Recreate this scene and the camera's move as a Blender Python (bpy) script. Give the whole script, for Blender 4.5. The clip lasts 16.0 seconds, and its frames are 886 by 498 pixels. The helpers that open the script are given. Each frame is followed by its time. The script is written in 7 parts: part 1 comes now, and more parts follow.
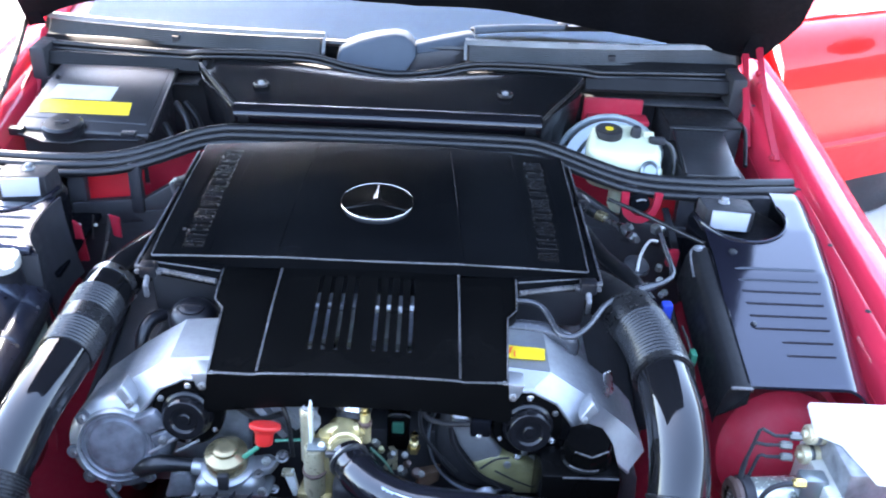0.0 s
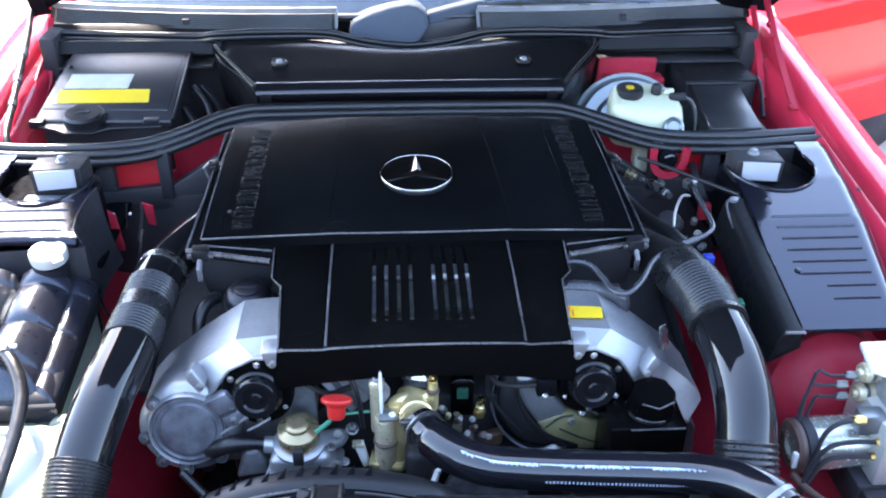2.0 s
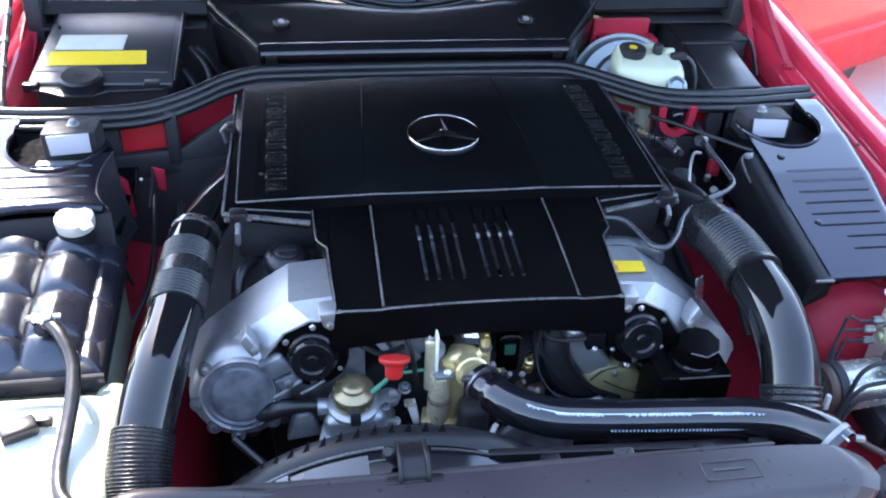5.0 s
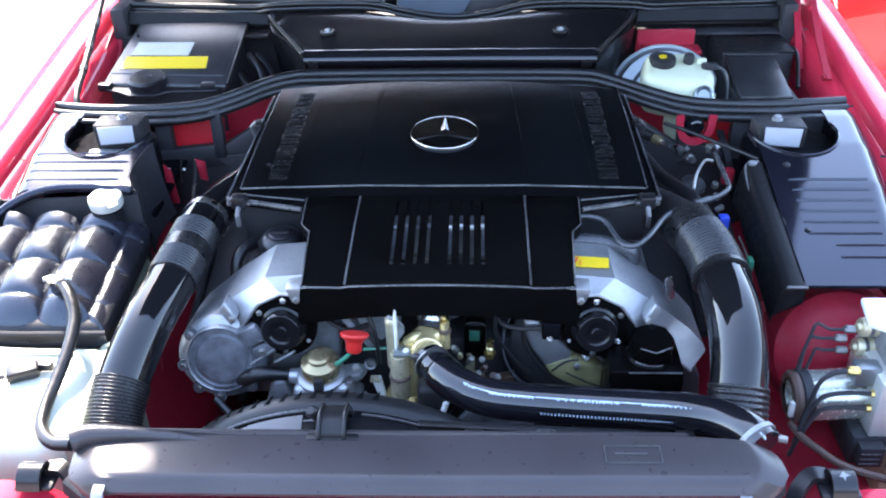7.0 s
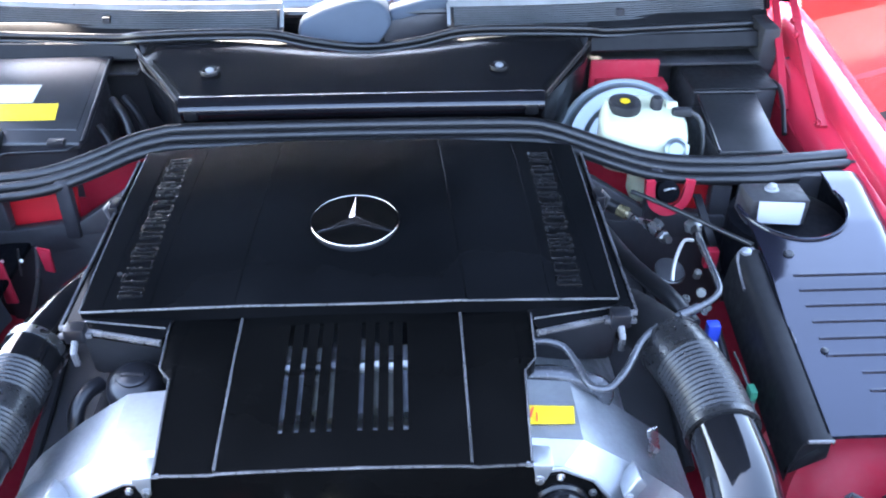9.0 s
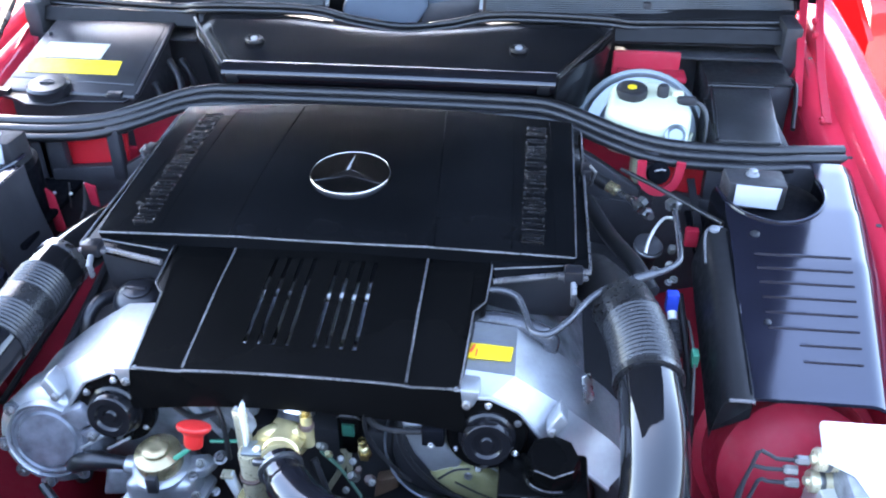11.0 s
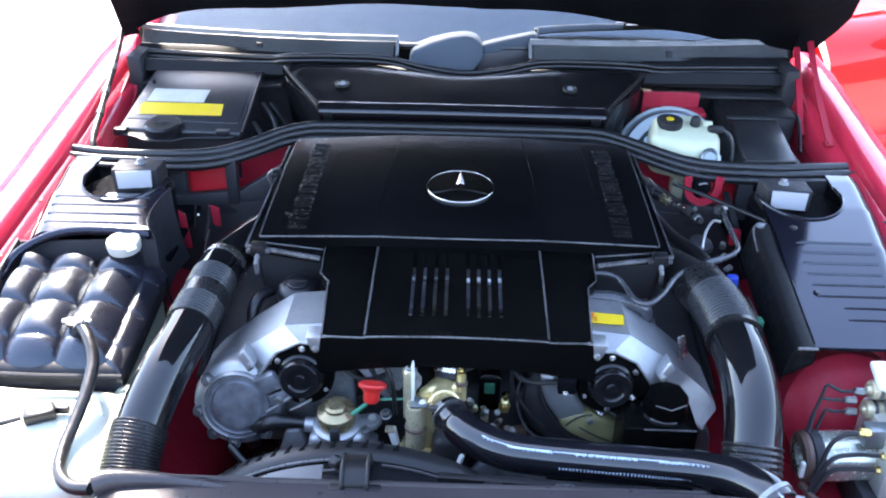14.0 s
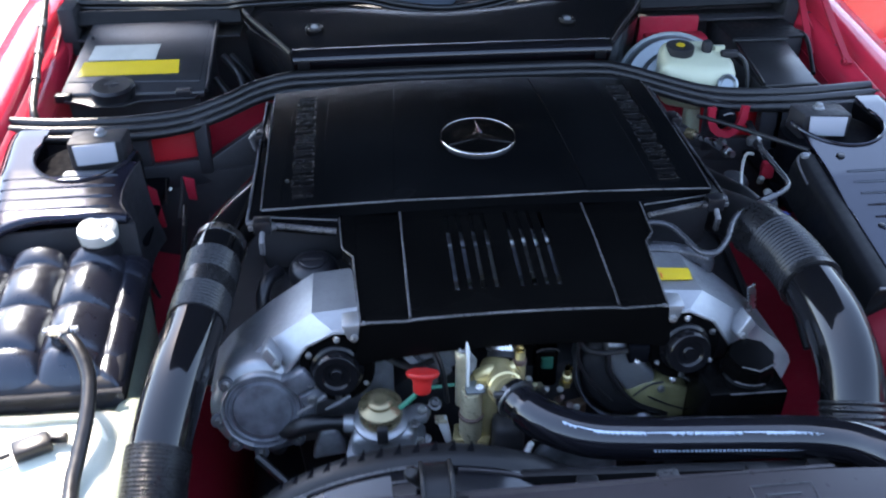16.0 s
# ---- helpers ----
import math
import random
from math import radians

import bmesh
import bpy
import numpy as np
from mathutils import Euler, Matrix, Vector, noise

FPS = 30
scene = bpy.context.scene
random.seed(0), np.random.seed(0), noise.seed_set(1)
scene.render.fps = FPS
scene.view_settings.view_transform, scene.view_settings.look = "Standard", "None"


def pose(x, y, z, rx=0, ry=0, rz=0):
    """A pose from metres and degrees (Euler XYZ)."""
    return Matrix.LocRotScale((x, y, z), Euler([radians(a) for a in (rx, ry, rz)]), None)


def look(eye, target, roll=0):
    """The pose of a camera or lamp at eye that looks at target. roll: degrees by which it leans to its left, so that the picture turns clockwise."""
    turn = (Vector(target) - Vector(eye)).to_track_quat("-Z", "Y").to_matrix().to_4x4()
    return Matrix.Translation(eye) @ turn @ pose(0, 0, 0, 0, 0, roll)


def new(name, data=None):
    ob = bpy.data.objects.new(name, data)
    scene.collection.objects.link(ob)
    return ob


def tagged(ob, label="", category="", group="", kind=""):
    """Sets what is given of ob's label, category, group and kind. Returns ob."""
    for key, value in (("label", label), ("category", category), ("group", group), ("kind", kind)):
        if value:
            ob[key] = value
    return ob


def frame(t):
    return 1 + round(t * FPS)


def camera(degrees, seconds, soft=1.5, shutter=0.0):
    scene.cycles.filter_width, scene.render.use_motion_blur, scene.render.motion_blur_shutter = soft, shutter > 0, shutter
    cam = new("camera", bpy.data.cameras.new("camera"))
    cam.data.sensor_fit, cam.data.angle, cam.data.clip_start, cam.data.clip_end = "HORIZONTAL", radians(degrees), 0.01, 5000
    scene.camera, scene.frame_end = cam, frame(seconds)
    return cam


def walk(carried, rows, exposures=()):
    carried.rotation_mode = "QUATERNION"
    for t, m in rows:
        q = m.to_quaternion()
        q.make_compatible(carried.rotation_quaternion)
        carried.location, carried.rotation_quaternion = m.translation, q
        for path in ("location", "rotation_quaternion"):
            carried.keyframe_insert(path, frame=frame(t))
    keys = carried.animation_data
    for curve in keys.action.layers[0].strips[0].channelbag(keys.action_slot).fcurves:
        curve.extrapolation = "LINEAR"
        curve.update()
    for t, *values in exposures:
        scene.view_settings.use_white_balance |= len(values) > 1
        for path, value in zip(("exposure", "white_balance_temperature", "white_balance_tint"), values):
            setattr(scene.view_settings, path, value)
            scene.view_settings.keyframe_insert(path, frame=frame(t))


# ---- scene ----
cam = camera(52.1, 16.0, 2.0, 0.35)
METRES, EYE, TILT, LEAN, TURN, SIDE = 2.1, 1.54, -30.0, -2.7, 0.0, 0.073
ROWS = [
    (0.0, 0.0, 0.0, 0.0, 0.0, 0.0, -0.0),
    (0.5, 0.0094, -0.0105, -0.0057, 2.79, 0.23, 0.38),
    (1.0, 0.0132, -0.0072, -0.0049, 3.23, -0.73, 1.32),
    (1.5, 0.0114, 0.0052, -0.0023, 3.94, -2.67, 3.35),
    (2.0, -0.0528, -0.0061, -0.0006, -1.76, -1.88, 3.54),
    (2.5, -0.1112, -0.0104, 0.0018, -6.2, -2.52, 4.75),
    (3.0, -0.1239, -0.004, 0.0053, -5.03, -3.27, 4.2),
    (5.5, -0.1378, -0.0033, -0.0014, -7.24, -4.36, 4.5),
    (6.0, -0.1127, -0.0147, -0.0069, -2.53, -4.04, 2.15),
    (6.5, -0.04, -0.0298, -0.0268, 1.28, -4.9, 1.0),
    (7.0, -0.0098, -0.0465, -0.0287, 3.42, -2.27, 2.36),
    (7.5, 0.0043, -0.0183, -0.0183, 4.19, -2.57, 3.86),
    (8.0, -0.0042, 0.0539, 0.0202, 1.18, -3.97, 3.87),
    (8.5, -0.0119, 0.1067, 0.0522, -3.16, -4.8, 4.43),
    (9.0, 0.0003, 0.1223, 0.0556, -0.62, -4.2, 3.6),
    (11.5, 0.0923, 0.0471, 0.0051, 9.31, -3.06, -1.36),
    (12.0, 0.0956, 0.0205, 0.0007, 12.07, -1.03, -2.1),
    (12.5, 0.0971, 0.0242, -0.0019, 11.39, -1.94, -2.11),
    (13.0, 0.0924, 0.0275, -0.0012, 10.5, -3.21, 0.08),
    (13.5, 0.0245, -0.0191, -0.0122, 4.93, -0.52, 1.42),
    (14.0, -0.0359, -0.0573, -0.0249, 2.21, 0.77, 0.76),
    (14.5, -0.0476, -0.0619, -0.0282, 1.22, 0.15, 1.04),
    (15.0, -0.0602, -0.0698, -0.0366, 0.37, 0.11, 0.71),
    (15.5, -0.0757, -0.0436, -0.0346, 0.09, -2.65, 0.87),
    (16.0, -0.1178, 0.0259, -0.0075, -3.41, -3.14, 5.18),
]
EXPOSURES = [(t, e, 7100, 15) for t, e in ((0.0, 4.38), (1.0, 4.18), (2.5, 3.93), (3.0, 3.82), (5.5, 3.75), (6.5, 3.96), (7.0, 3.90), (7.5, 3.68), (8.0, 3.93), (8.5, 4.50), (9.0, 4.70), (11.5, 4.59), (12.0, 4.31), (13.0, 4.01), (14.5, 3.78), (15.5, 3.51), (16.0, 3.18))]
walk(cam, [(t, pose(SIDE, 0, EYE, TILT, LEAN, TURN) @ pose(METRES * x, METRES * y, METRES * z, 90 + pitch, roll, yaw)) for t, x, y, z, yaw, pitch, roll in ROWS], EXPOSURES)

# ---- light ----
world = bpy.data.worlds.new("world")
scene.world = world
world.use_nodes = True
wn = world.node_tree.nodes
sky = wn.new("ShaderNodeTexSky")
sky.sky_type, sky.sun_disc = "NISHITA", False
SUN = Vector((-0.30, 0.60, 0.72)).normalized()
sky.sun_elevation, sky.sun_rotation = math.asin(SUN.z), math.atan2(SUN.x, SUN.y)
sky.air_density, sky.dust_density = 1.0, 0.5
world.node_tree.links.new(sky.outputs["Color"], wn["Background"].inputs["Color"])
wn["Background"].inputs["Strength"].default_value = 0.13
sun = new("sun", bpy.data.lights.new("sun", "SUN"))
sun.data.energy, sun.data.angle, sun.data.color = 2.0, radians(6), (1.0, 0.96, 0.91)
sun.matrix_world = look(SUN * 8, (0, 0, 0))


# ---- materials ----
def material(name, color, rough=0.5, metal=0.0, vary=0.25, scale=9.0, grain=0.0, grain_scale=300.0, coat=0.0, dust=0.0, clear=0.0, coat_rough=0.05, island=0.0, spec=0.5, streak=0.22):
    """Base colour with broad blotches, a finer wear noise in the roughness, fine relief and an optional dust film."""
    m = bpy.data.materials.new(name)
    m.use_nodes = True
    n, l = m.node_tree.nodes, m.node_tree.links
    b = n["Principled BSDF"]
    tc = n.new("ShaderNodeTexCoord")
    big = n.new("ShaderNodeTexNoise")
    big.inputs["Scale"].default_value, big.inputs["Detail"].default_value = scale, 5
    l.new(tc.outputs["Object"], big.inputs["Vector"])
    fine = n.new("ShaderNodeTexNoise")
    fine.inputs["Scale"].default_value, fine.inputs["Detail"].default_value = scale * 11, 4
    l.new(tc.outputs["Object"], fine.inputs["Vector"])
    ramp = n.new("ShaderNodeMapRange")
    ramp.inputs["From Min"].default_value, ramp.inputs["From Max"].default_value = 0.3, 0.7
    ramp.inputs["To Min"].default_value, ramp.inputs["To Max"].default_value = 1 - vary, 1 + vary
    l.new(big.outputs["Fac"], ramp.inputs["Value"])
    mul = n.new("ShaderNodeVectorMath")
    mul.operation = "SCALE"
    mul.inputs[0].default_value = color
    l.new(ramp.outputs["Result"], mul.inputs["Scale"])
    top = mul.outputs["Vector"]
    if island:
        info = n.new("ShaderNodeObjectInfo")
        r2 = n.new("ShaderNodeMapRange")
        r2.inputs["To Min"].default_value, r2.inputs["To Max"].default_value = 1 - island, 1 + island
        l.new(info.outputs["Random"], r2.inputs["Value"])
        m2 = n.new("ShaderNodeVectorMath")
        m2.operation = "SCALE"
        l.new(top, m2.inputs[0])
        l.new(r2.outputs["Result"], m2.inputs["Scale"])
        top = m2.outputs["Vector"]
    if dust:
        dr = n.new("ShaderNodeMapRange")
        dr.inputs["From Min"].default_value, dr.inputs["From Max"].default_value = 0.45, 0.75
        dr.inputs["To Max"].default_value = dust
        l.new(fine.outputs["Fac"], dr.inputs["Value"])
        mix = n.new("ShaderNodeMix")
        mix.data_type = "RGBA"
        mix.inputs["B"].default_value = (0.32, 0.29, 0.26, 1)
        l.new(dr.outputs["Result"], mix.inputs["Factor"])
        l.new(top, mix.inputs["A"])
        top = mix.outputs["Result"]
    l.new(top, b.inputs["Base Color"])
    rr = n.new("ShaderNodeMapRange")
    rr.inputs["From Min"].default_value, rr.inputs["From Max"].default_value = 0.3, 0.7
    rr.inputs["To Min"].default_value, rr.inputs["To Max"].default_value = rough * (1 - streak), min(1, rough * (1 + streak))
    l.new(fine.outputs["Fac"], rr.inputs["Value"])
    l.new(rr.outputs["Result"], b.inputs["Roughness"])
    b.inputs["Metallic"].default_value, b.inputs["Specular IOR Level"].default_value = metal, spec
    b.inputs["Coat Weight"].default_value, b.inputs["Coat Roughness"].default_value = coat, coat_rough
    b.inputs["Transmission Weight"].default_value = clear
    if grain:
        g = n.new("ShaderNodeTexNoise")
        g.inputs["Scale"].default_value, g.inputs["Detail"].default_value = grain_scale, 3
        l.new(tc.outputs["Object"], g.inputs["Vector"])
        bump = n.new("ShaderNodeBump")
        bump.inputs["Strength"].default_value, bump.inputs["Distance"].default_value = grain, 0.001
        l.new(g.outputs["Fac"], bump.inputs["Height"])
        l.new(bump.outputs["Normal"], b.inputs["Normal"])
    return m


LID = material("textured_black_plastic", (0.0034, 0.0036, 0.0041), 0.15, vary=0.45, scale=6, grain=0.02, grain_scale=700, spec=0.07, streak=0.3)
MARK = material("raised_black_plastic", (0.0050, 0.0050, 0.0056), 0.26, vary=0.2, spec=0.40)
COVER = material("smooth_black_plastic", (0.0026, 0.0025, 0.0025), 0.24, vary=0.3, grain=0.03, grain_scale=500, spec=0.06, streak=0.1)
# grey for small trim, and for highlights painted along rounded plastic edges
EDGE = material("grey_trim_and_highlight", (0.066, 0.064, 0.067), 0.3, vary=0.75, scale=20, grain=0.05)
DARK = material("dull_black", (0.024, 0.024, 0.027), 0.55, vary=0.4, grain=0.1, dust=0.02, spec=0.25)
SATIN = material("satin_black_plastic", (0.008, 0.008, 0.010), 0.30, vary=0.25, grain=0.03, grain_scale=500, streak=0.08, spec=0.4)
PANEL = material("glossy_black_panel", (0.008, 0.008, 0.013), 0.085, vary=0.25, grain=0.02, grain_scale=60, streak=0.12, spec=0.47)
PANEL.node_tree.nodes["Principled BSDF"].inputs["Specular Tint"].default_value = (0.74, 0.82, 1.0, 1)
for m in (LID, COVER, MARK):
    m.node_tree.nodes["Principled BSDF"].inputs["Specular Tint"].default_value = (0.86, 0.93, 1.0, 1)
CAM_CUP = material("oily_black_metal", (0.006, 0.006, 0.007), 0.17, vary=0.3, grain=0.04, grain_scale=200, spec=0.35)
DULL = material("matt_black_plastic", (0.008, 0.008, 0.009), 0.48, vary=0.3, grain=0.05, spec=0.16)
BATTERY = material("greyed_black_plastic", (0.022, 0.022, 0.024), 0.33, vary=0.35, scale=16, grain=0.03, grain_scale=300, streak=0.15, spec=0.5)
INTAKE_LIP = material("polished_black_plastic", (0.006, 0.006, 0.008), 0.14, vary=0.25, streak=0.1, spec=0.75)
INTAKE = material("semi_gloss_black_plastic", (0.007, 0.007, 0.008), 0.24, vary=0.25, streak=0.04, spec=0.16)
TANK_BLACK = material("blown_black_plastic", (0.010, 0.010, 0.016), 0.31, vary=0.3, grain=0.05, grain_scale=60, streak=0.15, spec=0.8)
TANK_BLACK.node_tree.nodes["Principled BSDF"].inputs["Specular Tint"].default_value = (0.80, 0.90, 1.0, 1)
GLOSS = material("gloss_black_duct", (0.006, 0.006, 0.007), 0.07, vary=0.3, grain=0.35, grain_scale=14, streak=0.3, spec=0.52)
RIBBED = material("ribbed_black_duct", (0.014, 0.014, 0.015), 0.30, vary=0.4, scale=20, grain=0.04, spec=0.48)
RUBBER = material("black_rubber", (0.008, 0.008, 0.009), 0.36, vary=0.3, grain=0.05, grain_scale=400)
HOSE = material("glossy_hose_rubber", (0.006, 0.006, 0.008), 0.16, vary=0.3, grain=0.03, grain_scale=120, coat=0.45, coat_rough=0.05, spec=0.5)
SHROUD = material("grey_black_plastic", (0.036, 0.031, 0.033), 0.30, vary=0.14, grain=0.03, grain_scale=350, streak=0.10, spec=0.38)
SHROUD_PALE = material("lightened_shroud_plastic", (0.075, 0.075, 0.079), 0.34, vary=0.18, scale=16, grain=0.03, grain_scale=350, spec=0.4)
SHROUD_DARK = material("dark_grey_plastic", (0.010, 0.010, 0.011), 0.4, vary=0.2, grain=0.05, grain_scale=350, spec=0.3)
ALU = material("cast_aluminium", (0.34, 0.35, 0.36), 0.43, metal=0.75, vary=0.14, scale=14, grain=0.16, grain_scale=500, dust=0.05)
ALU_DULL = material("dull_aluminium", (0.24, 0.25, 0.265), 0.5, metal=0.6, vary=0.42, scale=34, grain=0.3, grain_scale=300, dust=0.10)
STEEL = material("bright_steel", (0.58, 0.58, 0.58), 0.28, metal=1.0, vary=0.12, grain=0.1)
CHROME = material("chrome", (0.42, 0.42, 0.43), 0.08, metal=1.0, vary=0.03)
ZINC = material("yellow_zinc_plating", (0.60, 0.49, 0.25), 0.25, metal=0.6, vary=0.14, scale=14, grain=0.02, grain_scale=80, streak=0.06)
PIPE_STEEL = material("dark_coated_pipe", (0.065, 0.067, 0.074), 0.24, metal=0.4, vary=0.2, scale=20, grain=0.03, spec=0.5)
BOLT = material("dull_bolt_steel", (0.19, 0.19, 0.19), 0.38, metal=0.9, vary=0.2, grain=0.1, island=0.35)
CAP_STEEL = material("pressed_pale_steel", (0.66, 0.66, 0.60), 0.42, metal=0.55, vary=0.08, grain=0.03, streak=0.1)
RESERVOIR = material("yellowed_white_plastic", (0.50, 0.52, 0.37), 0.36, vary=0.05, grain=0.02)
BROWN = material("faded_brown_rubber", (0.09, 0.055, 0.045), 0.5, vary=0.25, grain=0.05)
PALE_CAST = material("pale_zinc_casting", (0.52, 0.46, 0.31), 0.32, metal=0.45, vary=0.18, scale=20, grain=0.06, grain_scale=200, dust=0.05)
CAP_GOLD = material("dull_gold_cap", (0.33, 0.27, 0.155), 0.26, metal=0.75, vary=0.08, scale=12, grain=0.02, grain_scale=120, streak=0.06)
CASE = material("stained_dark_casting", (0.14, 0.15, 0.17), 0.44, metal=0.5, vary=0.40, scale=45, grain=0.25, grain_scale=260, dust=0.06)
MOTOR = material("tarnished_motor_steel", (0.50, 0.52, 0.46), 0.24, metal=0.65, vary=0.16, scale=18, grain=0.04, grain_scale=120)
BRASS = material("brass", (0.5, 0.36, 0.13), 0.28, metal=1.0, vary=0.15)
BOOSTER = material("passivated_blue_grey_steel", (0.24, 0.27, 0.28), 0.34, metal=0.75, vary=0.12, scale=5, grain=0.02, grain_scale=60, streak=0.06)
TANK_WHITE = material("translucent_white_plastic", (0.62, 0.62, 0.50), 0.38, vary=0.06, grain=0.1)
TANK_GREEN = material("aged_translucent_plastic", (0.30, 0.34, 0.26), 0.4, vary=0.10, grain=0.1)
DIRTY_GREY = material("dirty_grey_casting", (0.125, 0.125, 0.115), 0.36, metal=0.45, vary=0.45, scale=25, grain=0.1, dust=0.1)
# near black for the bonnet mat, painted shade and small black parts
NEAR_BLACK = material("near_black_mat_and_shade", (0.0026, 0.0029, 0.0042), 0.9, vary=0.4, grain=0.3, spec=0.05)
WALL = material("dull_grey_wall", (0.055, 0.055, 0.058), 0.85, vary=0.25, scale=1.5, grain=0.3, grain_scale=40)
YELLOWED = material("yellowed_plastic", (0.20, 0.185, 0.085), 0.4, vary=0.45, scale=20, grain=0.1, dust=0.2)
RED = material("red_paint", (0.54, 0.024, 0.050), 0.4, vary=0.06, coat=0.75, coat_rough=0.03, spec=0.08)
# body red again, darkened for the bay's shade, with a thin dust film
RED_BAY = material("dusty_shaded_red_paint", (0.35, 0.015, 0.033), 0.5, vary=0.15, grain=0.1, coat=0.12, coat_rough=0.25, dust=0.04, spec=0.15)
# body red brightened, light in the bulkhead openings put into the colour
RED_OPEN = material("lit_red_paint", (0.64, 0.018, 0.030), 0.5, vary=0.06, spec=0.2)
RED_FAR = material("sun_faded_red_paint", (0.60, 0.012, 0.010), 0.4, vary=0.1, scale=2, coat=0.5, coat_rough=0.03, spec=0.1)
HANDLE = material("red_plastic", (0.5, 0.02, 0.018), 0.35, vary=0.08)
GREEN = material("green_plastic", (0.03, 0.22, 0.13), 0.4, vary=0.1)
BLUE = material("blue_plastic", (0.02, 0.06, 0.45), 0.4, vary=0.1)
YELLOW = material("yellow_label", (0.62, 0.42, 0.015), 0.45, vary=0.05)
PAPER = material("pale_label", (0.42, 0.41, 0.36), 0.5, vary=0.08, scale=30)
WHITE_TAG = material("white_label", (0.29, 0.30, 0.33), 0.5, vary=0.04)
GREEN_PALE = material("faded_green_plastic", (0.16, 0.34, 0.24), 0.45, vary=0.15)
BROWN_BLOCK = material("rusty_brown_casting", (0.16, 0.095, 0.06), 0.5, vary=0.4, scale=30, grain=0.2, dust=0.1)
GREEN_DARK = material("dark_green_plastic", (0.014, 0.09, 0.06), 0.4, vary=0.1)
INK_AND_GLINT = material("pale_print_and_glint", (0.42, 0.50, 0.58), 0.5)
INK_RED = material("red_ink", (0.65, 0.05, 0.03), 0.5)
GREY_COWL = material("grey_plastic", (0.066, 0.082, 0.104), 0.7, vary=0.12, grain=0.02, spec=0.08, streak=0.05)
RIM = material("pale_grey_plastic", (0.19, 0.20, 0.21), 0.5, vary=0.25, scale=14, grain=0.05, dust=0.05, spec=0.3)
GRILLE = material("dark_grey_plastic_mesh", (0.048, 0.052, 0.056), 0.5, vary=0.25, spec=0.3)
PARTITION = material("dusty_black_plastic", (0.024, 0.024, 0.028), 0.45, vary=0.35, grain=0.08, dust=0.03, spec=0.4)
CONCRETE = material("pale_concrete", (0.50, 0.48, 0.45), 0.85, vary=0.12, scale=2.5, grain=0.5, grain_scale=60)
INTERIOR = material("dark_interior", (0.004, 0.005, 0.006), 0.8, vary=0.3, spec=0.03)
PLATE = material("white_painted_metal", (0.72, 0.73, 0.70), 0.4, vary=0.06, grain=0.1)

GLASS = bpy.data.materials.new("tinted_glass")
GLASS.use_nodes = True
gb = GLASS.node_tree.nodes["Principled BSDF"]
gb.inputs["Base Color"].default_value = (0.45, 0.55, 0.62, 1)
gb.inputs["Roughness"].default_value, gb.inputs["Transmission Weight"].default_value, gb.inputs["IOR"].default_value = 0.02, 1.0, 1.48
gb.inputs["Specular Tint"].default_value = (0.66, 0.84, 1.0, 1)


# ---- mesh helpers ----
def finish(bm, sharp=38):
    bm.normal_update()
    for f in bm.faces:
        f.smooth = True
    for e in bm.edges:
        if len(e.link_faces) == 2 and e.calc_face_angle(0) > radians(sharp):
            e.smooth = False


def part(name, bm, mat, parent=None, label="", sharp=38):
    """Links a bmesh, in world coordinates, as one mesh object under a thing or a part."""
    finish(bm, sharp)
    me = bpy.data.meshes.new(name)
    bm.to_mesh(me)
    bm.free()
    me.materials.append(mat)
    ob = new(name, me)
    if parent is not None:
        ob.parent = parent
        ob.matrix_parent_inverse = parent.matrix_basis.inverted() if parent.parent is None else Matrix.Identity(4)
    if label:
        tagged(ob, label)
    return ob


def thing(name, at, label, category, group="", kind=""):
    ob = new(name)
    ob.matrix_basis = Matrix.Translation(at)
    ob.empty_display_size = 0.02
    return tagged(ob, label, category, group, kind)


def spline(pts, n=8):
    """Catmull-Rom through pts, n steps a span."""
    p = [Vector(q) for q in pts]
    p = [p[0] * 2 - p[1]] + p + [p[-1] * 2 - p[-2]]
    out = []
    for i in range(1, len(p) - 2):
        for k in range(n):
            t = k / n
            a, b, c, d = p[i - 1:i + 3]
            out.append(0.5 * (2 * b + (c - a) * t + (2 * a - 5 * b + 4 * c - d) * t * t + (3 * b - a - 3 * c + d) * t ** 3))
    return out + [p[-2]]


def sweep(pts, radius, segs=12, bm=None, caps=True, shape=None):
    """A tube along pts. radius: a number or a function of the way along (0 to 1). shape: a closed cross-section of (u, v) in units of the radius."""
    bm = bm or bmesh.new()
    pts = [Vector(p) for p in pts]
    shape = shape or [(math.cos(2 * math.pi * k / segs), math.sin(2 * math.pi * k / segs)) for k in range(segs)]
    total = sum((b - a).length for a, b in zip(pts, pts[1:]))
    run, rings, up = 0.0, [], None
    for i, p in enumerate(pts):
        tan = (pts[min(i + 1, len(pts) - 1)] - pts[max(i - 1, 0)]).normalized()
        if up is None:
            up = Vector((0, 0, 1)) if abs(tan.z) < 0.9 else Vector((0, 1, 0))
        up = (up - tan * up.dot(tan)).normalized()
        side = tan.cross(up)
        if i:
            run += (p - pts[i - 1]).length
        r = radius(run / total) if callable(radius) else radius
        rings.append([bm.verts.new(p + (side * u + up * v) * r) for u, v in shape])
    n = len(shape)
    for a, b in zip(rings, rings[1:]):
        for k in range(n):
            bm.faces.new((a[k], a[(k + 1) % n], b[(k + 1) % n], b[k]))
    if caps:
        bm.faces.new(rings[0][::-1])
        bm.faces.new(rings[-1])
    bmesh.ops.recalc_face_normals(bm, faces=bm.faces[:])
    return bm


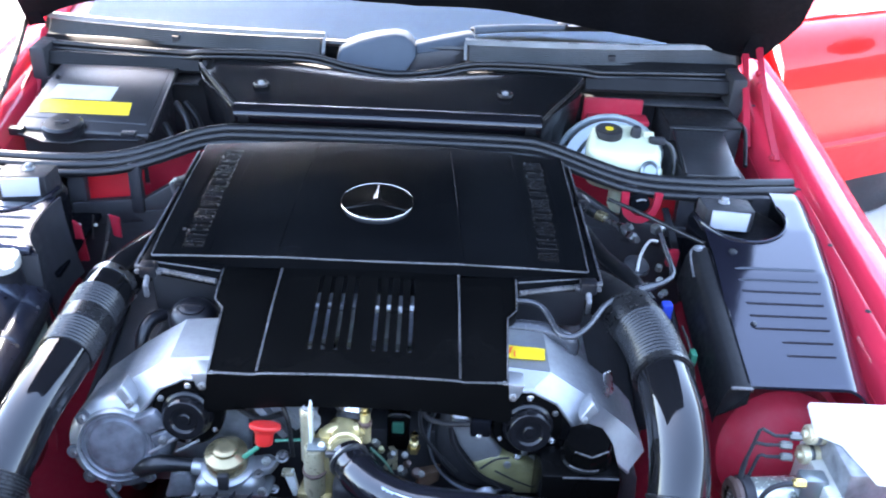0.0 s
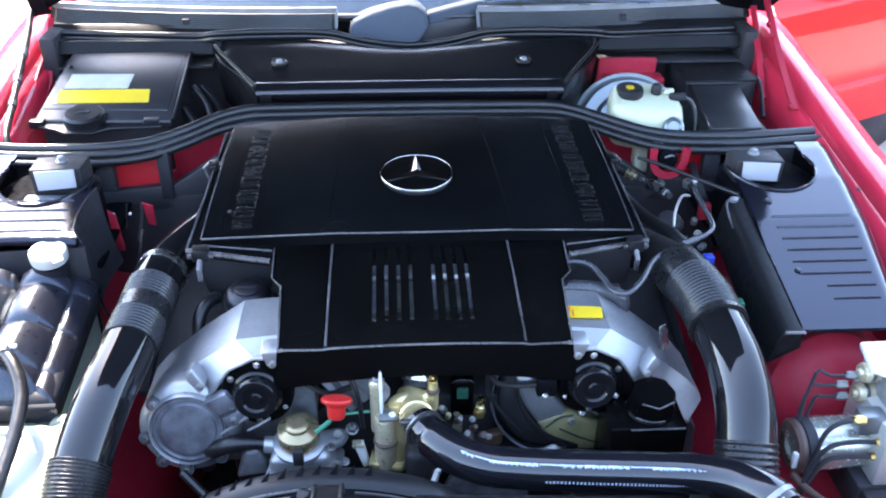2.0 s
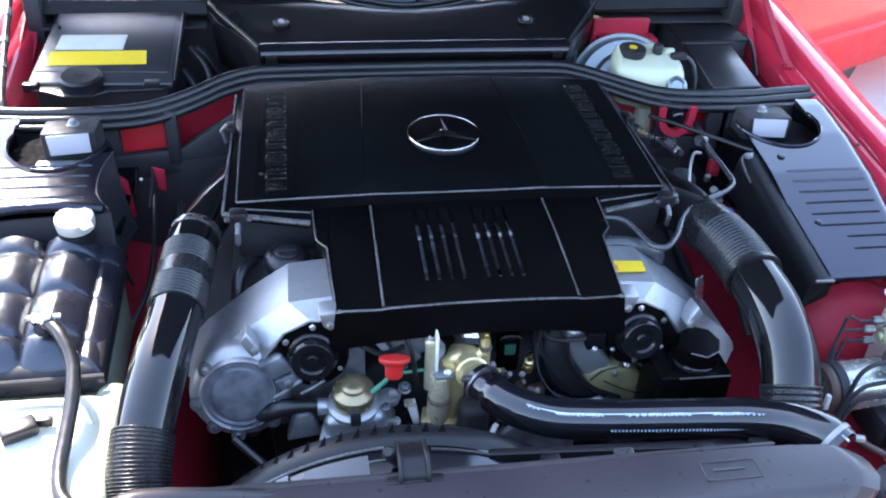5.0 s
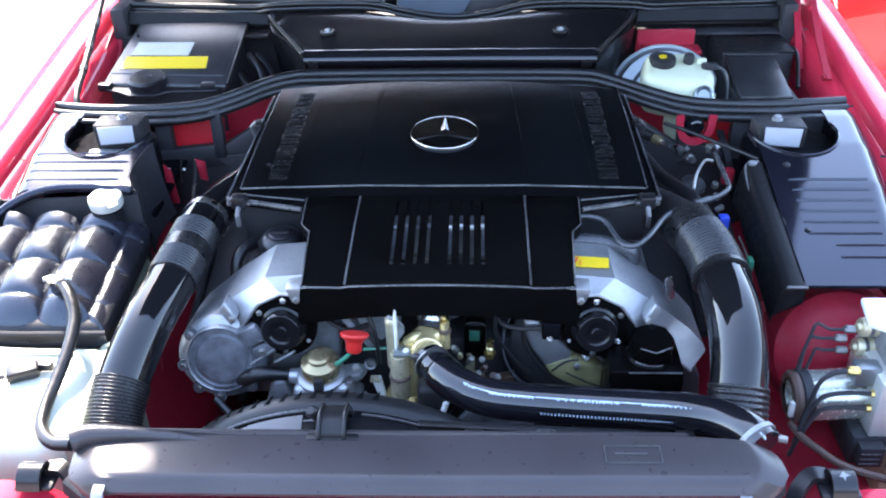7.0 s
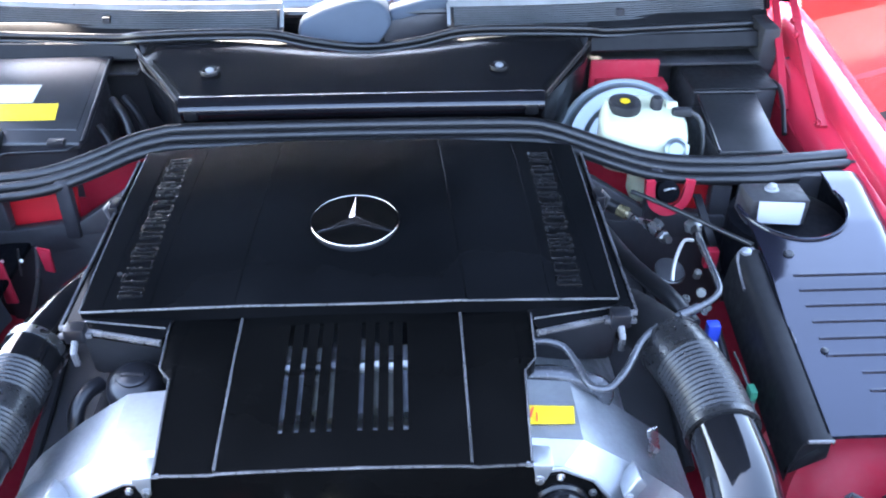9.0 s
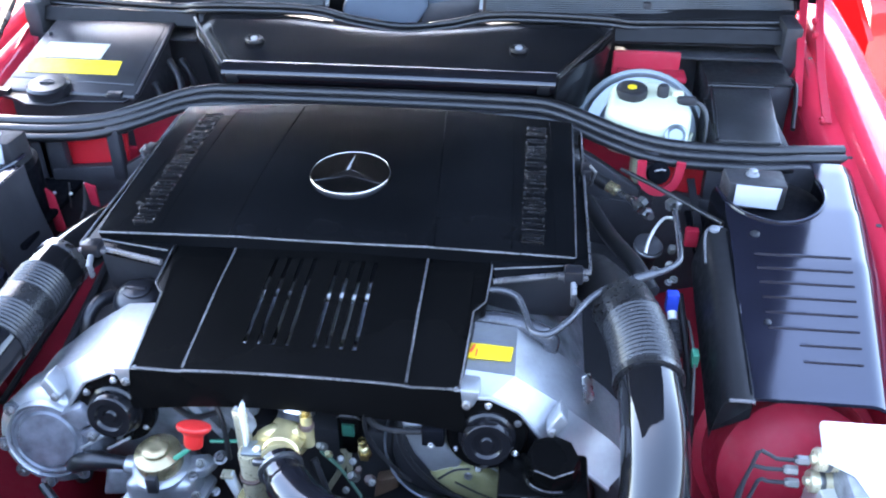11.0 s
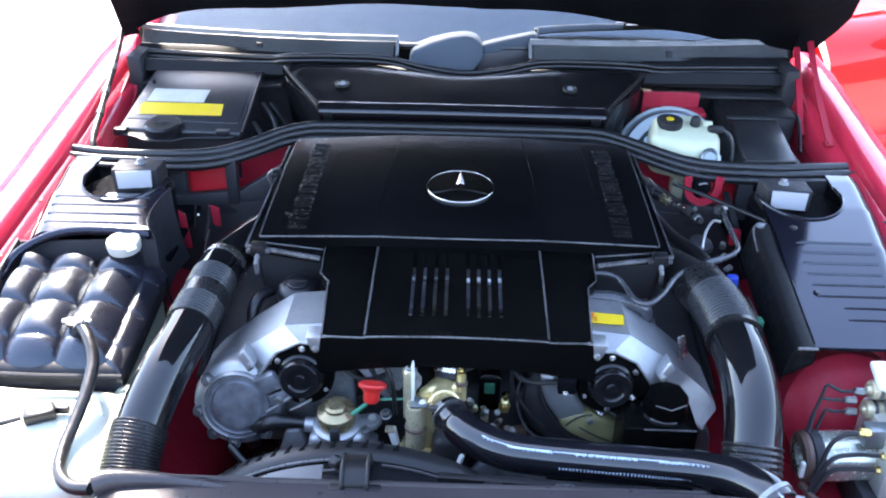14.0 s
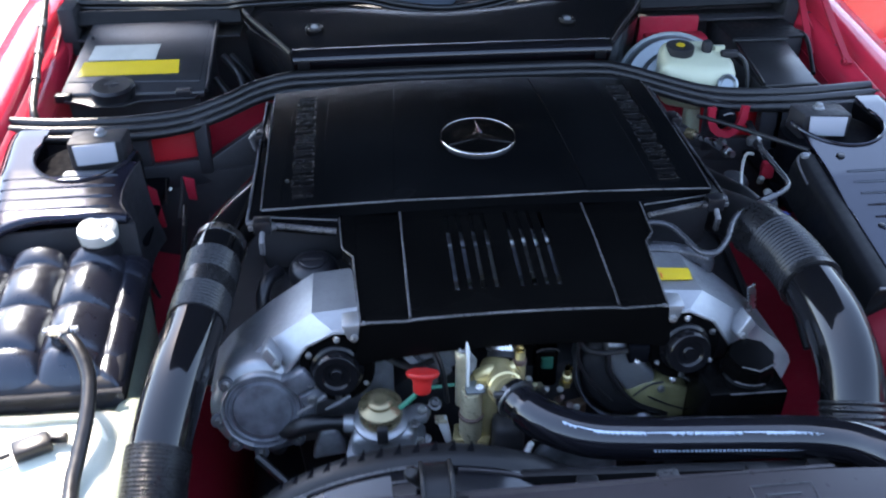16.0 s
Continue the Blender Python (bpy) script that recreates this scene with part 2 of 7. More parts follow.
def lathe(profile, at, axis=(0, 0, 1), segs=28, bm=None, caps=True):
    """Turns (radius, height) pairs round an axis through at."""
    bm = bm or bmesh.new()
    m = Matrix.Translation(at) @ Vector(axis).to_track_quat("Z", "Y").to_matrix().to_4x4()
    rings = []
    for r, h in profile:
        if r < 1e-6:
            rings.append([bm.verts.new(m @ Vector((0, 0, h)))])
        else:
            rings.append([bm.verts.new(m @ Vector((r * math.cos(2 * math.pi * k / segs), r * math.sin(2 * math.pi * k / segs), h))) for k in range(segs)])
    for a, b in zip(rings, rings[1:]):
        for k in range(segs):
            q = [a[k % len(a)], a[(k + 1) % len(a)], b[(k + 1) % len(b)], b[k % len(b)]]
            q = [v for i, v in enumerate(q) if v not in q[:i]]
            if len(q) > 2:
                bm.faces.new(q)
    for ring in (rings[0], rings[-1]):
        if caps and len(ring) > 2:
            bm.faces.new(ring)
    bmesh.ops.recalc_face_normals(bm, faces=bm.faces[:])
    return bm


def bevelled(bm, width, steps=2, angle=30):
    edges = [e for e in bm.edges if len(e.link_faces) == 2 and e.calc_face_angle(0) > radians(angle)]
    bmesh.ops.bevel(bm, geom=edges, offset=width, segments=steps, affect="EDGES", profile=0.5, clamp_overlap=True)
    return bm


def box(lo, hi, bevel=0.003, m=None, bm=None, steps=2):
    """A box from lo to hi with rounded edges, moved by m."""
    b = bmesh.new()
    c = [(a + d) / 2 for a, d in zip(lo, hi)]
    s = [abs(d - a) for a, d in zip(lo, hi)]
    bmesh.ops.create_cube(b, size=1, matrix=Matrix.Translation(c) @ Matrix.Diagonal((*s, 1)))
    if bevel:
        bevelled(b, min(bevel, min(s) * 0.45), steps)
    if m is not None:
        bmesh.ops.transform(b, matrix=m, verts=b.verts)
    return joined(bm, b)


def joined(bm, b):
    if bm is None:
        return b
    me = bpy.data.meshes.new("tmp")
    b.to_mesh(me)
    bm.from_mesh(me)
    bpy.data.meshes.remove(me)
    b.free()
    return bm


def prism(outline, way, bevel=0.003, bm=None, steps=2):
    """A slab: the closed outline of 3D points pushed along way."""
    b = bmesh.new()
    low = [b.verts.new(p) for p in outline]
    high = [b.verts.new(Vector(p) + Vector(way)) for p in outline]
    n = len(low)
    b.faces.new(low)
    b.faces.new(high[::-1])
    for k in range(n):
        b.faces.new((low[k], high[k], high[(k + 1) % n], low[(k + 1) % n]))
    bmesh.ops.recalc_face_normals(b, faces=b.faces[:])
    if bevel:
        bevelled(b, bevel, steps)
    return joined(bm, b)


def sheet(fn, us, vs, thick=(0, 0, -0.003), skip=None, bm=None):
    """The surface fn(u, v) over the grid us by vs, with thickness; skip(u, v) leaves out a cell (by its middle)."""
    b = bmesh.new()
    grid = [[b.verts.new(fn(u, v)) for v in vs] for u in us]
    for i in range(len(us) - 1):
        for j in range(len(vs) - 1):
            if skip and skip((us[i] + us[i + 1]) / 2, (vs[j] + vs[j + 1]) / 2):
                continue
            b.faces.new((grid[i][j], grid[i + 1][j], grid[i + 1][j + 1], grid[i][j + 1]))
    bmesh.ops.delete(b, geom=[v for v in b.verts if not v.link_faces], context="VERTS")
    if thick is not None:
        ext = bmesh.ops.extrude_face_region(b, geom=b.faces[:], use_keep_orig=True)
        bmesh.ops.translate(b, vec=thick, verts=[g for g in ext["geom"] if isinstance(g, bmesh.types.BMVert)])
    bmesh.ops.recalc_face_normals(b, faces=b.faces[:])
    return joined(bm, b)


def span(a, b, n):
    return [a + (b - a) * k / n for k in range(n + 1)]


def lerp(table, x):
    """Straight-line reading of a table of (x, y)."""
    if x <= table[0][0]:
        return table[0][1]
    for (a, p), (b, q) in zip(table, table[1:]):
        if x <= b:
            return p + (q - p) * (x - a) / (b - a)
    return table[-1][1]


def bolt(at, axis, parent, r=0.007, mat=None, label=""):
    """A flanged hexagon bolt head with a socket."""
    r *= 0.8
    bm = lathe([(r * 1.35, 0), (r * 1.35, r * 0.25), (r * 1.1, r * 0.35)], at, axis, 12)
    lathe([(r, r * 0.3), (r, r * 1.0), (r * 0.85, r * 1.15), (r * 0.5, r * 1.15), (r * 0.45, r * 0.6), (0, r * 0.6)], at, axis, 6, bm)
    return part("bolt", bm, mat or BOLT, parent, label, sharp=25)


def nudge(th, x, y, z):
    """Moves a thing with all its parts."""
    th.matrix_basis = Matrix.Translation((x, y, z)) @ th.matrix_basis


# ---- setting ----
tagged(part("ground", sheet(lambda u, v: (u, v, 0.006 * noise.noise((u * 0.3, v * 0.3, 0))), [-400, -60, -20, -8] + span(-6, 6, 24) + [8, 20, 60, 400], [-400, -60, -20, -8] + span(-6, 6, 24) + [8, 20, 60, 400], None), CONCRETE),
       "pale sunlit concrete ground under the parked cars", "ground", kind="structure")

# unseen walls, added to close the surroundings in the reflections
for name, lo, hi in (("wall_south", (-9, -5.2, 0), (9, -5.0, 2.6)), ("wall_east", (8.8, -5.0, 0), (9, 12, 2.6)), ("wall_north", (-9, 10.0, 0), (8.8, 10.2, 3.0))):
    tagged(part(name, box(lo, hi, 0.01), WALL), "plain dull grey wall added out of view around the cars", "wall", kind="structure")

RIDGE = [(0.40, 0.742), (0.60, 0.765), (0.9, 0.795), (1.24, 0.832), (1.45, 0.856), (1.65, 0.884), (1.9, 0.918), (2.3, 0.95), (2.7, 0.955)]


def fender_skin(side):
    """The wing with its rain gutter: a cross-section along the car."""
    def row(y):
        z = lerp(RIDGE, y)
        w = 0.895 - 0.10 * max(0, (0.9 - y) / 0.5) ** 2
        pts = [(0.725, z - 0.075), (0.735, z - 0.040), (0.752, z - 0.026), (0.762, z - 0.024), (0.768, z - 0.006), (0.777, z), (0.792, z + 0.001), (0.797, z - 0.007), (0.812, z - 0.008),
               (w - 0.045, z - 0.022), (w - 0.015, z - 0.055), (w, z - 0.12), (w + 0.012, z - 0.25), (w, z - 0.42), (w - 0.03, 0.22)]
        return [Vector((side * x, y, h)) for x, h in pts]
    ys = span(0.42, 2.2, 40)
    bm = bmesh.new()
    rows = [[bm.verts.new(p) for p in row(y)] for y in ys]
    for a, b in zip(rows, rows[1:]):
        for k in range(len(a) - 1):
            bm.faces.new((a[k], a[k + 1], b[k + 1], b[k]))
    bmesh.ops.recalc_face_normals(bm, faces=bm.faces[:])
    bmesh.ops.solidify(bm, geom=bm.faces[:], thickness=0.003)
    return bm


def inner_wall(side):
    """The red wheelhouse wall of the bay, stepping in to the frame rail."""
    def row(y):
        z = lerp(RIDGE, y) - 0.07
        k = min(1, max(0, (1.02 - y) / 0.12))
        pts = [(0.727, z), (0.715, z - 0.05), (0.70 - 0.02 * k, z - 0.11), (0.66, z - 0.155 - 0.02 * k), (0.52, z - 0.21), (0.435, z - 0.25), (0.405, z - 0.29), (0.395, z - 0.36), (0.395, 0.32)]
        return [Vector((side * x, y, h)) for x, h in pts]
    ys = span(0.50, 1.86, 34)
    bm = bmesh.new()
    rows = [[bm.verts.new(p) for p in row(y)] for y in ys]
    for a, b in zip(rows, rows[1:]):
        for k in range(len(a) - 1):
            bm.faces.new((a[k], a[k + 1], b[k + 1], b[k]))
    bmesh.ops.recalc_face_normals(bm, faces=bm.faces[:])
    bmesh.ops.solidify(bm, geom=bm.faces[:], thickness=0.003)
    return bm


car = thing("car", (0, 1.3, 0), "red painted car body with open engine bay on concrete", "car")
for s in (-1, 1):
    part("fender", fender_skin(s), RED, car, "glossy red fender with rain gutter")
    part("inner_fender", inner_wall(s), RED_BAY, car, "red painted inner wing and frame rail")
for s in (-1, 1):
    for y in (1.15, 1.32, 1.49, 1.66, 1.80):
        z = lerp(RIDGE, y)
        part("drain_hole", lathe([(0.0045, 0), (0.0045, 0.0006), (0, 0.0006)], (s * 0.7575, y, z - 0.0247), (-s * 0.15, 0, 1), 12), DARK, car)
        bolt((s * 0.741, y + 0.06, z - 0.037), (-s * 0.7, 0, 0.7), car, 0.006, RED_BAY)
part("firewall", box((-0.76, 1.86, 0.30), (0.76, 1.885, 0.90), 0.004), DARK, car, "black firewall")
part("undertray", box((-0.74, 0.46, 0.29), (0.74, 1.86, 0.31), 0.004), DARK, car, "dark undertray")
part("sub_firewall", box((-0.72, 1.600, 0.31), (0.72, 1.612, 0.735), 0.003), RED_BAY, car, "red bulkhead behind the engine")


def front_panel():
    """Red strip in front of the radiator with its rolled edge."""
    prof = [(0.598, 0.708), (0.592, 0.727), (0.576, 0.732), (0.545, 0.729), (0.51, 0.716), (0.48, 0.69), (0.465, 0.63), (0.46, 0.5), (0.47, 0.25)]
    return sheet(lambda u, v: (u, prof[int(v)][0] - 0.035 * (u / 0.42) ** 2 * (int(v) > 2), prof[int(v)][1] + 0.010 * max(0, u) / 0.4), span(-0.405, 0.405, 20), list(range(len(prof))), (0, 0.003, -0.002))


part("front_panel", front_panel(), RED, car, "red front panel strip")
for s in (-1, 1):
    def corner(u, v, s=s):
        x = 0.43 + 0.37 * u
        y = 0.645 - 0.02 * u - 0.24 * v
        z = 0.725 + 0.012 * u - 0.03 * v - 0.05 * v * v - 0.035 * max(0, u - 0.8)
        if u < 0.25:
            z -= 0.035 * (1 - u / 0.25) ** 2
        return (s * x, y, z)
    lamp = part("headlight_surround", sheet(corner, span(0, 1, 14), span(0, 1, 10), (0, 0.0, -0.004)), RED, car, "red headlight surround panel")
    bm = bmesh.new()
    for k in range(5):
        a = 0.05 + 0.035 * k
        box((s * (0.385 + 0.6 * a) - 0.007, 0.570 - 0.006 * (k % 2), 0.690), (s * (0.385 + 0.6 * a) + 0.006, 0.592 + 0.008 * (k % 2), 0.7085 + 0.002 * (k % 3)), 0.002, None, bm)
    part("headlight_adjuster", bm, RED_BAY, lamp, "notched red adjuster bracket")
    part("adjuster_slot", box((s * 0.472 - 0.016, 0.594, 0.700), (s * 0.472 + 0.012, 0.606, 0.7165), 0.002), DARK, lamp, "dark slot")
    part("adjuster_screw", lathe([(0.0035, 0), (0.0035, 0.003), (0, 0.004)], (s * 0.470, 0.600, 0.716), (0, -0.3, 1), 12), CAP_STEEL, lamp, "pale screw head")
    part("front_corner", sheet(lambda u, v, s=s: (s * (0.40 + 0.45 * u), 0.405 + 0.09 * u * u - 0.04 * math.sin(v * 3), 0.24 + 0.42 * v), span(0, 1, 10), span(0, 1, 8), (0, 0.004, 0)), RED, car, "red front corner")

# bonnet hinges, red, both sides
for s in (-1, 1):
    h = part("bonnet_hinge", prism([(s * 0.738, 1.52, 0.81), (s * 0.738, 1.60, 0.830), (s * 0.744, 1.74, 0.865), (s * 0.752, 1.93, 0.92), (s * 0.752, 1.93, 0.86), (s * 0.74, 1.70, 0.80), (s * 0.736, 1.52, 0.77)], (s * 0.006, 0, 0), 0.002), RED_BAY, car, "red painted bonnet hinge plate with link arms")
    if s > 0:
        part("long_arm", sweep([(s * 0.779, 1.90, 0.976), (s * 0.758, 1.80, 0.954), (s * 0.749, 1.75, 0.939), (s * 0.739, 1.66, 0.902), (s * 0.737, 1.57, 0.857)], 0.0062, 8, shape=[(-1.0, -0.5), (1.0, -0.5), (1.2, 0), (1.0, 0.5), (-1.0, 0.5), (-1.2, 0)]), RED_BAY, h)
    part("short_arm", sweep([(s * 0.752, 1.90, 0.962), (s * 0.734, 1.80, 0.915), (s * 0.722, 1.71, 0.855), (s * 0.718, 1.68, 0.836)] if s > 0 else [(s * 0.745, 1.90, 0.945), (s * 0.736, 1.83, 0.897), (s * 0.734, 1.787, 0.850), (s * 0.734, 1.725, 0.826)], 0.0060, 8, shape=[(-1.0, -0.5), (1.0, -0.5), (1.2, 0), (1.0, 0.5), (-1.0, 0.5), (-1.2, 0)]), RED_BAY, h)
    for x, y, z in ((0.743, 1.75, 0.942), (0.731, 1.575, 0.86), (0.750, 1.79, 0.953))[:3 if s > 0 else 0]:
        bolt((s * x, y, z), (-s, -0.2, 0.3), h, 0.007, RED_BAY)

# opened bonnet
HINGE = Vector((0, 1.945, 0.955))
LIFT = radians(51)


def bonnet_point(u, v, drop=0.0):
    """u across (-1 to 1), v from the rear edge forward."""
    x = u * (0.79 - 0.05 * v + (0.060 * min(1, v / 0.10) if u > 0.9 else 0))
    rear = 0.075 * max(0, 1 - (x / 0.62) ** 2) if x > 0 else 0.080 * max(0, 1 - (x / 0.775) ** 10)
    front = 1.36 - 0.16 * abs(u) ** 4
    s = rear + (front - rear) * v
    crown = 0.045 * (1 - u * u) + 0.03 * math.sin(math.pi * v) - drop
    return (x, HINGE.y - s * math.cos(LIFT) + crown * math.sin(LIFT), HINGE.z + s * math.sin(LIFT) + crown * math.cos(LIFT))


hood = thing("bonnet", (0, 1.945, 0.955), "opened red bonnet with black insulated underside", "hood")
part("skin", sheet(bonnet_point, span(-1, 1, 30), span(0, 1, 20), (0, -0.004, -0.003)), RED, hood, "glossy red outer skin")
part("insulation", sheet(lambda u, v: bonnet_point(u * 0.99, 0.01 + 0.98 * v, 0.012 + 0.008 * (0.5 + 0.5 * math.cos(12 * u) * math.cos(14 * v))), span(-1, 1, 40), span(0, 1, 30), (0, -0.012, -0.010)), NEAR_BLACK, hood, "black insulation mat")
for s in (-1, 1):
    # near black, so the brackets sink into the underside's shade
    part("hinge_bracket", sweep([(s * 0.755, 1.90, 0.955), (s * 0.762, 1.885, 1.00), (s * 0.765, 1.84, 1.08)], 0.009, 8, shape=[(-1.5, -0.4), (1.5, -0.4), (1.5, 0.4), (-1.5, 0.4)]), NEAR_BLACK, hood)

# windscreen and its surround
ws = thing("windscreen", (0, 1.96, 0.93), "raked windscreen glass reflecting the sky above the cowl", "windshield")


def screen(u, v):
    return (u * (0.74 - 0.14 * v), 1.885 + 0.10 * u * u + 0.80 * v, 0.944 + 0.43 * v - 0.012 * u * u)


glass = part("glass", sheet(screen, span(-1, 1, 20), span(0, 1, 12), (0, 0.003, -0.005)), GLASS, ws)
glass.visible_shadow = False
part("lower_seal", sweep([Vector(screen(u, 0)) + Vector((0, -0.004, 0.004)) for u in span(-1, 1, 24)], 0.008, 8), RUBBER, ws, "black rubber lower seal")
for s in (-1, 1):
    part("pillar", sweep([Vector(screen(s * 1.03, v)) for v in span(0, 1, 10)], 0.022, 10), RED, ws, "red windscreen pillar")
cabin = thing("cabin", (0, 2.5, 0.3), "dark cabin interior behind the windscreen", "interior")
part("dashboard", sheet(lambda u, v: (u, 2.02 + 0.45 * v, 0.90 + 0.06 * math.sin(2.6 * v) - 0.15 * max(0, v - 0.8)), span(-0.72, 0.72, 16), span(0, 1, 10), (0, 0, -0.02)), INTERIOR, cabin)
part("rear_wall", box((-0.74, 3.5, 0.25), (0.74, 3.54, 1.31), 0.01), INTERIOR, cabin)
part("hardtop", sheet(lambda u, v: (u * (0.62 - 0.04 * v), 2.66 + 0.87 * v, 1.325 + 0.03 * math.sin(math.pi * v) + 0.03 * (1 - u * u) - 0.10 * abs(u) ** 6), span(-1, 1, 16), span(0, 1, 10), (0, 0, -0.02)), DARK, cabin, "dark closed roof")
for s in (-1, 1):
    part("side_trim", box((s * 0.72 - 0.01, 2.3, 0.28), (s * 0.72 + 0.01, 3.5, 0.98), 0.004), INTERIOR, cabin)
    part("quarter_panel", prism([(s * 0.64, 2.95, 0.96), (s * 0.60, 3.05, 1.29), (s * 0.60, 3.5, 1.29), (s * 0.70, 3.5, 0.96)], (s * 0.01, 0, 0), 0.003), DARK, cabin)
    part("seat_back", box((s * 0.36 - 0.22, 2.95, 0.40), (s * 0.36 + 0.22, 3.08, 1.10), 0.05), INTERIOR, cabin)
part("cabin_floor", box((-0.74, 1.90, 0.25), (0.74, 3.5, 0.28), 0.004), INTERIOR, cabin)
for s in (-1, 1):
    dr = part("car_door", sheet(lambda u, v, s=s: (s * (0.80 + 0.10 * math.sin(0.4 + 1.9 * u)), 2.206 + 1.05 * v, 0.93 - 0.68 * u), span(0, 1, 12), span(0, 1, 10), (-s * 0.03, 0, 0)), RED, car, "closed red car door")
    part("mirror_housing", lathe([(0.0, -0.075), (0.035, -0.07), (0.058, -0.035), (0.064, 0.02), (0.058, 0.05), (0, 0.052)], (s * 0.985, 2.36, 0.985), (0, 1, 0), 20), RED, dr, "rounded red mirror housing")
    part("mirror_foot", box((s * 0.90 - 0.05, 2.32, 0.915), (s * 0.90 + 0.05, 2.40, 0.955), 0.012), RED, dr)

# plain closed tail of the car
def tail_side(s):
    def pt(v, k):
        w = (0.84, 0.885, 0.905, 0.90, 0.86)[int(k)] - 0.09 * v * v
        return (s * w, 3.258 + 1.02 * v, (0.945, 0.86, 0.66, 0.42, 0.25)[int(k)] - (0.05 * v if k < 2 else -0.06 * v * (k > 3)))
    return sheet(pt, span(0, 1, 14), list(range(5)), (-s * 0.01, 0, 0))


for s in (-1, 1):
    part("rear_quarter", tail_side(s), RED, car, "plain red rear quarter panel")
part("boot_lid", sheet(lambda u, v: (u * (0.84 - 0.09 * v * v), 3.545 + 0.733 * v, 0.945 - 0.05 * (0.28 + 0.72 * v) + 0.035 * (1 - u * u)), span(-1, 1, 16), span(0, 1, 10), (0, 0, -0.01)), RED, car, "plain red boot lid")
part("tail_panel", sheet(lambda u, v: (u * 0.75, 4.278 + 0.03 * (1 - u * u) - 0.05 * v, 0.895 + 0.035 * (1 - u * u) - 0.585 * v), span(-1, 1, 16), span(0, 1, 8), (0, -0.01, 0)), RED, car, "plain red tail panel")

# cowl between bonnet and windscreen
cowl = thing("cowl_tray", (0, 1.87, 0.86), "black plastic cowl tray with ribbed drip ledges", "cowl")
for s in (-1, 1):
    prof = [(1.800, 0.900), (1.812, 0.922), (1.818, 0.923), (1.830, 0.908), (1.845, 0.922), (1.862, 0.940), (1.868, 0.941), (1.880, 0.930), (1.905, 0.934)]
    part("drip_ledge", sheet(lambda u, v, s=s: (s * u, prof[int(v)][0] + 0.045 * (u - 0.4), prof[int(v)][1] - 0.004 * (u - 0.4)), span(0.40, 0.735, 12), list(range(len(prof))), (0, 0.002, -0.004)), DULL, cowl)
    part("under_shelf", box((s * 0.57 - 0.165, 1.80, 0.868), (s * 0.57 + 0.165, 1.86, 0.874), 0.002), DARK, cowl)
    part("end_block", box((s * 0.725 - 0.02, 1.80, 0.84), (s * 0.725 + 0.012, 1.93, 0.935), 0.006), DARK, cowl)
for s in (-1, 1):
    g = thing("air_intake_grille", (s * 0.45, 1.90, 0.94), "dark grey slotted air intake grille below the windscreen", "grille", "intake grilles")

    def gp(u, v, s=s, lift=0.0):
        x = 0.148 + 0.60 * u
        return Vector((s * x, 1.838 + 0.070 * u * u + 0.030 * v, 0.936 + 0.028 * v + lift - 0.004 * u))
    part("grille_backing", sheet(lambda u, v, s=s: gp(u, v, s, -0.005) + Vector((0, 0.004, 0)), span(0, 1, 16), span(0, 1, 4), (0, 0, -0.004)), DARK, g)
    for k in range(8):
        v = 0.08 + 0.108 * k
        part("slat", sweep([gp(u, v, s) for u in span(0.015, 0.985, 14)], 0.0014, 4, shape=[(-1.2, -1.2), (1.2, -1.2), (1.0, 1), (-1.0, 1)]), GRILLE, g)
    bars = bmesh.new()
    for k in range(120):
        u = 0.02 + 0.008 * k
        sweep([gp(u, 0.05, s, -0.001), gp(u, 0.93, s, -0.001)], 0.0009, 4, bars)
    tagged(part("mesh", bars, GRILLE, g, "fine upright mesh bars"), kind="stuff")
    part("frame_rear", sweep([gp(u, 1.0, s, 0.004) for u in span(0, 1, 16)], 0.0054, 6, shape=[(-1, -1), (1, -1), (1, 1), (-1, 1)]), RIM, g, "pale worn rear rim with clip slots")
    part("frame_end", sweep([gp(0, v, s, 0.002) for v in span(-0.02, 1.02, 4)], 0.003, 4, shape=[(-1, -1), (1, -1), (1, 1), (-1, 1)]), RIM, g)
    part("frame_outer", sweep([gp(1, v, s, 0.002) for v in span(-0.02, 1.02, 4)], 0.003, 4, shape=[(-1, -1), (1, -1), (1, 1), (-1, 1)]), SATIN, g)
    for u in (0.14, 0.38, 0.6):
        p = gp(u, 1.0, s, 0.0085)
        part("clip_slot", box((p.x - 0.012, p.y - 0.004, p.z - 0.003), (p.x + 0.012, p.y + 0.003, p.z + 0.0012), 0.0005), DARK, g)
    p = gp(0.52, 0.4, s, 0.0)
    part("square_clip", box((p.x - 0.007, p.y - 0.006, p.z - 0.007), (p.x + 0.007, p.y + 0.004, p.z + 0.007), 0.001), DARK, g)

wip = thing("windscreen_wiper", (-0.02, 1.9, 0.93), "grey-blue single wiper with domed hub and folded arm", "wiper")
part("hub_cover", prism([(-0.118, 1.848, 0.895), (-0.122, 1.850, 0.922), (-0.119, 1.852, 0.938), (-0.112, 1.853, 0.946), (-0.076, 1.855, 0.961), (-0.036, 1.857, 0.971), (0.002, 1.858, 0.976), (0.026, 1.857, 0.972), (0.041, 1.856, 0.957), (0.046, 1.853, 0.932), (0.032, 1.850, 0.912), (0.018, 1.848, 0.895)], (0.0, 0.050, 0.004), 0.008, None, 3), GREY_COWL, wip, "domed grey hub cover", sharp=60)
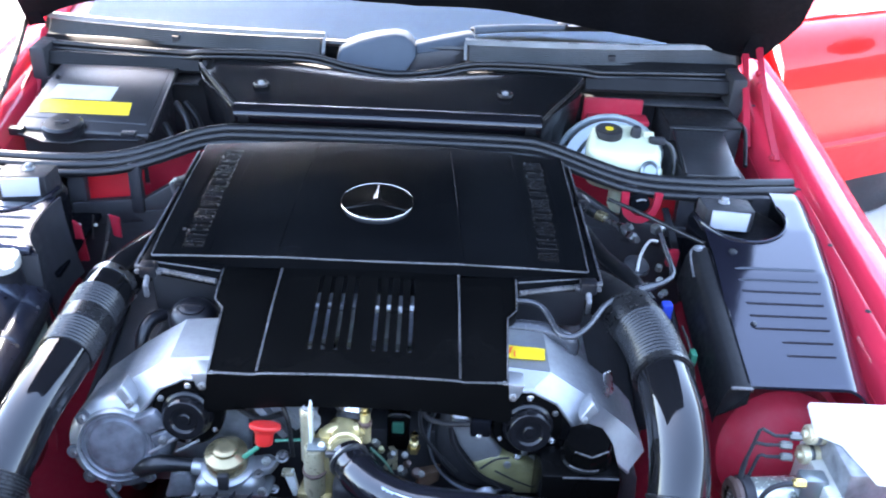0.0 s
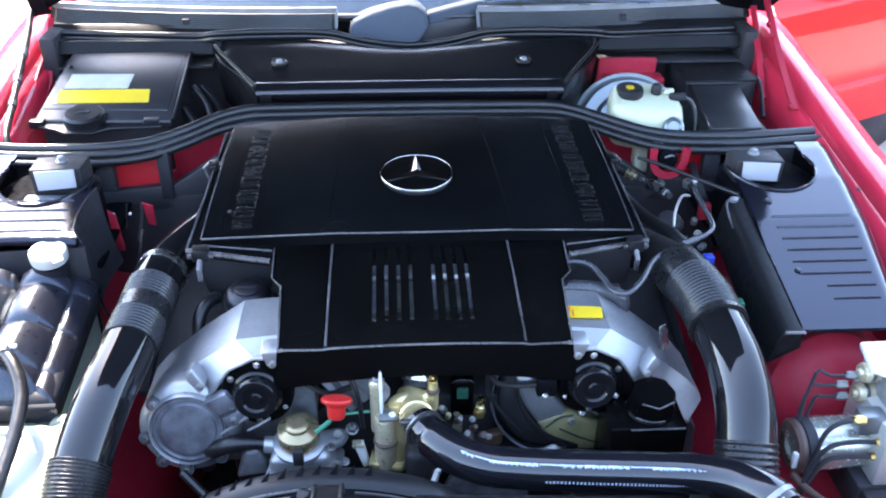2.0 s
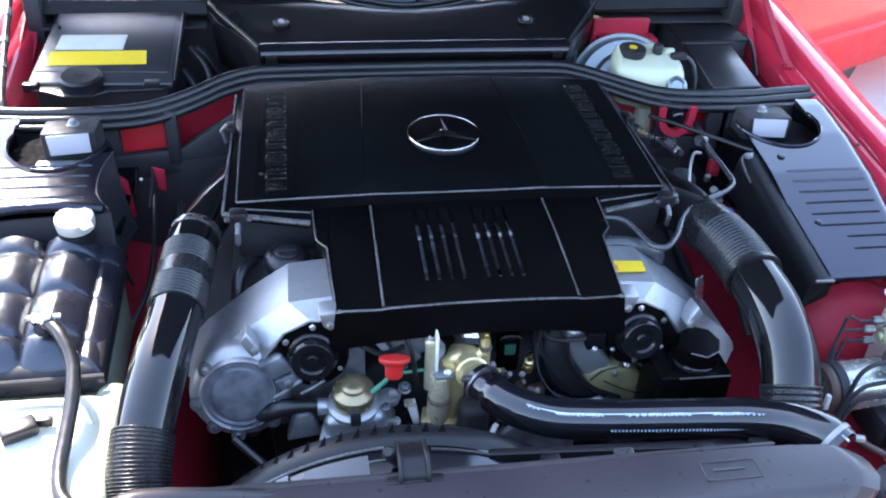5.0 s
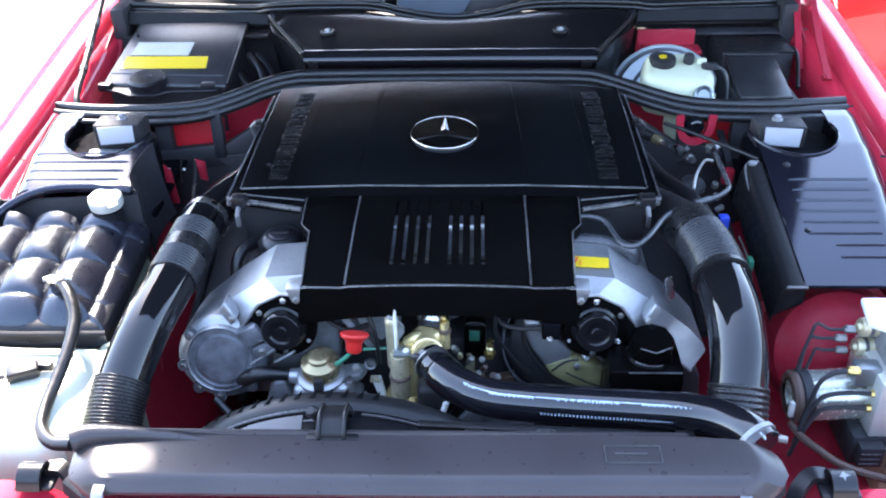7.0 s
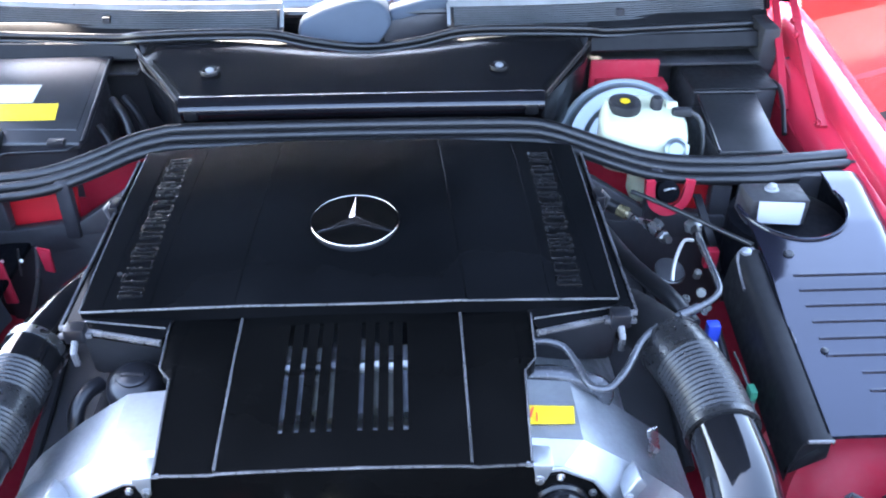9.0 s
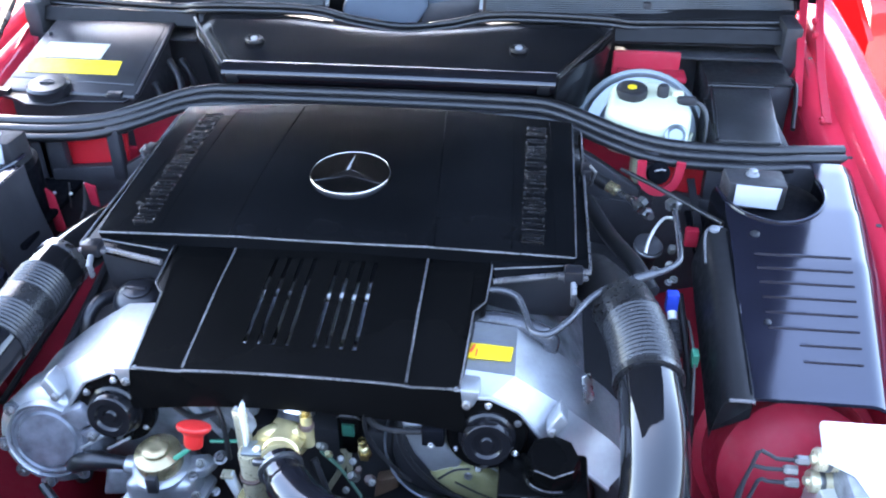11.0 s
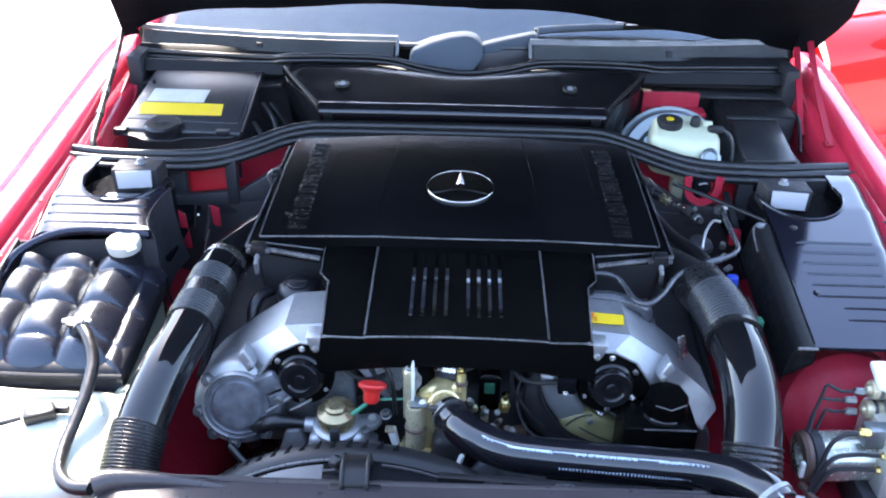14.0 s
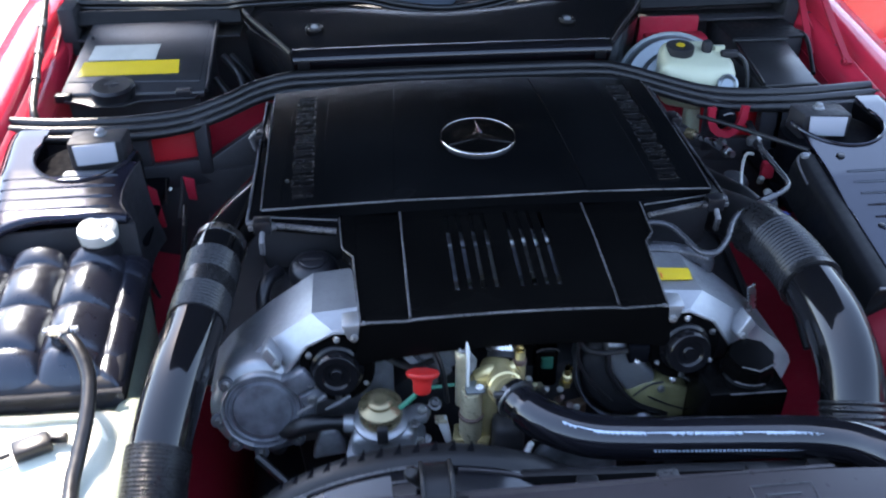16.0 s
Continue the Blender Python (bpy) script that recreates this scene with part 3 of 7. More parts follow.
part("arm", prism([(0.040, 1.872, 0.955), (0.095, 1.877, 0.968), (0.152, 1.882, 0.979), (0.164, 1.883, 0.978), (0.169, 1.883, 0.966), (0.150, 1.881, 0.950), (0.095, 1.876, 0.939), (0.046, 1.871, 0.929)], (0.0, 0.026, 0.003), 0.006, None, 3), GREY_COWL, wip, "broad grey wiper arm", sharp=60)
part("linkage_well", prism([(0.034, 1.868, 0.934), (0.150, 1.880, 0.952), (0.175, 1.882, 0.945), (0.150, 1.872, 0.900), (0.03, 1.862, 0.895)], (0, 0.006, 0), 0.002), PARTITION, wip, "dark recess below the arm")
part("blade_holder", sweep(spline([(0.166, 1.900, 0.984), (0.26, 1.912, 0.990), (0.36, 1.925, 0.991)], 5), lambda t: 0.009 - 0.003 * t, 10), GREY_COWL, wip, "grey blade holder")
part("blade", sweep(spline([(0.16, 1.925, 0.978), (0.32, 1.945, 0.984), (0.50, 1.965, 0.985), (0.70, 1.99, 0.978)], 5), 0.0055, 6, shape=[(-0.7, -1.5), (0.7, -1.5), (1.2, 0.6), (-1.2, 0.6)]), RUBBER, wip)
for x in (0.36, 0.47, 0.52, 0.57):
    part("blade_clip", box((x - 0.012, 1.930 + 0.09 * (x - 0.2), 0.986), (x + 0.012, 1.942 + 0.09 * (x - 0.2), 0.994), 0.003), SATIN, wip)

# wavy cowl seal and heater intake cover
hv = thing("heater_intake_cover", (0, 1.70, 0.88), "glossy black heater intake cover with sloping front", "cover")


def hv_back(x):
    return 1.792 - 0.012 * math.cos(x * 6), 0.934 - 0.030 * math.exp(-(x / 0.13) ** 2) - 0.008 * max(0, abs(x) - 0.33) * 10


def hv_top(u, v):
    """v: 0 at the front lip, 1 at the rear edge."""
    wide = lerp([(0, 0.292), (0.12, 0.298), (0.75, 0.372), (1, 0.392)], v)
    x = u * wide
    yb, zb = hv_back(x)
    y = 1.622 + (yb - 1.622) * v
    z = lerp([(0, 0.900), (0.10, 0.902), (0.2, 0.905), (0.55, 0.915), (0.8, 0.928), (1, 0.934)], v)
    z += (zb - 0.934) * v ** 7 + 0.006 * math.sin(math.pi * v) * (1 - u * u)
    z -= 0.018 * max(0, abs(u) - 0.93) / 0.07 * (v < 0.98)
    return (x, y, z)


part("top_panel", sheet(hv_top, span(-1, -0.9, 4)[:-1] + span(-0.9, 0.9, 40) + span(0.9, 1, 4)[1:], [0, 0.05, 0.10, 0.15, 0.2, 0.3, 0.4, 0.5, 0.6, 0.7, 0.8, 0.88, 0.94, 1], (0, 0, -0.004)), INTAKE, hv)
LIP = [(1.636, 0.9030), (1.628, 0.9028), (1.620, 0.9015), (1.612, 0.8985), (1.606, 0.8935), (1.604, 0.8880), (1.6055, 0.8830), (1.610, 0.877), (1.622, 0.862)]
part("front_lip", sheet(lambda u, v: (u * (0.294 - 0.0006 * v), LIP[int(v)][0], LIP[int(v)][1] - 0.0014 + 0.0012 * (1 - u * u)), span(-1, 1, 24), list(range(len(LIP))), (0, 0.003, -0.001)), INTAKE_LIP, hv, "rounded reflecting front lip", sharp=80)
for s in (-1, 1):
    part("side_wall", prism([(s * 0.293, 1.622, 0.897), (s * 0.372, 1.74, 0.905), (s * 0.392, 1.79, 0.912), (s * 0.38, 1.79, 0.80), (s * 0.285, 1.63, 0.80)], (s * 0.004, 0, 0), 0.0015), INTAKE, hv)
    part("lip_edge", sweep(spline([(s * 0.295, 1.620, 0.899), (s * 0.325, 1.668, 0.909), (s * 0.370, 1.735, 0.924), (s * 0.388, 1.770, 0.928)], 5), 0.0035, 8), SATIN, hv, "rolled side edge")
    part("lip_tab", box((s * 0.272 - 0.012, 1.602, 0.872), (s * 0.272 + 0.010, 1.612, 0.889), 0.003), INTAKE, hv)
    d = part("screw_recess", lathe([(0.0, -0.0010), (0.0105, -0.0010), (0.0125, 0.0016), (0.0150, 0.0018), (0.0165, 0.0), (0.017, -0.004)], (s * 0.239 - 0.014, 1.695, 0.9205), (0, -0.1, 1), 20), INTAKE, hv)
    part("screw", lathe([(0.007, 0), (0.007, 0.005), (0.005, 0.007), (0.0, 0.007)], (s * 0.239 - 0.014, 1.695, 0.9165), (0, -0.1, 1), 8), ALU_DULL, d, "small steel screw")
wave = [(-0.74, 1.862, 0.925), (-0.55, 1.838, 0.926), (-0.43, 1.822, 0.928), (-0.385, 1.80, 0.939), (-0.28, 1.797, 0.943), (-0.17, 1.805, 0.938), (-0.09, 1.815, 0.917), (0.002, 1.818, 0.905), (0.09, 1.815, 0.916), (0.17, 1.808, 0.936), (0.28, 1.797, 0.942), (0.385, 1.805, 0.936), (0.43, 1.822, 0.926), (0.55, 1.838, 0.924), (0.73, 1.862, 0.92)]
wv = thing("cowl_seal", (0, 1.82, 0.90), "wavy black rubber cowl seal in front of the windscreen", "seal")
wline = spline(wave, 6)
part("bead", sweep([p + Vector((0, 0.001, 0.003)) for p in wline], 0.0062, 10), RUBBER, wv)
part("front_lip", sweep([p + Vector((0, -0.0085, -0.004)) for p in wline], 0.0036, 8), RUBBER, wv)
part("base_strip", sweep([p + Vector((0, 0.001, -0.006)) for p in wline], 0.007, 6, shape=[(-1, -0.5), (1, -0.5), (1, 0.5), (-1, 0.5)]), DARK, wv, "black carrier strip")

# bulkhead rubber seal across the bay
SEAL = [(-0.775, 1.503, 0.838), (-0.70, 1.488, 0.838), (-0.622, 1.484, 0.838), (-0.54, 1.486, 0.839), (-0.47, 1.498, 0.843), (-0.41, 1.522, 0.854), (-0.36, 1.553, 0.864), (-0.315, 1.568, 0.870), (-0.27, 1.573, 0.872), (-0.1, 1.574, 0.873),
        (0.1, 1.574, 0.873), (0.25, 1.572, 0.872), (0.30, 1.563, 0.868), (0.35, 1.540, 0.860), (0.394, 1.517, 0.853), (0.44, 1.500, 0.846), (0.50, 1.490, 0.842), (0.613, 1.492, 0.838), (0.69, 1.500, 0.838), (0.752, 1.507, 0.838)]
bs = thing("bulkhead_seal", (0, 1.52, 0.80), "long black rubber bonnet seal curving across the bay", "seal")
line = spline(SEAL, 6)
part("upper_lip", sweep([p + Vector((0, 0.004, 0.0)) for p in line], 0.0095, 12), RUBBER, bs)
part("middle_lip", sweep([p + Vector((0, -0.014, -0.006)) for p in line], 0.0085, 10), RUBBER, bs)
part("lower_lip", sweep([p + Vector((0, -0.029, -0.014)) for p in line[6:-8]], 0.0075, 10), RUBBER, bs)
part("carrier", sweep([p + Vector((0, -0.014, -0.016)) for p in line[3:-4]], 0.010, 6, shape=[(-2.0, -0.5), (1.6, -0.5), (1.6, 0.5), (-2.0, 0.5)]), DARK, bs, "black carrier strip")

# black partition under the seal with its openings to the red bulkhead
pt = thing("bay_partition", (0, 1.5, 0.6), "black partition panel with openings showing red paint behind", "panel")
for s in (-1, 1):
    part("crossbar", prism([(s * 0.44, 1.515, 0.836), (s * 0.76, 1.475, 0.826), (s * 0.76, 1.475, 0.795), (s * 0.54, 1.500, 0.807), (s * 0.44, 1.513, 0.808)], (0, 0.02, 0), 0.003), PARTITION, pt)
    part("lower_bar", prism([(s * 0.30, 1.505, 0.838), (s * 0.36, 1.495, 0.811), (s * 0.436, 1.478, 0.767), (s * 0.56, 1.455, 0.764), (s * 0.56, 1.452, 0.72), (s * 0.30, 1.50, 0.72)], (0, 0.02, 0), 0.004), PARTITION, pt)
    part("upright", box((s * 0.4475 - 0.0115, 1.470, 0.74), (s * 0.4475 + 0.0115, 1.490, 0.84), 0.005), PARTITION, pt)
    part("upright", box((s * 0.556 - 0.022, 1.462, 0.74), (s * 0.556 + 0.022, 1.485, 0.83), 0.005), PARTITION, pt)
    part("outer_panel", box((s * 0.65 - 0.09, 1.462, 0.55), (s * 0.65 + 0.09, 1.478, 0.83), 0.004), PARTITION, pt)
    part("apron", prism([(s * 0.30, 1.492, 0.745), (s * 0.57, 1.458, 0.745), (s * 0.57, 1.458, 0.45), (s * 0.30, 1.492, 0.45)], (0, 0.008, 0), 0.002), PARTITION, pt)
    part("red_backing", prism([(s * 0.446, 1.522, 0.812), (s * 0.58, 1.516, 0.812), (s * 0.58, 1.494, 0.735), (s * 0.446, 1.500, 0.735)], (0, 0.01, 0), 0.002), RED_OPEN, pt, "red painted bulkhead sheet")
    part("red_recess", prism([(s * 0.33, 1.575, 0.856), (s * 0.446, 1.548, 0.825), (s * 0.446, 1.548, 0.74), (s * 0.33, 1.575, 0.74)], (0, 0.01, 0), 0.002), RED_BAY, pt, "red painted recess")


# ---- engine ----
blk = thing("engine_block", (0, 1.2, 0.35), "dark vee engine block under its covers", "engine")
part("crankcase", prism([(-0.28, 1.02, 0.36), (0.28, 1.02, 0.36), (0.30, 1.02, 0.60), (0.20, 1.02, 0.70), (-0.20, 1.02, 0.70), (-0.30, 1.02, 0.60)], (0, 0.50, 0), 0.01), DARK, blk)
part("front_casting", prism([(-0.20, 0.955, 0.36), (0.20, 0.955, 0.36), (0.24, 0.955, 0.62), (0.12, 0.955, 0.70), (-0.12, 0.955, 0.70), (-0.24, 0.955, 0.62)], (0, 0.08, 0), 0.008), DARK, blk)
for s in (-1, 1):
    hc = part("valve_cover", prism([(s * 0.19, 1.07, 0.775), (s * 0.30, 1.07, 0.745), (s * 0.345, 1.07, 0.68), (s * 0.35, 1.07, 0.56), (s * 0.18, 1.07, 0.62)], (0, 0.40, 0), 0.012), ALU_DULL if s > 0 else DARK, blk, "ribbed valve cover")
    for k in range(6):
        part("manifold_runner", sweep(spline([(s * 0.02, 1.00 + 0.075 * k, 0.765), (s * 0.09, 1.00 + 0.075 * k, 0.790), (s * 0.17, 1.00 + 0.075 * k, 0.765), (s * 0.20, 1.00 + 0.075 * k, 0.70)], 4), 0.018, 10), ALU, blk, "cast intake runner")
part("plenum", sweep(spline([(0, 0.98, 0.755), (0, 1.2, 0.765), (0, 1.45, 0.765)], 4), 0.045, 14), ALU_DULL, blk, "cast intake plenum")
for k, x in enumerate((-0.0670, -0.0502, -0.0334, -0.0166, 0.0154, 0.0312, 0.0470, 0.0628)):
    low, top = 0.975 + 0.006 * (k % 3), 1.034 + 0.004 * (k % 2)
    mat = DIRTY_GREY if k in (2, 3, 5, 6) else CASE
    part("injector_rail", sweep([(x + 0.001, low, 0.826), (x, (low + top) / 2, 0.829), (x, top, 0.834)], 0.0052, 12), mat, blk, "bright cast rib")
    part("rail_knob", lathe([(0.0030, -0.006), (0.0048, -0.004), (0.0048, 0.003), (0.003, 0.005), (0, 0.005)], (x, 1.048 + 0.003 * (k % 2), 0.8345), (0, -0.4, 1), 12), PLATE if k in (4, 5, 6, 7) else ALU_DULL, blk, "pale rounded knob")
    part("rear_rib", sweep([(x, 1.060, 0.832), (x, 1.082, 0.833)], 0.0042, 10), ALU_DULL, blk)
    part("rail_end", box((x - 0.0022, 0.9515, 0.822), (x + 0.0022, 0.9565, 0.8335), 0.0012, None, None, 2), ALU_DULL, blk, "pale slot end tab")
OUT = [(0.150, 0.822), (0.249, 0.812), (0.307, 0.772), (0.366, 0.722), (0.388, 0.696), (0.393, 0.682), (0.393, 0.672)]
INN = [(0.150, 0.802), (0.222, 0.806), (0.256, 0.788), (0.284, 0.748), (0.330, 0.706), (0.366, 0.672), (0.384, 0.654)]


def arch_pt(s):
    """Rows from the rear edge over the ridge and down the slanting front band."""
    def pt(i, v):
        (a, b), (c, d) = OUT[int(i)], INN[int(i)]
        rows = [Vector((s * a, 1.045, b - 0.004)), Vector((s * a, 0.950, b)), Vector((s * c, 0.918, d)), Vector((s * (c - 0.004), 0.960, d - 0.006))]
        k = min(int(v), 2)
        return rows[k].lerp(rows[k + 1], v - k)
    return pt


part("cover_leg", prism([(0.330, 0.935, 0.700), (0.372, 0.935, 0.668), (0.388, 0.935, 0.640), (0.392, 0.935, 0.590), (0.360, 0.935, 0.590), (0.352, 0.935, 0.650)], (0, 0.06, 0), 0.006), DARK, blk, "dark lower leg of the head cover")
for s in (-1, 1):
    tc_ = thing("timing_cover", (s * 0.28, 0.98, 0.62), "cast aluminium front cylinder head cover with angled shoulders", "engine cover", "cylinder head covers")
    part("arch", sheet(arch_pt(s), list(range(6 if s > 0 else 5)), [0, 0.12, 0.9, 1, 1.08, 1.92, 2, 2.1, 3], None), ALU, tc_, sharp=24)
    part("lip", sweep([(s * x, 0.917, z) for x, z in (INN[:6] if s > 0 else INN[:4])], 0.0028, 8), ALU, tc_, "rounded inner lip")
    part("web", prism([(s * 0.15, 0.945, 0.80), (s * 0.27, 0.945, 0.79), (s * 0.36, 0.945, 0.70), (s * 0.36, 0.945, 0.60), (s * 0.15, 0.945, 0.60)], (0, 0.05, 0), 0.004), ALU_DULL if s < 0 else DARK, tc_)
    part("boss", prism([(s * 0.313, 0.914, 0.779), (s * 0.303, 0.914, 0.793), (s * 0.287, 0.910, 0.767), (s * 0.297, 0.910, 0.754)], (0, 0.03, -0.004), 0.003, None, 3), ALU, tc_)
    bolt((s * 0.294, 0.909, 0.767), (0, -1, 0.35), tc_, 0.005)
    part("inner_boss", prism([(s * 0.180, 0.905, 0.826), (s * 0.212, 0.905, 0.823), (s * 0.205, 0.905, 0.800), (s * 0.186, 0.905, 0.795)], (0, 0.03, 0), 0.004), ALU, tc_)
    bolt((s * 0.197, 0.904, 0.805), (0, -1, 0.35), tc_, 0.005)
    cap = thing("camshaft_adjuster_cap", (s * 0.220, 0.90, 0.76), "round black camshaft cap with bolted flange", "engine part", "camshaft caps")
    at, ax = (s * 0.220, 0.922, 0.752), (s * 0.05, -1, 0.18)
    part("flange", lathe([(0.0, 0.0), (0.047, 0.0), (0.047, 0.010), (0.044, 0.013), (0.034, 0.013), (0.034, 0.0)], at, ax, 32), COVER, cap)
    part("cup", lathe([(0.034, 0.012), (0.033, 0.016), (0.0295, 0.018), (0.0285, 0.030), (0.0265, 0.033), (0.018, 0.0325), (0.0155, 0.029), (0.009, 0.0285), (0.007, 0.031), (0.0, 0.031)], at, ax, 32), CAM_CUP, cap)
    for k in range(6):
        a = 0.5 + k * math.pi / 3
        bolt((at[0] + 0.040 * math.cos(a), at[1] - 0.013 + 0.04 * math.sin(a) * 0.18, at[2] + 0.040 * math.sin(a) + 0.003), ax, cap, 0.0042, STEEL if k % 2 else BOLT)

CHAIN = Vector((-0.317, 0.912, 0.698))


def ring_pt(a, v):
    """Cast collar round the chain case plate: v runs over its cross-section."""
    r, d = ((0.0480, -0.004), (0.0485, 0.0115), (0.0500, 0.0135), (0.0520, 0.0115), (0.0535, 0.006), (0.0620, 0.004), (0.0665, -0.004), (0.0680, -0.05))[int(v)]
    return CHAIN + Vector((math.cos(a), 0.25 * math.sin(a), 0.97 * math.sin(a))) * r + Vector((0, -0.97, 0.24)) * d


ch = thing("chain_case_plate", (-0.317, 0.905, 0.70), "round grey cast chain case plate with bolted rim", "engine part")
part("plate", lathe([(0, 0.010), (0.036, 0.010), (0.0385, 0.007), (0.0425, 0.007), (0.0445, 0.010), (0.047, 0.010), (0.0478, 0.0), (0.0478, -0.03)], CHAIN, (-0.02, -1, 0.25), 40), CASE, ch)
for a in (2.4, 3.3, 4.0, 4.6, 5.5):
    p = CHAIN + Vector((0.057 * math.cos(a), 0.014 * math.sin(a) - 0.006, 0.057 * math.sin(a)))
    part("lug", lathe([(0.0095, -0.03), (0.0095, 0.004), (0, 0.004)], p, (0, -1, 0.25), 14), CASE, ch)
    bolt(p + Vector((0, -0.004, 0.001)), (0, -1, 0.25), ch, 0.0055)
part("collar", sheet(ring_pt, span(0.95, 4.4, 48), list(range(8)), None), ALU, ch, "cast aluminium collar", sharp=50)
# lower half of the same collar, its shade given as a darker casting colour
part("collar", sheet(ring_pt, span(4.4, 7.2, 40), list(range(8)), None), CASE, ch, "shaded lower collar", sharp=50)
part("pad", prism([(-0.292, 0.902, 0.744), (-0.262, 0.902, 0.760), (-0.244, 0.902, 0.736), (-0.273, 0.902, 0.722)], (0, 0.02, 0), 0.003), CASE, ch, "dark machined pad")
part("pad", prism([(-0.271, 0.900, 0.719), (-0.246, 0.900, 0.732), (-0.234, 0.900, 0.715), (-0.262, 0.900, 0.700)], (0, 0.02, 0), 0.003), CASE, ch, "dark machined pad")
part("pad_edge", sweep([(-0.274, 0.899, 0.694), (-0.255, 0.898, 0.708), (-0.237, 0.899, 0.722)], 0.0022, 8), ALU, ch)
part("pad_edge", sweep([(-0.238, 0.899, 0.698), (-0.222, 0.898, 0.709), (-0.207, 0.899, 0.719)], 0.0020, 8), ALU, ch)
bolt((-0.254, 0.898, 0.717), (0, -1, 0.3), ch, 0.006)

# air filter housing
fh = thing("air_filter_housing", (0, 1.3, 0.74), "wide black plastic air filter housing with raised lid", "air filter")
FRONT = [(-0.338, 1.122), (-0.217, 1.090), (-0.208, 1.135), (0.208, 1.135), (0.217, 1.094), (0.338, 1.126)]
part("base_tray", prism([(x, y, 0.846) for x, y in FRONT] + [(0.334, 1.505, 0.856), (-0.334, 1.505, 0.856)], (0, 0.0, -0.012), 0.003), LID, fh)
part("lower_tray", prism([(-0.325, 1.130, 0.836), (0.325, 1.130, 0.836), (0.322, 1.50, 0.845), (-0.322, 1.50, 0.845)], (0, 0.01, -0.085), 0.012), DARK, fh)


def lid_z(x, y):
    zc = lerp([(1.13, 0.866), (1.20, 0.877), (1.28, 0.883), (1.40, 0.886), (1.52, 0.884)], y)
    zs = lerp([(1.13, 0.856), (1.20, 0.862), (1.28, 0.866), (1.40, 0.870), (1.52, 0.870)], y)
    c = 0.135 - 0.02 * (y - 1.13) / 0.38
    a = abs(x)
    return zc if a < c else zc - 0.0007 - (zc - zs - 0.0006) * min(1, (a - c) / (0.318 - c)) ** 1.2


def lid_pt(u, v):
    """u across in metres at the front edge, v along."""
    x = u
    y0 = 1.137 - 0.010 * math.cos(x / 0.32 * 1.5)
    y = y0 + (1.505 - y0) * v
    return Vector((x, y, lid_z(x, y)))


cr = [-0.318, -0.31, -0.27, -0.22, -0.17, -0.1365, -0.1335, -0.09, -0.045]
us = cr + [0] + [-c for c in cr[::-1]]
bm = sheet(lid_pt, us, [0, 0.02, 0.06, 0.12, 0.2, 0.3, 0.4, 0.5, 0.6, 0.7, 0.8, 0.9, 1.0], (0, 0, -0.02))
lid = part("lid", bm, LID, fh, "matt black lid with shallow creases", sharp=16)
# pale rods on the lid and rim paint the highlights of rounded edges
part("front_edge", sweep([lid_pt(u, 0) + Vector((0, -0.001, -0.001)) for u in span(-0.318, 0.318, 40)], 0.0015, 6), EDGE, lid, "pale highlight line on the front edge")
for s in (-1, 1):
    part("side_edge", sweep([lid_pt(s * 0.318, v) + Vector((s * 0.001, 0, -0.001)) for v in span(0, 1, 12)], 0.0012, 6), EDGE, lid)
    part("rim_edge", sweep([(s * 0.338, 1.12, 0.847), (s * 0.336, 1.3, 0.852), (s * 0.334, 1.50, 0.857)], 0.0020, 6), EDGE, fh, "pale highlight line on the rim edge")
    part("front_rim", sweep([(s * 0.338, 1.121, 0.845), (s * 0.277, 1.105, 0.8445), (s * 0.216, 1.089, 0.844)], 0.0042, 8), EDGE, fh, "grey front rim")
    part("rim_line", sweep([(s * 0.312, 1.128, 0.8485), (s * 0.215, 1.112, 0.8475)], 0.0012, 6), EDGE, fh, "thin pale highlight line on the rim")
    # lettering along the sides of the lid as plain raised bars
    for k in range(13):
        y = 1.160 + 0.0250 * k
        w, h = 0.0145, (0.0085, 0.0076, 0.0082, 0.0090)[k % 4]
        p = lid_pt(s * 0.263, (y - 1.13) / 0.375)
        bm = bmesh.new()
        for dy in (-h, h) if k % 3 else (-h, 0, h):
            box((p.x - w, p.y + dy - 0.0016, p.z - 0.002), (p.x + w, p.y + dy + 0.0016, p.z + 0.0022), 0.0008, None, bm)
        box((p.x - s * w - 0.0016, p.y - h, p.z - 0.002), (p.x - s * w + 0.0016, p.y + h, p.z + 0.0022), 0.0008, None, bm)
        if k % 2:
            box((p.x + s * w - 0.0016, p.y - h, p.z - 0.002), (p.x + s * w + 0.0016, p.y + h, p.z + 0.0022), 0.0008, None, bm)
        part("raised_mark", bm, MARK, lid)
    c = part("clip", box((s * 0.316 - 0.012, 1.098, 0.838), (s * 0.316 + 0.012, 1.118, 0.858), 0.003), SATIN, fh, "grey-black spring clip")
    part("clip_hook", sweep([(s * 0.316, 1.100, 0.842), (s * 0.317, 1.090, 0.832), (s * 0.318, 1.094, 0.812)], 0.0042, 8), EDGE, c)
    part("clip_wing", box((s * 0.316 - 0.019, 1.102, 0.842), (s * 0.316 + 0.019, 1.108, 0.849), 0.002), EDGE, c)
    c2 = part("side_clip", box((s * 0.338 - 0.006, 1.36, 0.842), (s * 0.338 + 0.008, 1.39, 0.862), 0.003), SATIN, fh)
    part("clip_hook", sweep([(s * 0.342, 1.375, 0.862), (s * 0.352, 1.375, 0.852), (s * 0.346, 1.375, 0.83)], 0.004, 8), EDGE, c2)
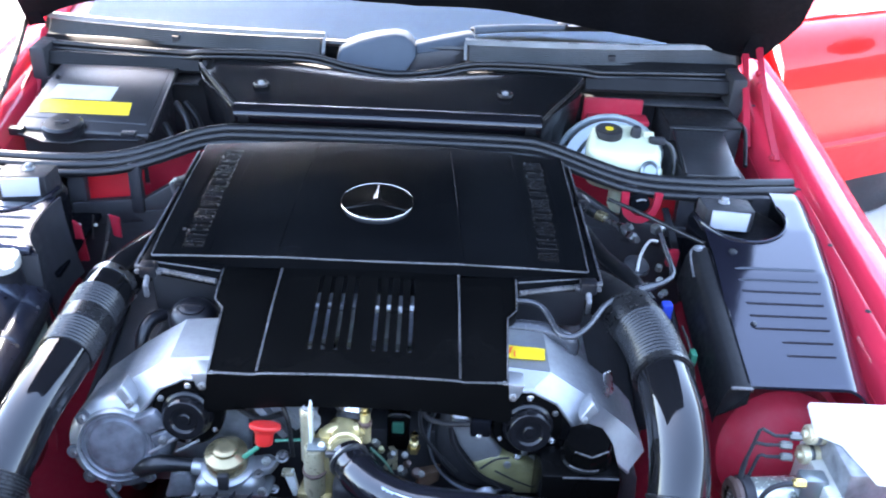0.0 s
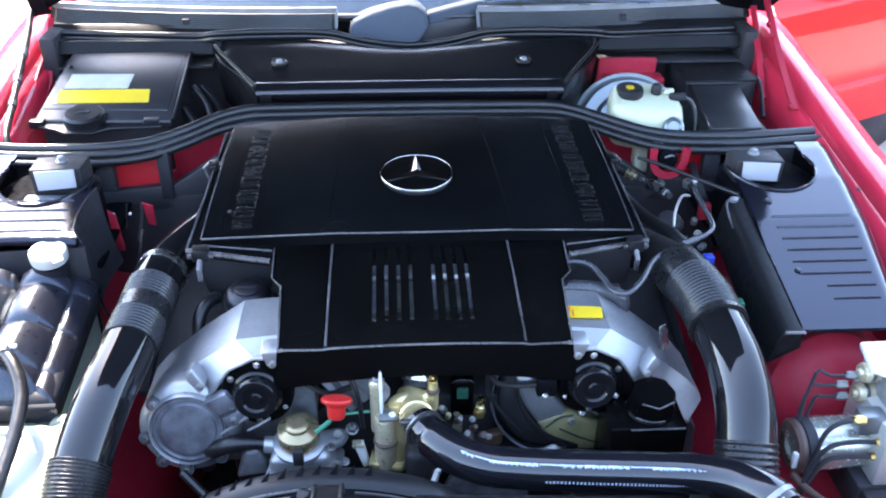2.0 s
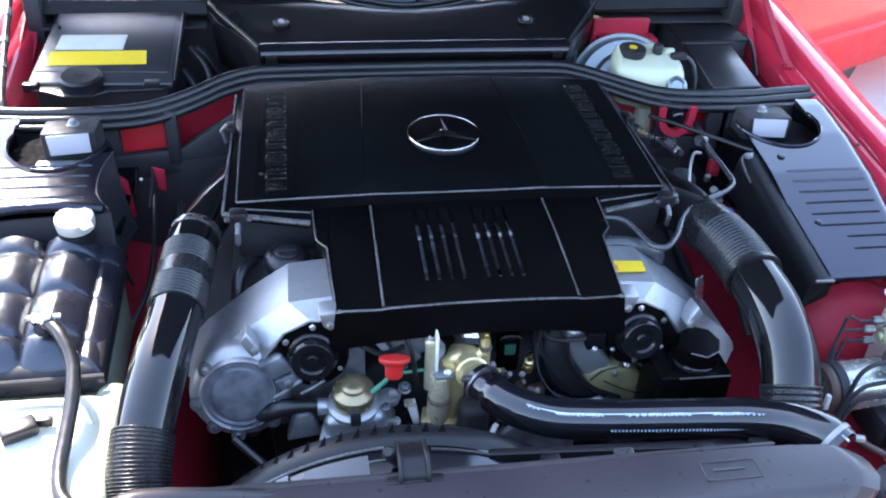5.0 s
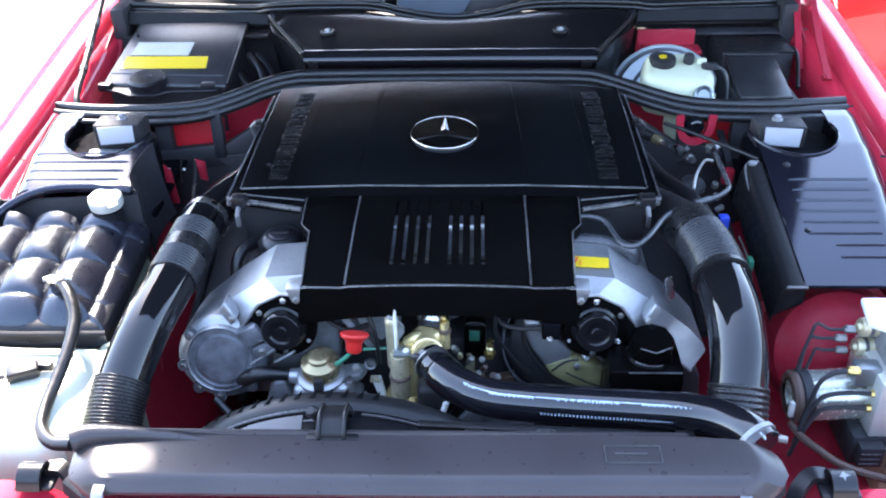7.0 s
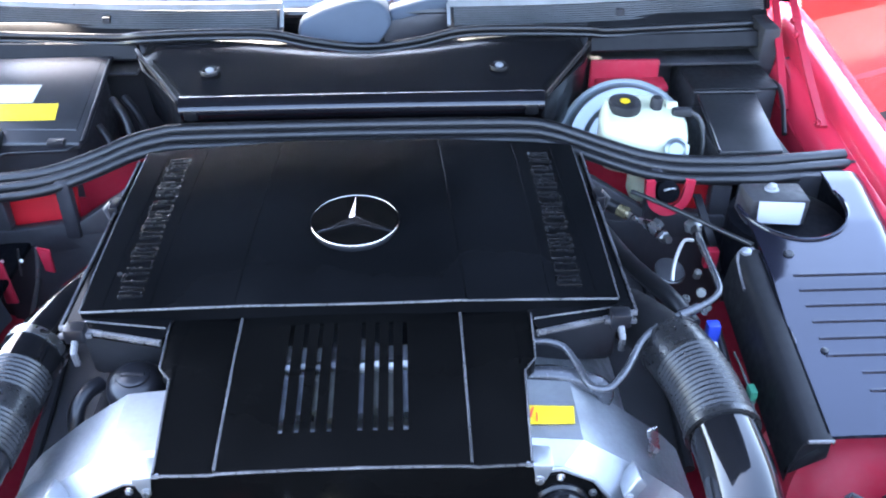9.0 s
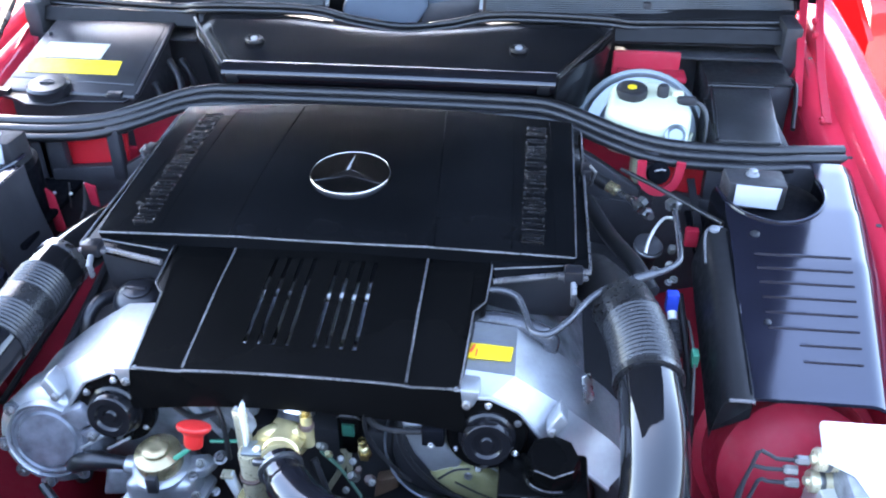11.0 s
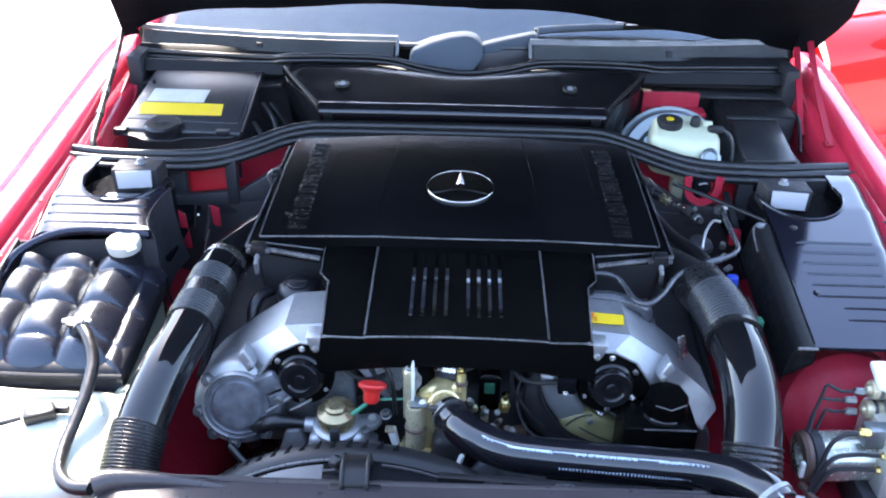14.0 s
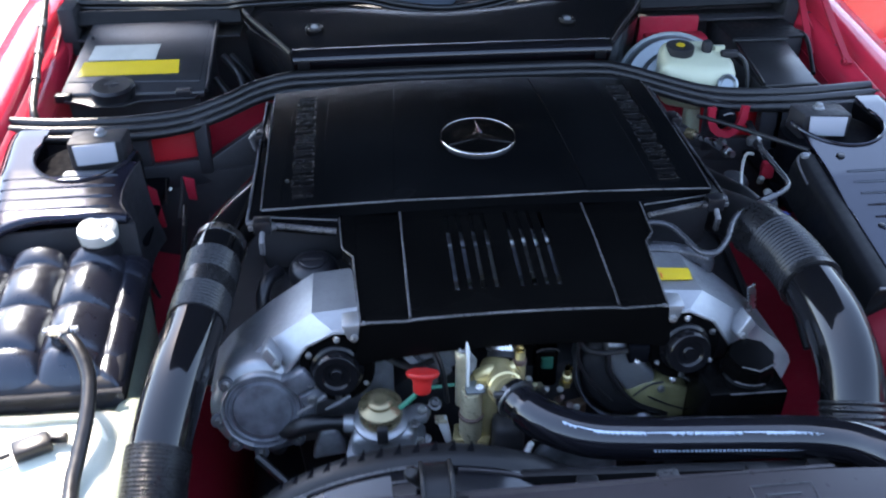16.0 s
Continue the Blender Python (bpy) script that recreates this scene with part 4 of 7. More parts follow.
for s in (-1, 1):
    for c in (0.236, 0.293):
        part("crease", sweep([lid_pt(s * (c - 0.010 * v), v) + Vector((0, 0, 0.0002)) for v in span(0.02, 0.99, 14)], 0.0005, 6), LID, lid)
    part("crease", sweep([lid_pt(s * (0.136 - 0.020 * v), v) + Vector((0, 0, 0.0005)) for v in span(0.0, 0.99, 40)], 0.0009, 6), LID, lid)
part("lid_pip", lathe([(0.003, 0), (0.003, 0.002), (0, 0.002)], lid_pt(-0.285, 0.17), (0, 0, 1), 10), EDGE, lid)
# badge: a chrome ring with three plain tapered bars on a dark disc
E0 = Vector((0.0, 1.278, lid_z(0, 1.278) + 0.0006))
badge = part("badge", lathe([(0, 0.0024), (0.0555, 0.0024), (0.0557, 0.0), (0.0557, -0.004)], E0, (0, -0.05, 1), 48), COVER, fh, "dark badge disc")
part("badge_ring", lathe([(0.0558, -0.002), (0.0558, 0.0030), (0.0561, 0.0034), (0.0571, 0.0033), (0.0577, 0.0026), (0.0580, 0.0012), (0.0580, -0.002)], E0, (0, -0.05, 1), 64), CHROME, badge, "thin chrome ring")
for k in range(3):
    a = math.pi / 2 + k * 2 * math.pi / 3
    d, n = Vector((math.cos(a), math.sin(a), 0.05 * math.sin(a))), Vector((-math.sin(a), math.cos(a), 0.05 * math.cos(a)))
    b = bmesh.new()
    base, tip = E0 + Vector((0, 0, 0.0025)), E0 + d * 0.0550 + Vector((0, 0, 0.0025))
    v = [b.verts.new(q) for q in (base - n * 0.0075 + d * 0.0045, base - d * 0.001, base + n * 0.0075 + d * 0.0045, tip, base + Vector((0, 0, 0.005)), tip + Vector((0, 0, 0.0015)))]
    for f in ((0, 3, 5, 4), (2, 4, 5, 3), (0, 4, 1), (1, 4, 2), (0, 1, 2, 3)):
        b.faces.new([v[i] for i in f])
    bmesh.ops.recalc_face_normals(b, faces=b.faces[:])
    part("badge_bar", b, CHROME, badge, sharp=10)

# engine front cover
ec = thing("engine_front_cover", (0, 1.0, 0.76), "smooth black engine front cover with two groups of slots", "engine cover")


def cover_pt(x, y):
    z = lerp([(0.905, 0.826), (0.93, 0.830), (1.05, 0.842), (1.16, 0.846)], y)
    z += 0.0045 * (1 - (x / 0.13) ** 2) if abs(x) < 0.1285 else -0.0015
    return (x, y - 0.004 * math.cos(x * 7) * (y < 0.93), z)


slots = [-0.0670, -0.0502, -0.0334, -0.0166, 0.0154, 0.0312, 0.0470, 0.0628]
xs = [-0.190, -0.16, -0.1295, -0.1275, -0.1] + sorted([c - 0.0026 for c in slots] + [c + 0.0026 for c in slots]) + [0.1, 0.1275, 0.1295, 0.16, 0.190]
ys = [0.908, 0.913, 0.93, 0.950, 0.953] + span(0.97, 1.095, 5) + [1.109, 1.112, 1.13, 1.16]


def slot_gap(x, y):
    return 0.950 < y < 1.112 and any(abs(x - c) < 0.0024 for c in slots)


plate = part("top_plate", sheet(cover_pt, xs, ys, (0, 0, -0.004), slot_gap), COVER, ec, sharp=9)
for s in (-1, 1):
    part("wing", prism([(s * 0.189, 0.910, 0.8245), (s * 0.196, 1.034, 0.839), (s * 0.209, 1.048, 0.8405), (s * 0.214, 1.16, 0.844), (s * 0.188, 1.16, 0.8445), (s * 0.188, 1.03, 0.838)], (0, 0, -0.02), 0.002), COVER, ec)
    part("notch_wall", prism([(s * 0.190, 0.912, 0.824), (s * 0.197, 1.034, 0.838), (s * 0.197, 1.034, 0.79), (s * 0.198, 0.914, 0.765)], (-s * 0.004, 0, 0), 0.001), COVER, ec)
    # pale rods again stand in for edge highlights on the front cover
    part("step_edge", sweep([(s * 0.1285, 0.910, 0.8275), (s * 0.1285, 1.03, 0.840), (s * 0.1285, 1.13, 0.8455)], 0.0016, 6), EDGE, plate, "pale highlight line on the step edge")
    part("notch_edge", sweep([(s * 0.189, 0.910, 0.826), (s * 0.195, 1.030, 0.8405), (s * 0.200, 1.036, 0.841), (s * 0.209, 1.049, 0.842), (s * 0.214, 1.15, 0.8455)], 0.0012, 6), EDGE, plate)
part("front_edge", sweep([cover_pt(x, 0.908) for x in span(-0.190, 0.190, 40)], 0.0016, 6), EDGE, plate, "pale highlight line on the front edge")
bm = sheet(lambda u, v: (u * (1 + 0.045 * v), 0.906 - 0.004 * math.cos(u * 7) - 0.002 * v, cover_pt(u, 0.908)[2] - 0.002 - v * (cover_pt(u, 0.908)[2] - 0.002 - (0.762 + 0.020 * (1 - abs(u / 0.19) ** 2.2)))), span(-0.190, 0.190, 30), span(0, 1, 4), (0, 0.004, 0))
part("skirt", bm, COVER, ec, "arched front skirt")

# oil filler cap behind the left head cover
oc = thing("oil_filler_cap", (-0.255, 1.06, 0.79), "domed black oil filler cap with raised grip bar", "cap")
part("neck", lathe([(0.028, -0.06), (0.028, 0.002), (0, 0.002)], (-0.250, 1.078, 0.784), (0, -0.1, 1), 24), DARK, oc)
part("cap_disc", lathe([(0.0300, -0.006), (0.0345, -0.003), (0.0350, 0.004), (0.0335, 0.012), (0.0290, 0.019), (0.0200, 0.024), (0, 0.025)], (-0.250, 1.078, 0.784), (0, -0.1, 1), 32), SATIN, oc, sharp=60)
part("cap_step", lathe([(0.0190, 0.020), (0.0185, 0.0268), (0.0165, 0.0280), (0, 0.0280)], (-0.250, 1.078, 0.784), (0, -0.1, 1), 28), SATIN, oc)
part("grip", box((-0.264, 1.0705, 0.808), (-0.236, 1.0785, 0.8145), 0.0025), SATIN, oc)
bk = thing("hose_stub", (-0.305, 1.06, 0.76), "short black hose stub beside the oil cap", "hose")
part("stub", sweep(spline([(-0.300, 1.100, 0.776), (-0.312, 1.082, 0.778), (-0.320, 1.062, 0.768), (-0.322, 1.05, 0.740)], 5), 0.0095, 12), SATIN, bk)

# inlet ducts
def corrugated(r, rings, depth=0.0021):
    return lambda t: r + depth * (0.5 + 0.5 * math.sin(2 * math.pi * rings * t)) - depth


def duct(side, pts, cuts, label):
    """A stepped inlet duct; cuts: (from, to, kind, radius) along the way."""
    th = thing("intake_duct", pts[len(pts) // 2], label, "air duct", "intake ducts")
    line = spline(pts, 24)
    run = [0.0]
    for a, b in zip(line, line[1:]):
        run.append(run[-1] + (b - a).length)

    def at(d):
        d = min(max(d, 0), run[-1])
        for i in range(1, len(run)):
            if run[i] >= d:
                return line[i - 1].lerp(line[i], (d - run[i - 1]) / max(1e-9, run[i] - run[i - 1]))
        return line[-1]
    for name, a, b, r, rings, mat, lab in cuts:
        n = rings * 8 if rings else 14
        seg = [at(d) for d in span(a * run[-1], b * run[-1], n)]
        part(name, sweep(seg, corrugated(r, rings) if rings else r, 28), mat, th, lab, sharp=60)
    return th


LEFT = [(-0.335, 1.30, 0.790), (-0.360, 1.21, 0.800), (-0.382, 1.125, 0.802), (-0.390, 1.04, 0.795), (-0.398, 0.957, 0.785), (-0.410, 0.88, 0.770), (-0.424, 0.800, 0.732), (-0.428, 0.745, 0.692), (-0.428, 0.70, 0.660)]
duct(-1, LEFT, [("rear_pipe", 0.0, 0.27, 0.0335, 0, GLOSS, ""), ("clamp_ring", 0.262, 0.282, 0.0375, 0, STEEL, "thin steel clamp"), ("collar", 0.28, 0.335, 0.0365, 0, GLOSS, ""), ("upper_bellows", 0.335, 0.40, 0.0380, 7, RIBBED, "finely ribbed sleeve"), ("sleeve_band", 0.40, 0.445, 0.0375, 0, RIBBED, ""),
                ("lower_bellows", 0.445, 0.515, 0.0380, 8, RIBBED, "finely ribbed sleeve"), ("gloss_pipe", 0.505, 0.80, 0.0350, 0, GLOSS, "glossy black pipe"), ("front_bellows", 0.795, 1.0, 0.0380, 30, RIBBED, "coarse ribbed front sleeve")], "glossy black intake duct with ribbed sleeves beside the engine")
RIGHT = [(0.345, 1.19, 0.790), (0.368, 1.14, 0.800), (0.386, 1.09, 0.806), (0.399, 1.03, 0.805), (0.404, 0.962, 0.799), (0.405, 0.895, 0.790), (0.403, 0.838, 0.764), (0.396, 0.790, 0.718), (0.392, 0.755, 0.675)]
duct(1, RIGHT, [("rear_pipe", 0.0, 0.20, 0.034, 0, DULL, ""), ("rear_rim", 0.188, 0.200, 0.0412, 0, RIBBED, "rounded rear rim"), ("rear_sleeve", 0.195, 0.27, 0.0402, 0, RIBBED, ""), ("bellows", 0.27, 0.47, 0.0405, 15, RIBBED, "finely ribbed sleeve"), ("end_ring", 0.465, 0.48, 0.042, 0, RIBBED, ""), ("gloss_pipe", 0.47, 0.845, 0.0375, 0, GLOSS, "glossy black pipe"), ("front_bellows", 0.835, 1.0, 0.040, 10, RIBBED, "ribbed front sleeve")], "glossy black intake duct with ribbed sleeve with wide mouth")

# thermostat housing
th_ = thing("thermostat_housing", (-0.03, 0.90, 0.66), "yellow zinc plated thermostat housing with pale blade bracket", "thermostat housing")
part("dome", lathe([(0.024, -0.030), (0.024, -0.002), (0.0225, 0.003), (0.019, 0.007), (0.016, 0.014), (0.009, 0.019), (0, 0.020)], (-0.018, 0.918, 0.730), (0.05, -0.45, 1), 30), ZINC, th_)
part("shoulder", sweep(spline([(-0.046, 0.908, 0.728), (-0.030, 0.906, 0.738), (-0.012, 0.905, 0.735), (0.004, 0.906, 0.744)], 6), lambda t: 0.0095 + 0.002 * math.sin(math.pi * t), 14), ZINC, th_)
part("outlet", sweep(spline([(-0.014, 0.914, 0.730), (-0.016, 0.895, 0.730), (-0.014, 0.870, 0.737), (-0.012, 0.858, 0.742)], 5), lambda t: 0.0215 - 0.001 * t, 22), ZINC, th_)
part("outlet_bead", lathe([(0.0205, -0.004), (0.0228, -0.002), (0.0228, 0.002), (0.0205, 0.004)], (-0.0145, 0.876, 0.7355), (0.05, -1, 0.3), 26, None, False), ZINC, th_)
part("rear_neck", sweep([(-0.010, 0.924, 0.742), (-0.006, 0.942, 0.760)], 0.021, 20), DARK, th_)
part("rear_clamp", lathe([(0.0222, -0.004), (0.0238, -0.003), (0.0238, 0.003), (0.0222, 0.004)], (-0.008, 0.934, 0.752), (0.1, 0.6, 0.8), 28, None, False), STEEL, th_, "thin steel clamp band")
part("rear_hose", sweep(spline([(-0.006, 0.940, 0.758), (0.002, 0.960, 0.766), (0.012, 0.99, 0.766)], 5), 0.0215, 18), RUBBER, th_)
part("post", lathe([(0.0090, -0.085), (0.0090, -0.010), (0.0098, -0.009), (0.0098, -0.003), (0.0075, 0.0), (0.0, 0.0)], (-0.0655, 0.902, 0.777), (0, 0, 1), 20), PALE_CAST, th_, "pale cast post")
part("post", lathe([(0.0082, -0.050), (0.0082, -0.020), (0.0070, -0.016), (0.0070, -0.004), (0.0, -0.003)], (0.0085, 0.912, 0.768), (0, 0, 1), 18), ZINC, th_)
part("post_seal", lathe([(0.0083, -0.006), (0.0093, -0.004), (0.0093, 0.0), (0.0083, 0.002)], (0.0085, 0.912, 0.750), (0, 0, 1), 16), BROWN, th_)
part("post_nut", lathe([(0.0055, 0), (0.0055, 0.007), (0.0040, 0.009), (0.0040, 0.014), (0, 0.015)], (0.0085, 0.912, 0.764), (0, -0.1, 1), 6), BRASS, th_, sharp=20)
part("blade_bracket", prism([(-0.0620, 0.888, 0.789), (-0.0600, 0.888, 0.793), (-0.0580, 0.888, 0.787), (-0.0580, 0.888, 0.730), (-0.0620, 0.888, 0.728)], (0, 0.014, 0), 0.0008), PLATE, th_, "pale blade bracket")
part("blade_web", prism([(-0.0585, 0.899, 0.780), (-0.0480, 0.899, 0.764), (-0.0480, 0.899, 0.752), (-0.0585, 0.899, 0.735)], (0, 0.003, 0), 0.001), ALU_DULL, th_)
part("bracket_foot", prism([(-0.0635, 0.876, 0.7265), (-0.0400, 0.876, 0.7270), (-0.0365, 0.884, 0.7270), (-0.0385, 0.899, 0.7270), (-0.0635, 0.899, 0.7265)], (0, 0, 0.004), 0.0015), BOOSTER, th_, "grey-green bracket foot")
part("front_barrel", lathe([(0.0150, -0.085), (0.0150, -0.040), (0.0140, -0.036), (0.0140, -0.003), (0.0125, 0.0), (0, 0.0)], (-0.0555, 0.886, 0.726), (0, -0.05, 1), 26), PALE_CAST, th_, "pale stained barrel")
part("side_body", sweep(spline([(-0.042, 0.900, 0.732), (-0.036, 0.898, 0.705), (-0.036, 0.898, 0.665), (-0.040, 0.90, 0.635)], 5), lambda t: 0.017 - 0.002 * t, 18), ZINC, th_)
part("body_seal", lathe([(0.0152, 0), (0.0162, 0.001), (0.0162, 0.004), (0.0152, 0.005)], (-0.0555, 0.886, 0.684), (0, -0.05, 1), 24), BROWN, th_, "reddish seal ring")
part("lower_flange", prism([(-0.080, 0.880, 0.650), (-0.034, 0.874, 0.646), (-0.024, 0.888, 0.646), (-0.034, 0.910, 0.650), (-0.075, 0.910, 0.650)], (0, 0, -0.010), 0.003), ZINC, th_)
part("pin_bracket", prism([(-0.0985, 0.894, 0.668), (-0.0855, 0.894, 0.672), (-0.0780, 0.894, 0.632), (-0.0870, 0.894, 0.628)], (0, 0.010, 0), 0.002), PLATE, th_, "pale pressed bracket")
part("bracket_lip", box((-0.1010, 0.892, 0.666), (-0.0850, 0.905, 0.671), 0.0015), PALE_CAST, th_)
for at, mt, r in (((-0.0655, 0.902, 0.776), BOLT, 0.0070), ((-0.045, 0.884, 0.730), STEEL, 0.0055), ((-0.100, 0.903, 0.692), BOLT, 0.0085), ((-0.112, 0.895, 0.640), BOLT, 0.006), ((-0.016, 0.930, 0.762), BOLT, 0.005)):
    bolt(at, (0, -0.45, 0.9), th_, r, mt)
sensor = thing("temperature_sensor", (0.073, 0.923, 0.69), "small brass temperature sensor", "sensor")
part("hexagon", lathe([(0.0085, -0.004), (0.0085, 0.006), (0.0068, 0.008)], (0.0735, 0.922, 0.697), (0, -0.3, 1), 6), BRASS, sensor, sharp=20)
part("collar", lathe([(0.0055, 0.006), (0.0055, 0.013), (0.0064, 0.014), (0.0064, 0.018), (0.0042, 0.020)], (0.0735, 0.922, 0.697), (0, -0.3, 1), 14), ZINC, sensor)
part("stem", lathe([(0.0040, 0.018), (0.0040, 0.027), (0.0052, 0.028), (0.0052, 0.034), (0, 0.035)], (0.0735, 0.922, 0.697), (0, -0.3, 1), 12), BRASS, sensor)
conn = thing("sensor_plug", (0.052, 0.95, 0.70), "black electrical plug with green insert", "plug")
part("shell", box((0.036, 0.941, 0.672), (0.067, 0.968, 0.738), 0.007, None, None, 3), COVER, conn)
# painted highlight along the top of the plug
part("top_rim", sweep(spline([(0.036, 0.943, 0.732), (0.043, 0.940, 0.7395), (0.059, 0.940, 0.7395), (0.067, 0.943, 0.732)], 4), 0.0010, 6), EDGE, conn, "pale highlight line round the plug rim")
part("insert", box((0.0435, 0.9375, 0.708), (0.0585, 0.942, 0.726), 0.001), GREEN_DARK, conn, "green insert")
# small fittings between plug and pulley
for k, (x, z, r, mt) in enumerate(((0.022, 0.712, 0.005, DIRTY_GREY), (0.030, 0.700, 0.0045, YELLOWED), (0.045, 0.692, 0.005, DIRTY_GREY), (0.058, 0.664, 0.007, DIRTY_GREY), (0.079, 0.660, 0.007, BROWN), (0.066, 0.676, 0.005, BROWN))):
    tagged(part("pipe_nut", lathe([(r, -0.012), (r, 0.0), (r * 0.7, 0.002), (r * 0.7, 0.008), (0, 0.009)], (x, 0.915, z), (0.2 * (k % 3 - 1), -0.6, 0.8), 6 if k % 2 else 14), mt, None, "", 20), "small dull metal pipe nut beside the thermostat", "nut", "small fittings")
FLAT = [(-1, -0.3), (1, -0.3), (1, 0.3), (-1, 0.3)]
tagged(part("green_wire", sweep(spline([(0.014, 0.938, 0.680), (0.036, 0.938, 0.653), (0.062, 0.938, 0.601)], 6), 0.0027, 6, shape=FLAT), GREEN_PALE), "flat pale green wire below the plug", "wire")
for line in ([(0.042, 0.941, 0.682), (0.045, 0.941, 0.664), (0.018, 0.941, 0.607)], [(0.048, 0.944, 0.679), (0.048, 0.944, 0.637)]):
    tagged(part("cable_tie", sweep(spline(line, 5), 0.0036, 6, shape=FLAT), PALE_CAST), "pale flat strap between the engine fittings", "strap", "pale straps")
tagged(part("brown_block", prism([(0.082, 0.940, 0.631), (0.112, 0.940, 0.641), (0.110, 0.940, 0.620), (0.077, 0.940, 0.597)], (0, 0.02, 0), 0.003), BROWN_BLOCK), "brown stained block on the timing cover", "block")
tagged(part("grey_pipe", sweep(spline([(0.160, 0.895, 0.641), (0.175, 0.895, 0.651), (0.187, 0.895, 0.635)], 5), 0.0065, 10), ALU_DULL), "short grey bent pipe above the hose", "pipe")
tagged(part("cast_boss", box((-0.030, 0.850, 0.610), (0.010, 0.89, 0.690), 0.012, None, None, 3), DARK), "dull dark cast boss under the hose", "casting")
tagged(part("pale_pin", sweep([(0.012, 0.830, 0.684), (0.006, 0.830, 0.662)], 0.0042, 4), PLATE), "short pale metal pin", "pin")
tagged(part("valve_foot", prism([(-0.262, 0.895, 0.615), (-0.248, 0.895, 0.664), (-0.226, 0.895, 0.666), (-0.212, 0.895, 0.622)], (0, 0.03, -0.006), 0.006, None, 3), ALU_DULL), "small cast aluminium foot", "casting")
for a, b in (((-0.138, 0.930, 0.766), (-0.098, 0.930, 0.710)), ((-0.118, 0.930, 0.770), (-0.080, 0.930, 0.726))):
    tagged(part("inner_rib", sweep([a, b], 0.010, 8, shape=[(-1, -0.5), (1, -0.5), (1, 0.5), (-1, 0.5)]), ALU_DULL), "grey cast rib behind the dipstick", "casting", "cast ribs")

# secondary air valve with gold cap
av = thing("air_valve", (-0.17, 0.89, 0.64), "cast air valve with gold round cap", "valve")
part("body", prism([(-0.212, 0.862, 0.680), (-0.200, 0.918, 0.680), (-0.142, 0.920, 0.680), (-0.122, 0.905, 0.680), (-0.130, 0.864, 0.680)], (0, 0, -0.055), 0.012, None, 3), ALU, av)
part("flange", prism([(-0.218, 0.858, 0.652), (-0.206, 0.922, 0.652), (-0.136, 0.924, 0.652), (-0.112, 0.908, 0.652), (-0.118, 0.858, 0.652)], (0, 0, -0.010), 0.003), ALU, av)
part("gold_cap", lathe([(0.022, -0.004), (0.027, 0.0), (0.028, 0.012), (0.0265, 0.016), (0.0275, 0.018), (0.0275, 0.021), (0.020, 0.024), (0.0165, 0.026), (0.0160, 0.031), (0.013, 0.033), (0.006, 0.0325), (0, 0.032)], (-0.170, 0.890, 0.690), (0, -0.15, 1), 36), CAP_GOLD, av, "stepped gold cap")
part("clip", box((-0.176, 0.853, 0.676), (-0.162, 0.862, 0.700), 0.002), DARK, av)
part("ear", prism([(-0.140, 0.880, 0.686), (-0.112, 0.884, 0.690), (-0.104, 0.902, 0.690), (-0.118, 0.914, 0.688), (-0.145, 0.912, 0.684)], (0, 0, -0.014), 0.004), ALU, av)
part("rim", lathe([(0.033, -0.008), (0.035, -0.004), (0.035, 0.002), (0.030, 0.005), (0.025, 0.005)], (-0.170, 0.890, 0.684), (0, -0.15, 1), 30), ALU, av)
part("neck", sweep([(-0.200, 0.896, 0.674), (-0.218, 0.896, 0.676)], 0.0115, 14), ALU, av)
bolt((-0.128, 0.880, 0.682), (0, -0.2, 1), av, 0.006)
tagged(part("air_hose", sweep(spline([(-0.212, 0.897, 0.676), (-0.240, 0.896, 0.679), (-0.264, 0.895, 0.679), (-0.284, 0.898, 0.668), (-0.300, 0.915, 0.645), (-0.31, 0.94, 0.60)], 6), lambda t: 0.0085 + 0.0035 * min(1, max(0, (t - 0.12) * 6)), 14), RUBBER), "short black rubber air hose", "hose")
ds = thing("transmission_dipstick", (-0.11, 0.88, 0.65), "red dipstick handle on green stem", "dipstick")
hb = lathe([(0.0, -0.034), (0.011, -0.033), (0.0145, -0.029), (0.0150, -0.016), (0.0165, -0.010), (0.0210, -0.006), (0.0255, -0.003), (0.0265, 0.001), (0.025, 0.0035), (0.012, 0.0045), (0, 0.0045)], (0, 0, 0), (0, 0, 1), 28)
bmesh.ops.transform(hb, matrix=Matrix.Translation((-0.1165, 0.884, 0.760)) @ pose(0, 0, 0, -18, 4, 0) @ Matrix.Diagonal((0.78, 0.52, 0.80, 1)), verts=hb.verts)
part("handle", hb, HANDLE, ds, sharp=50)
part("grip_rib", box((-0.125, 0.8745, 0.7475), (-0.108, 0.8790, 0.7515), 0.0015), HANDLE, ds)
part("stem", sweep([(-0.118, 0.888, 0.738), (-0.128, 0.886, 0.722), (-0.148, 0.880, 0.708)], 0.0032, 8), GREEN, ds, "green wire stem")
part("tag_wire", sweep(spline([(-0.108, 0.900, 0.722), (-0.090, 0.904, 0.720), (-0.068, 0.906, 0.720)], 4), 0.0022, 6), GREEN, ds)

# belt side: distributor cap, pump box, cables
dc = thing("distributor_cap", (0.17, 0.95, 0.68), "stained yellow-grey metal distributor casing", "distributor")
DA = (0.08, -1, 0.42)
part("shell", lathe([(0, 0.006), (0.030, 0.008), (0.050, 0.006), (0.066, 0.000), (0.070, -0.006), (0.072, -0.05)], (0.172, 0.952, 0.692), DA, 44), DARK, dc, "dark dusty shell")
part("rim", lathe([(0.0770, -0.004), (0.0795, -0.002), (0.0805, -0.008), (0.0790, -0.03)], (0.172, 0.952, 0.692), DA, 48, None, False), CASE, dc, "worn outer rim")
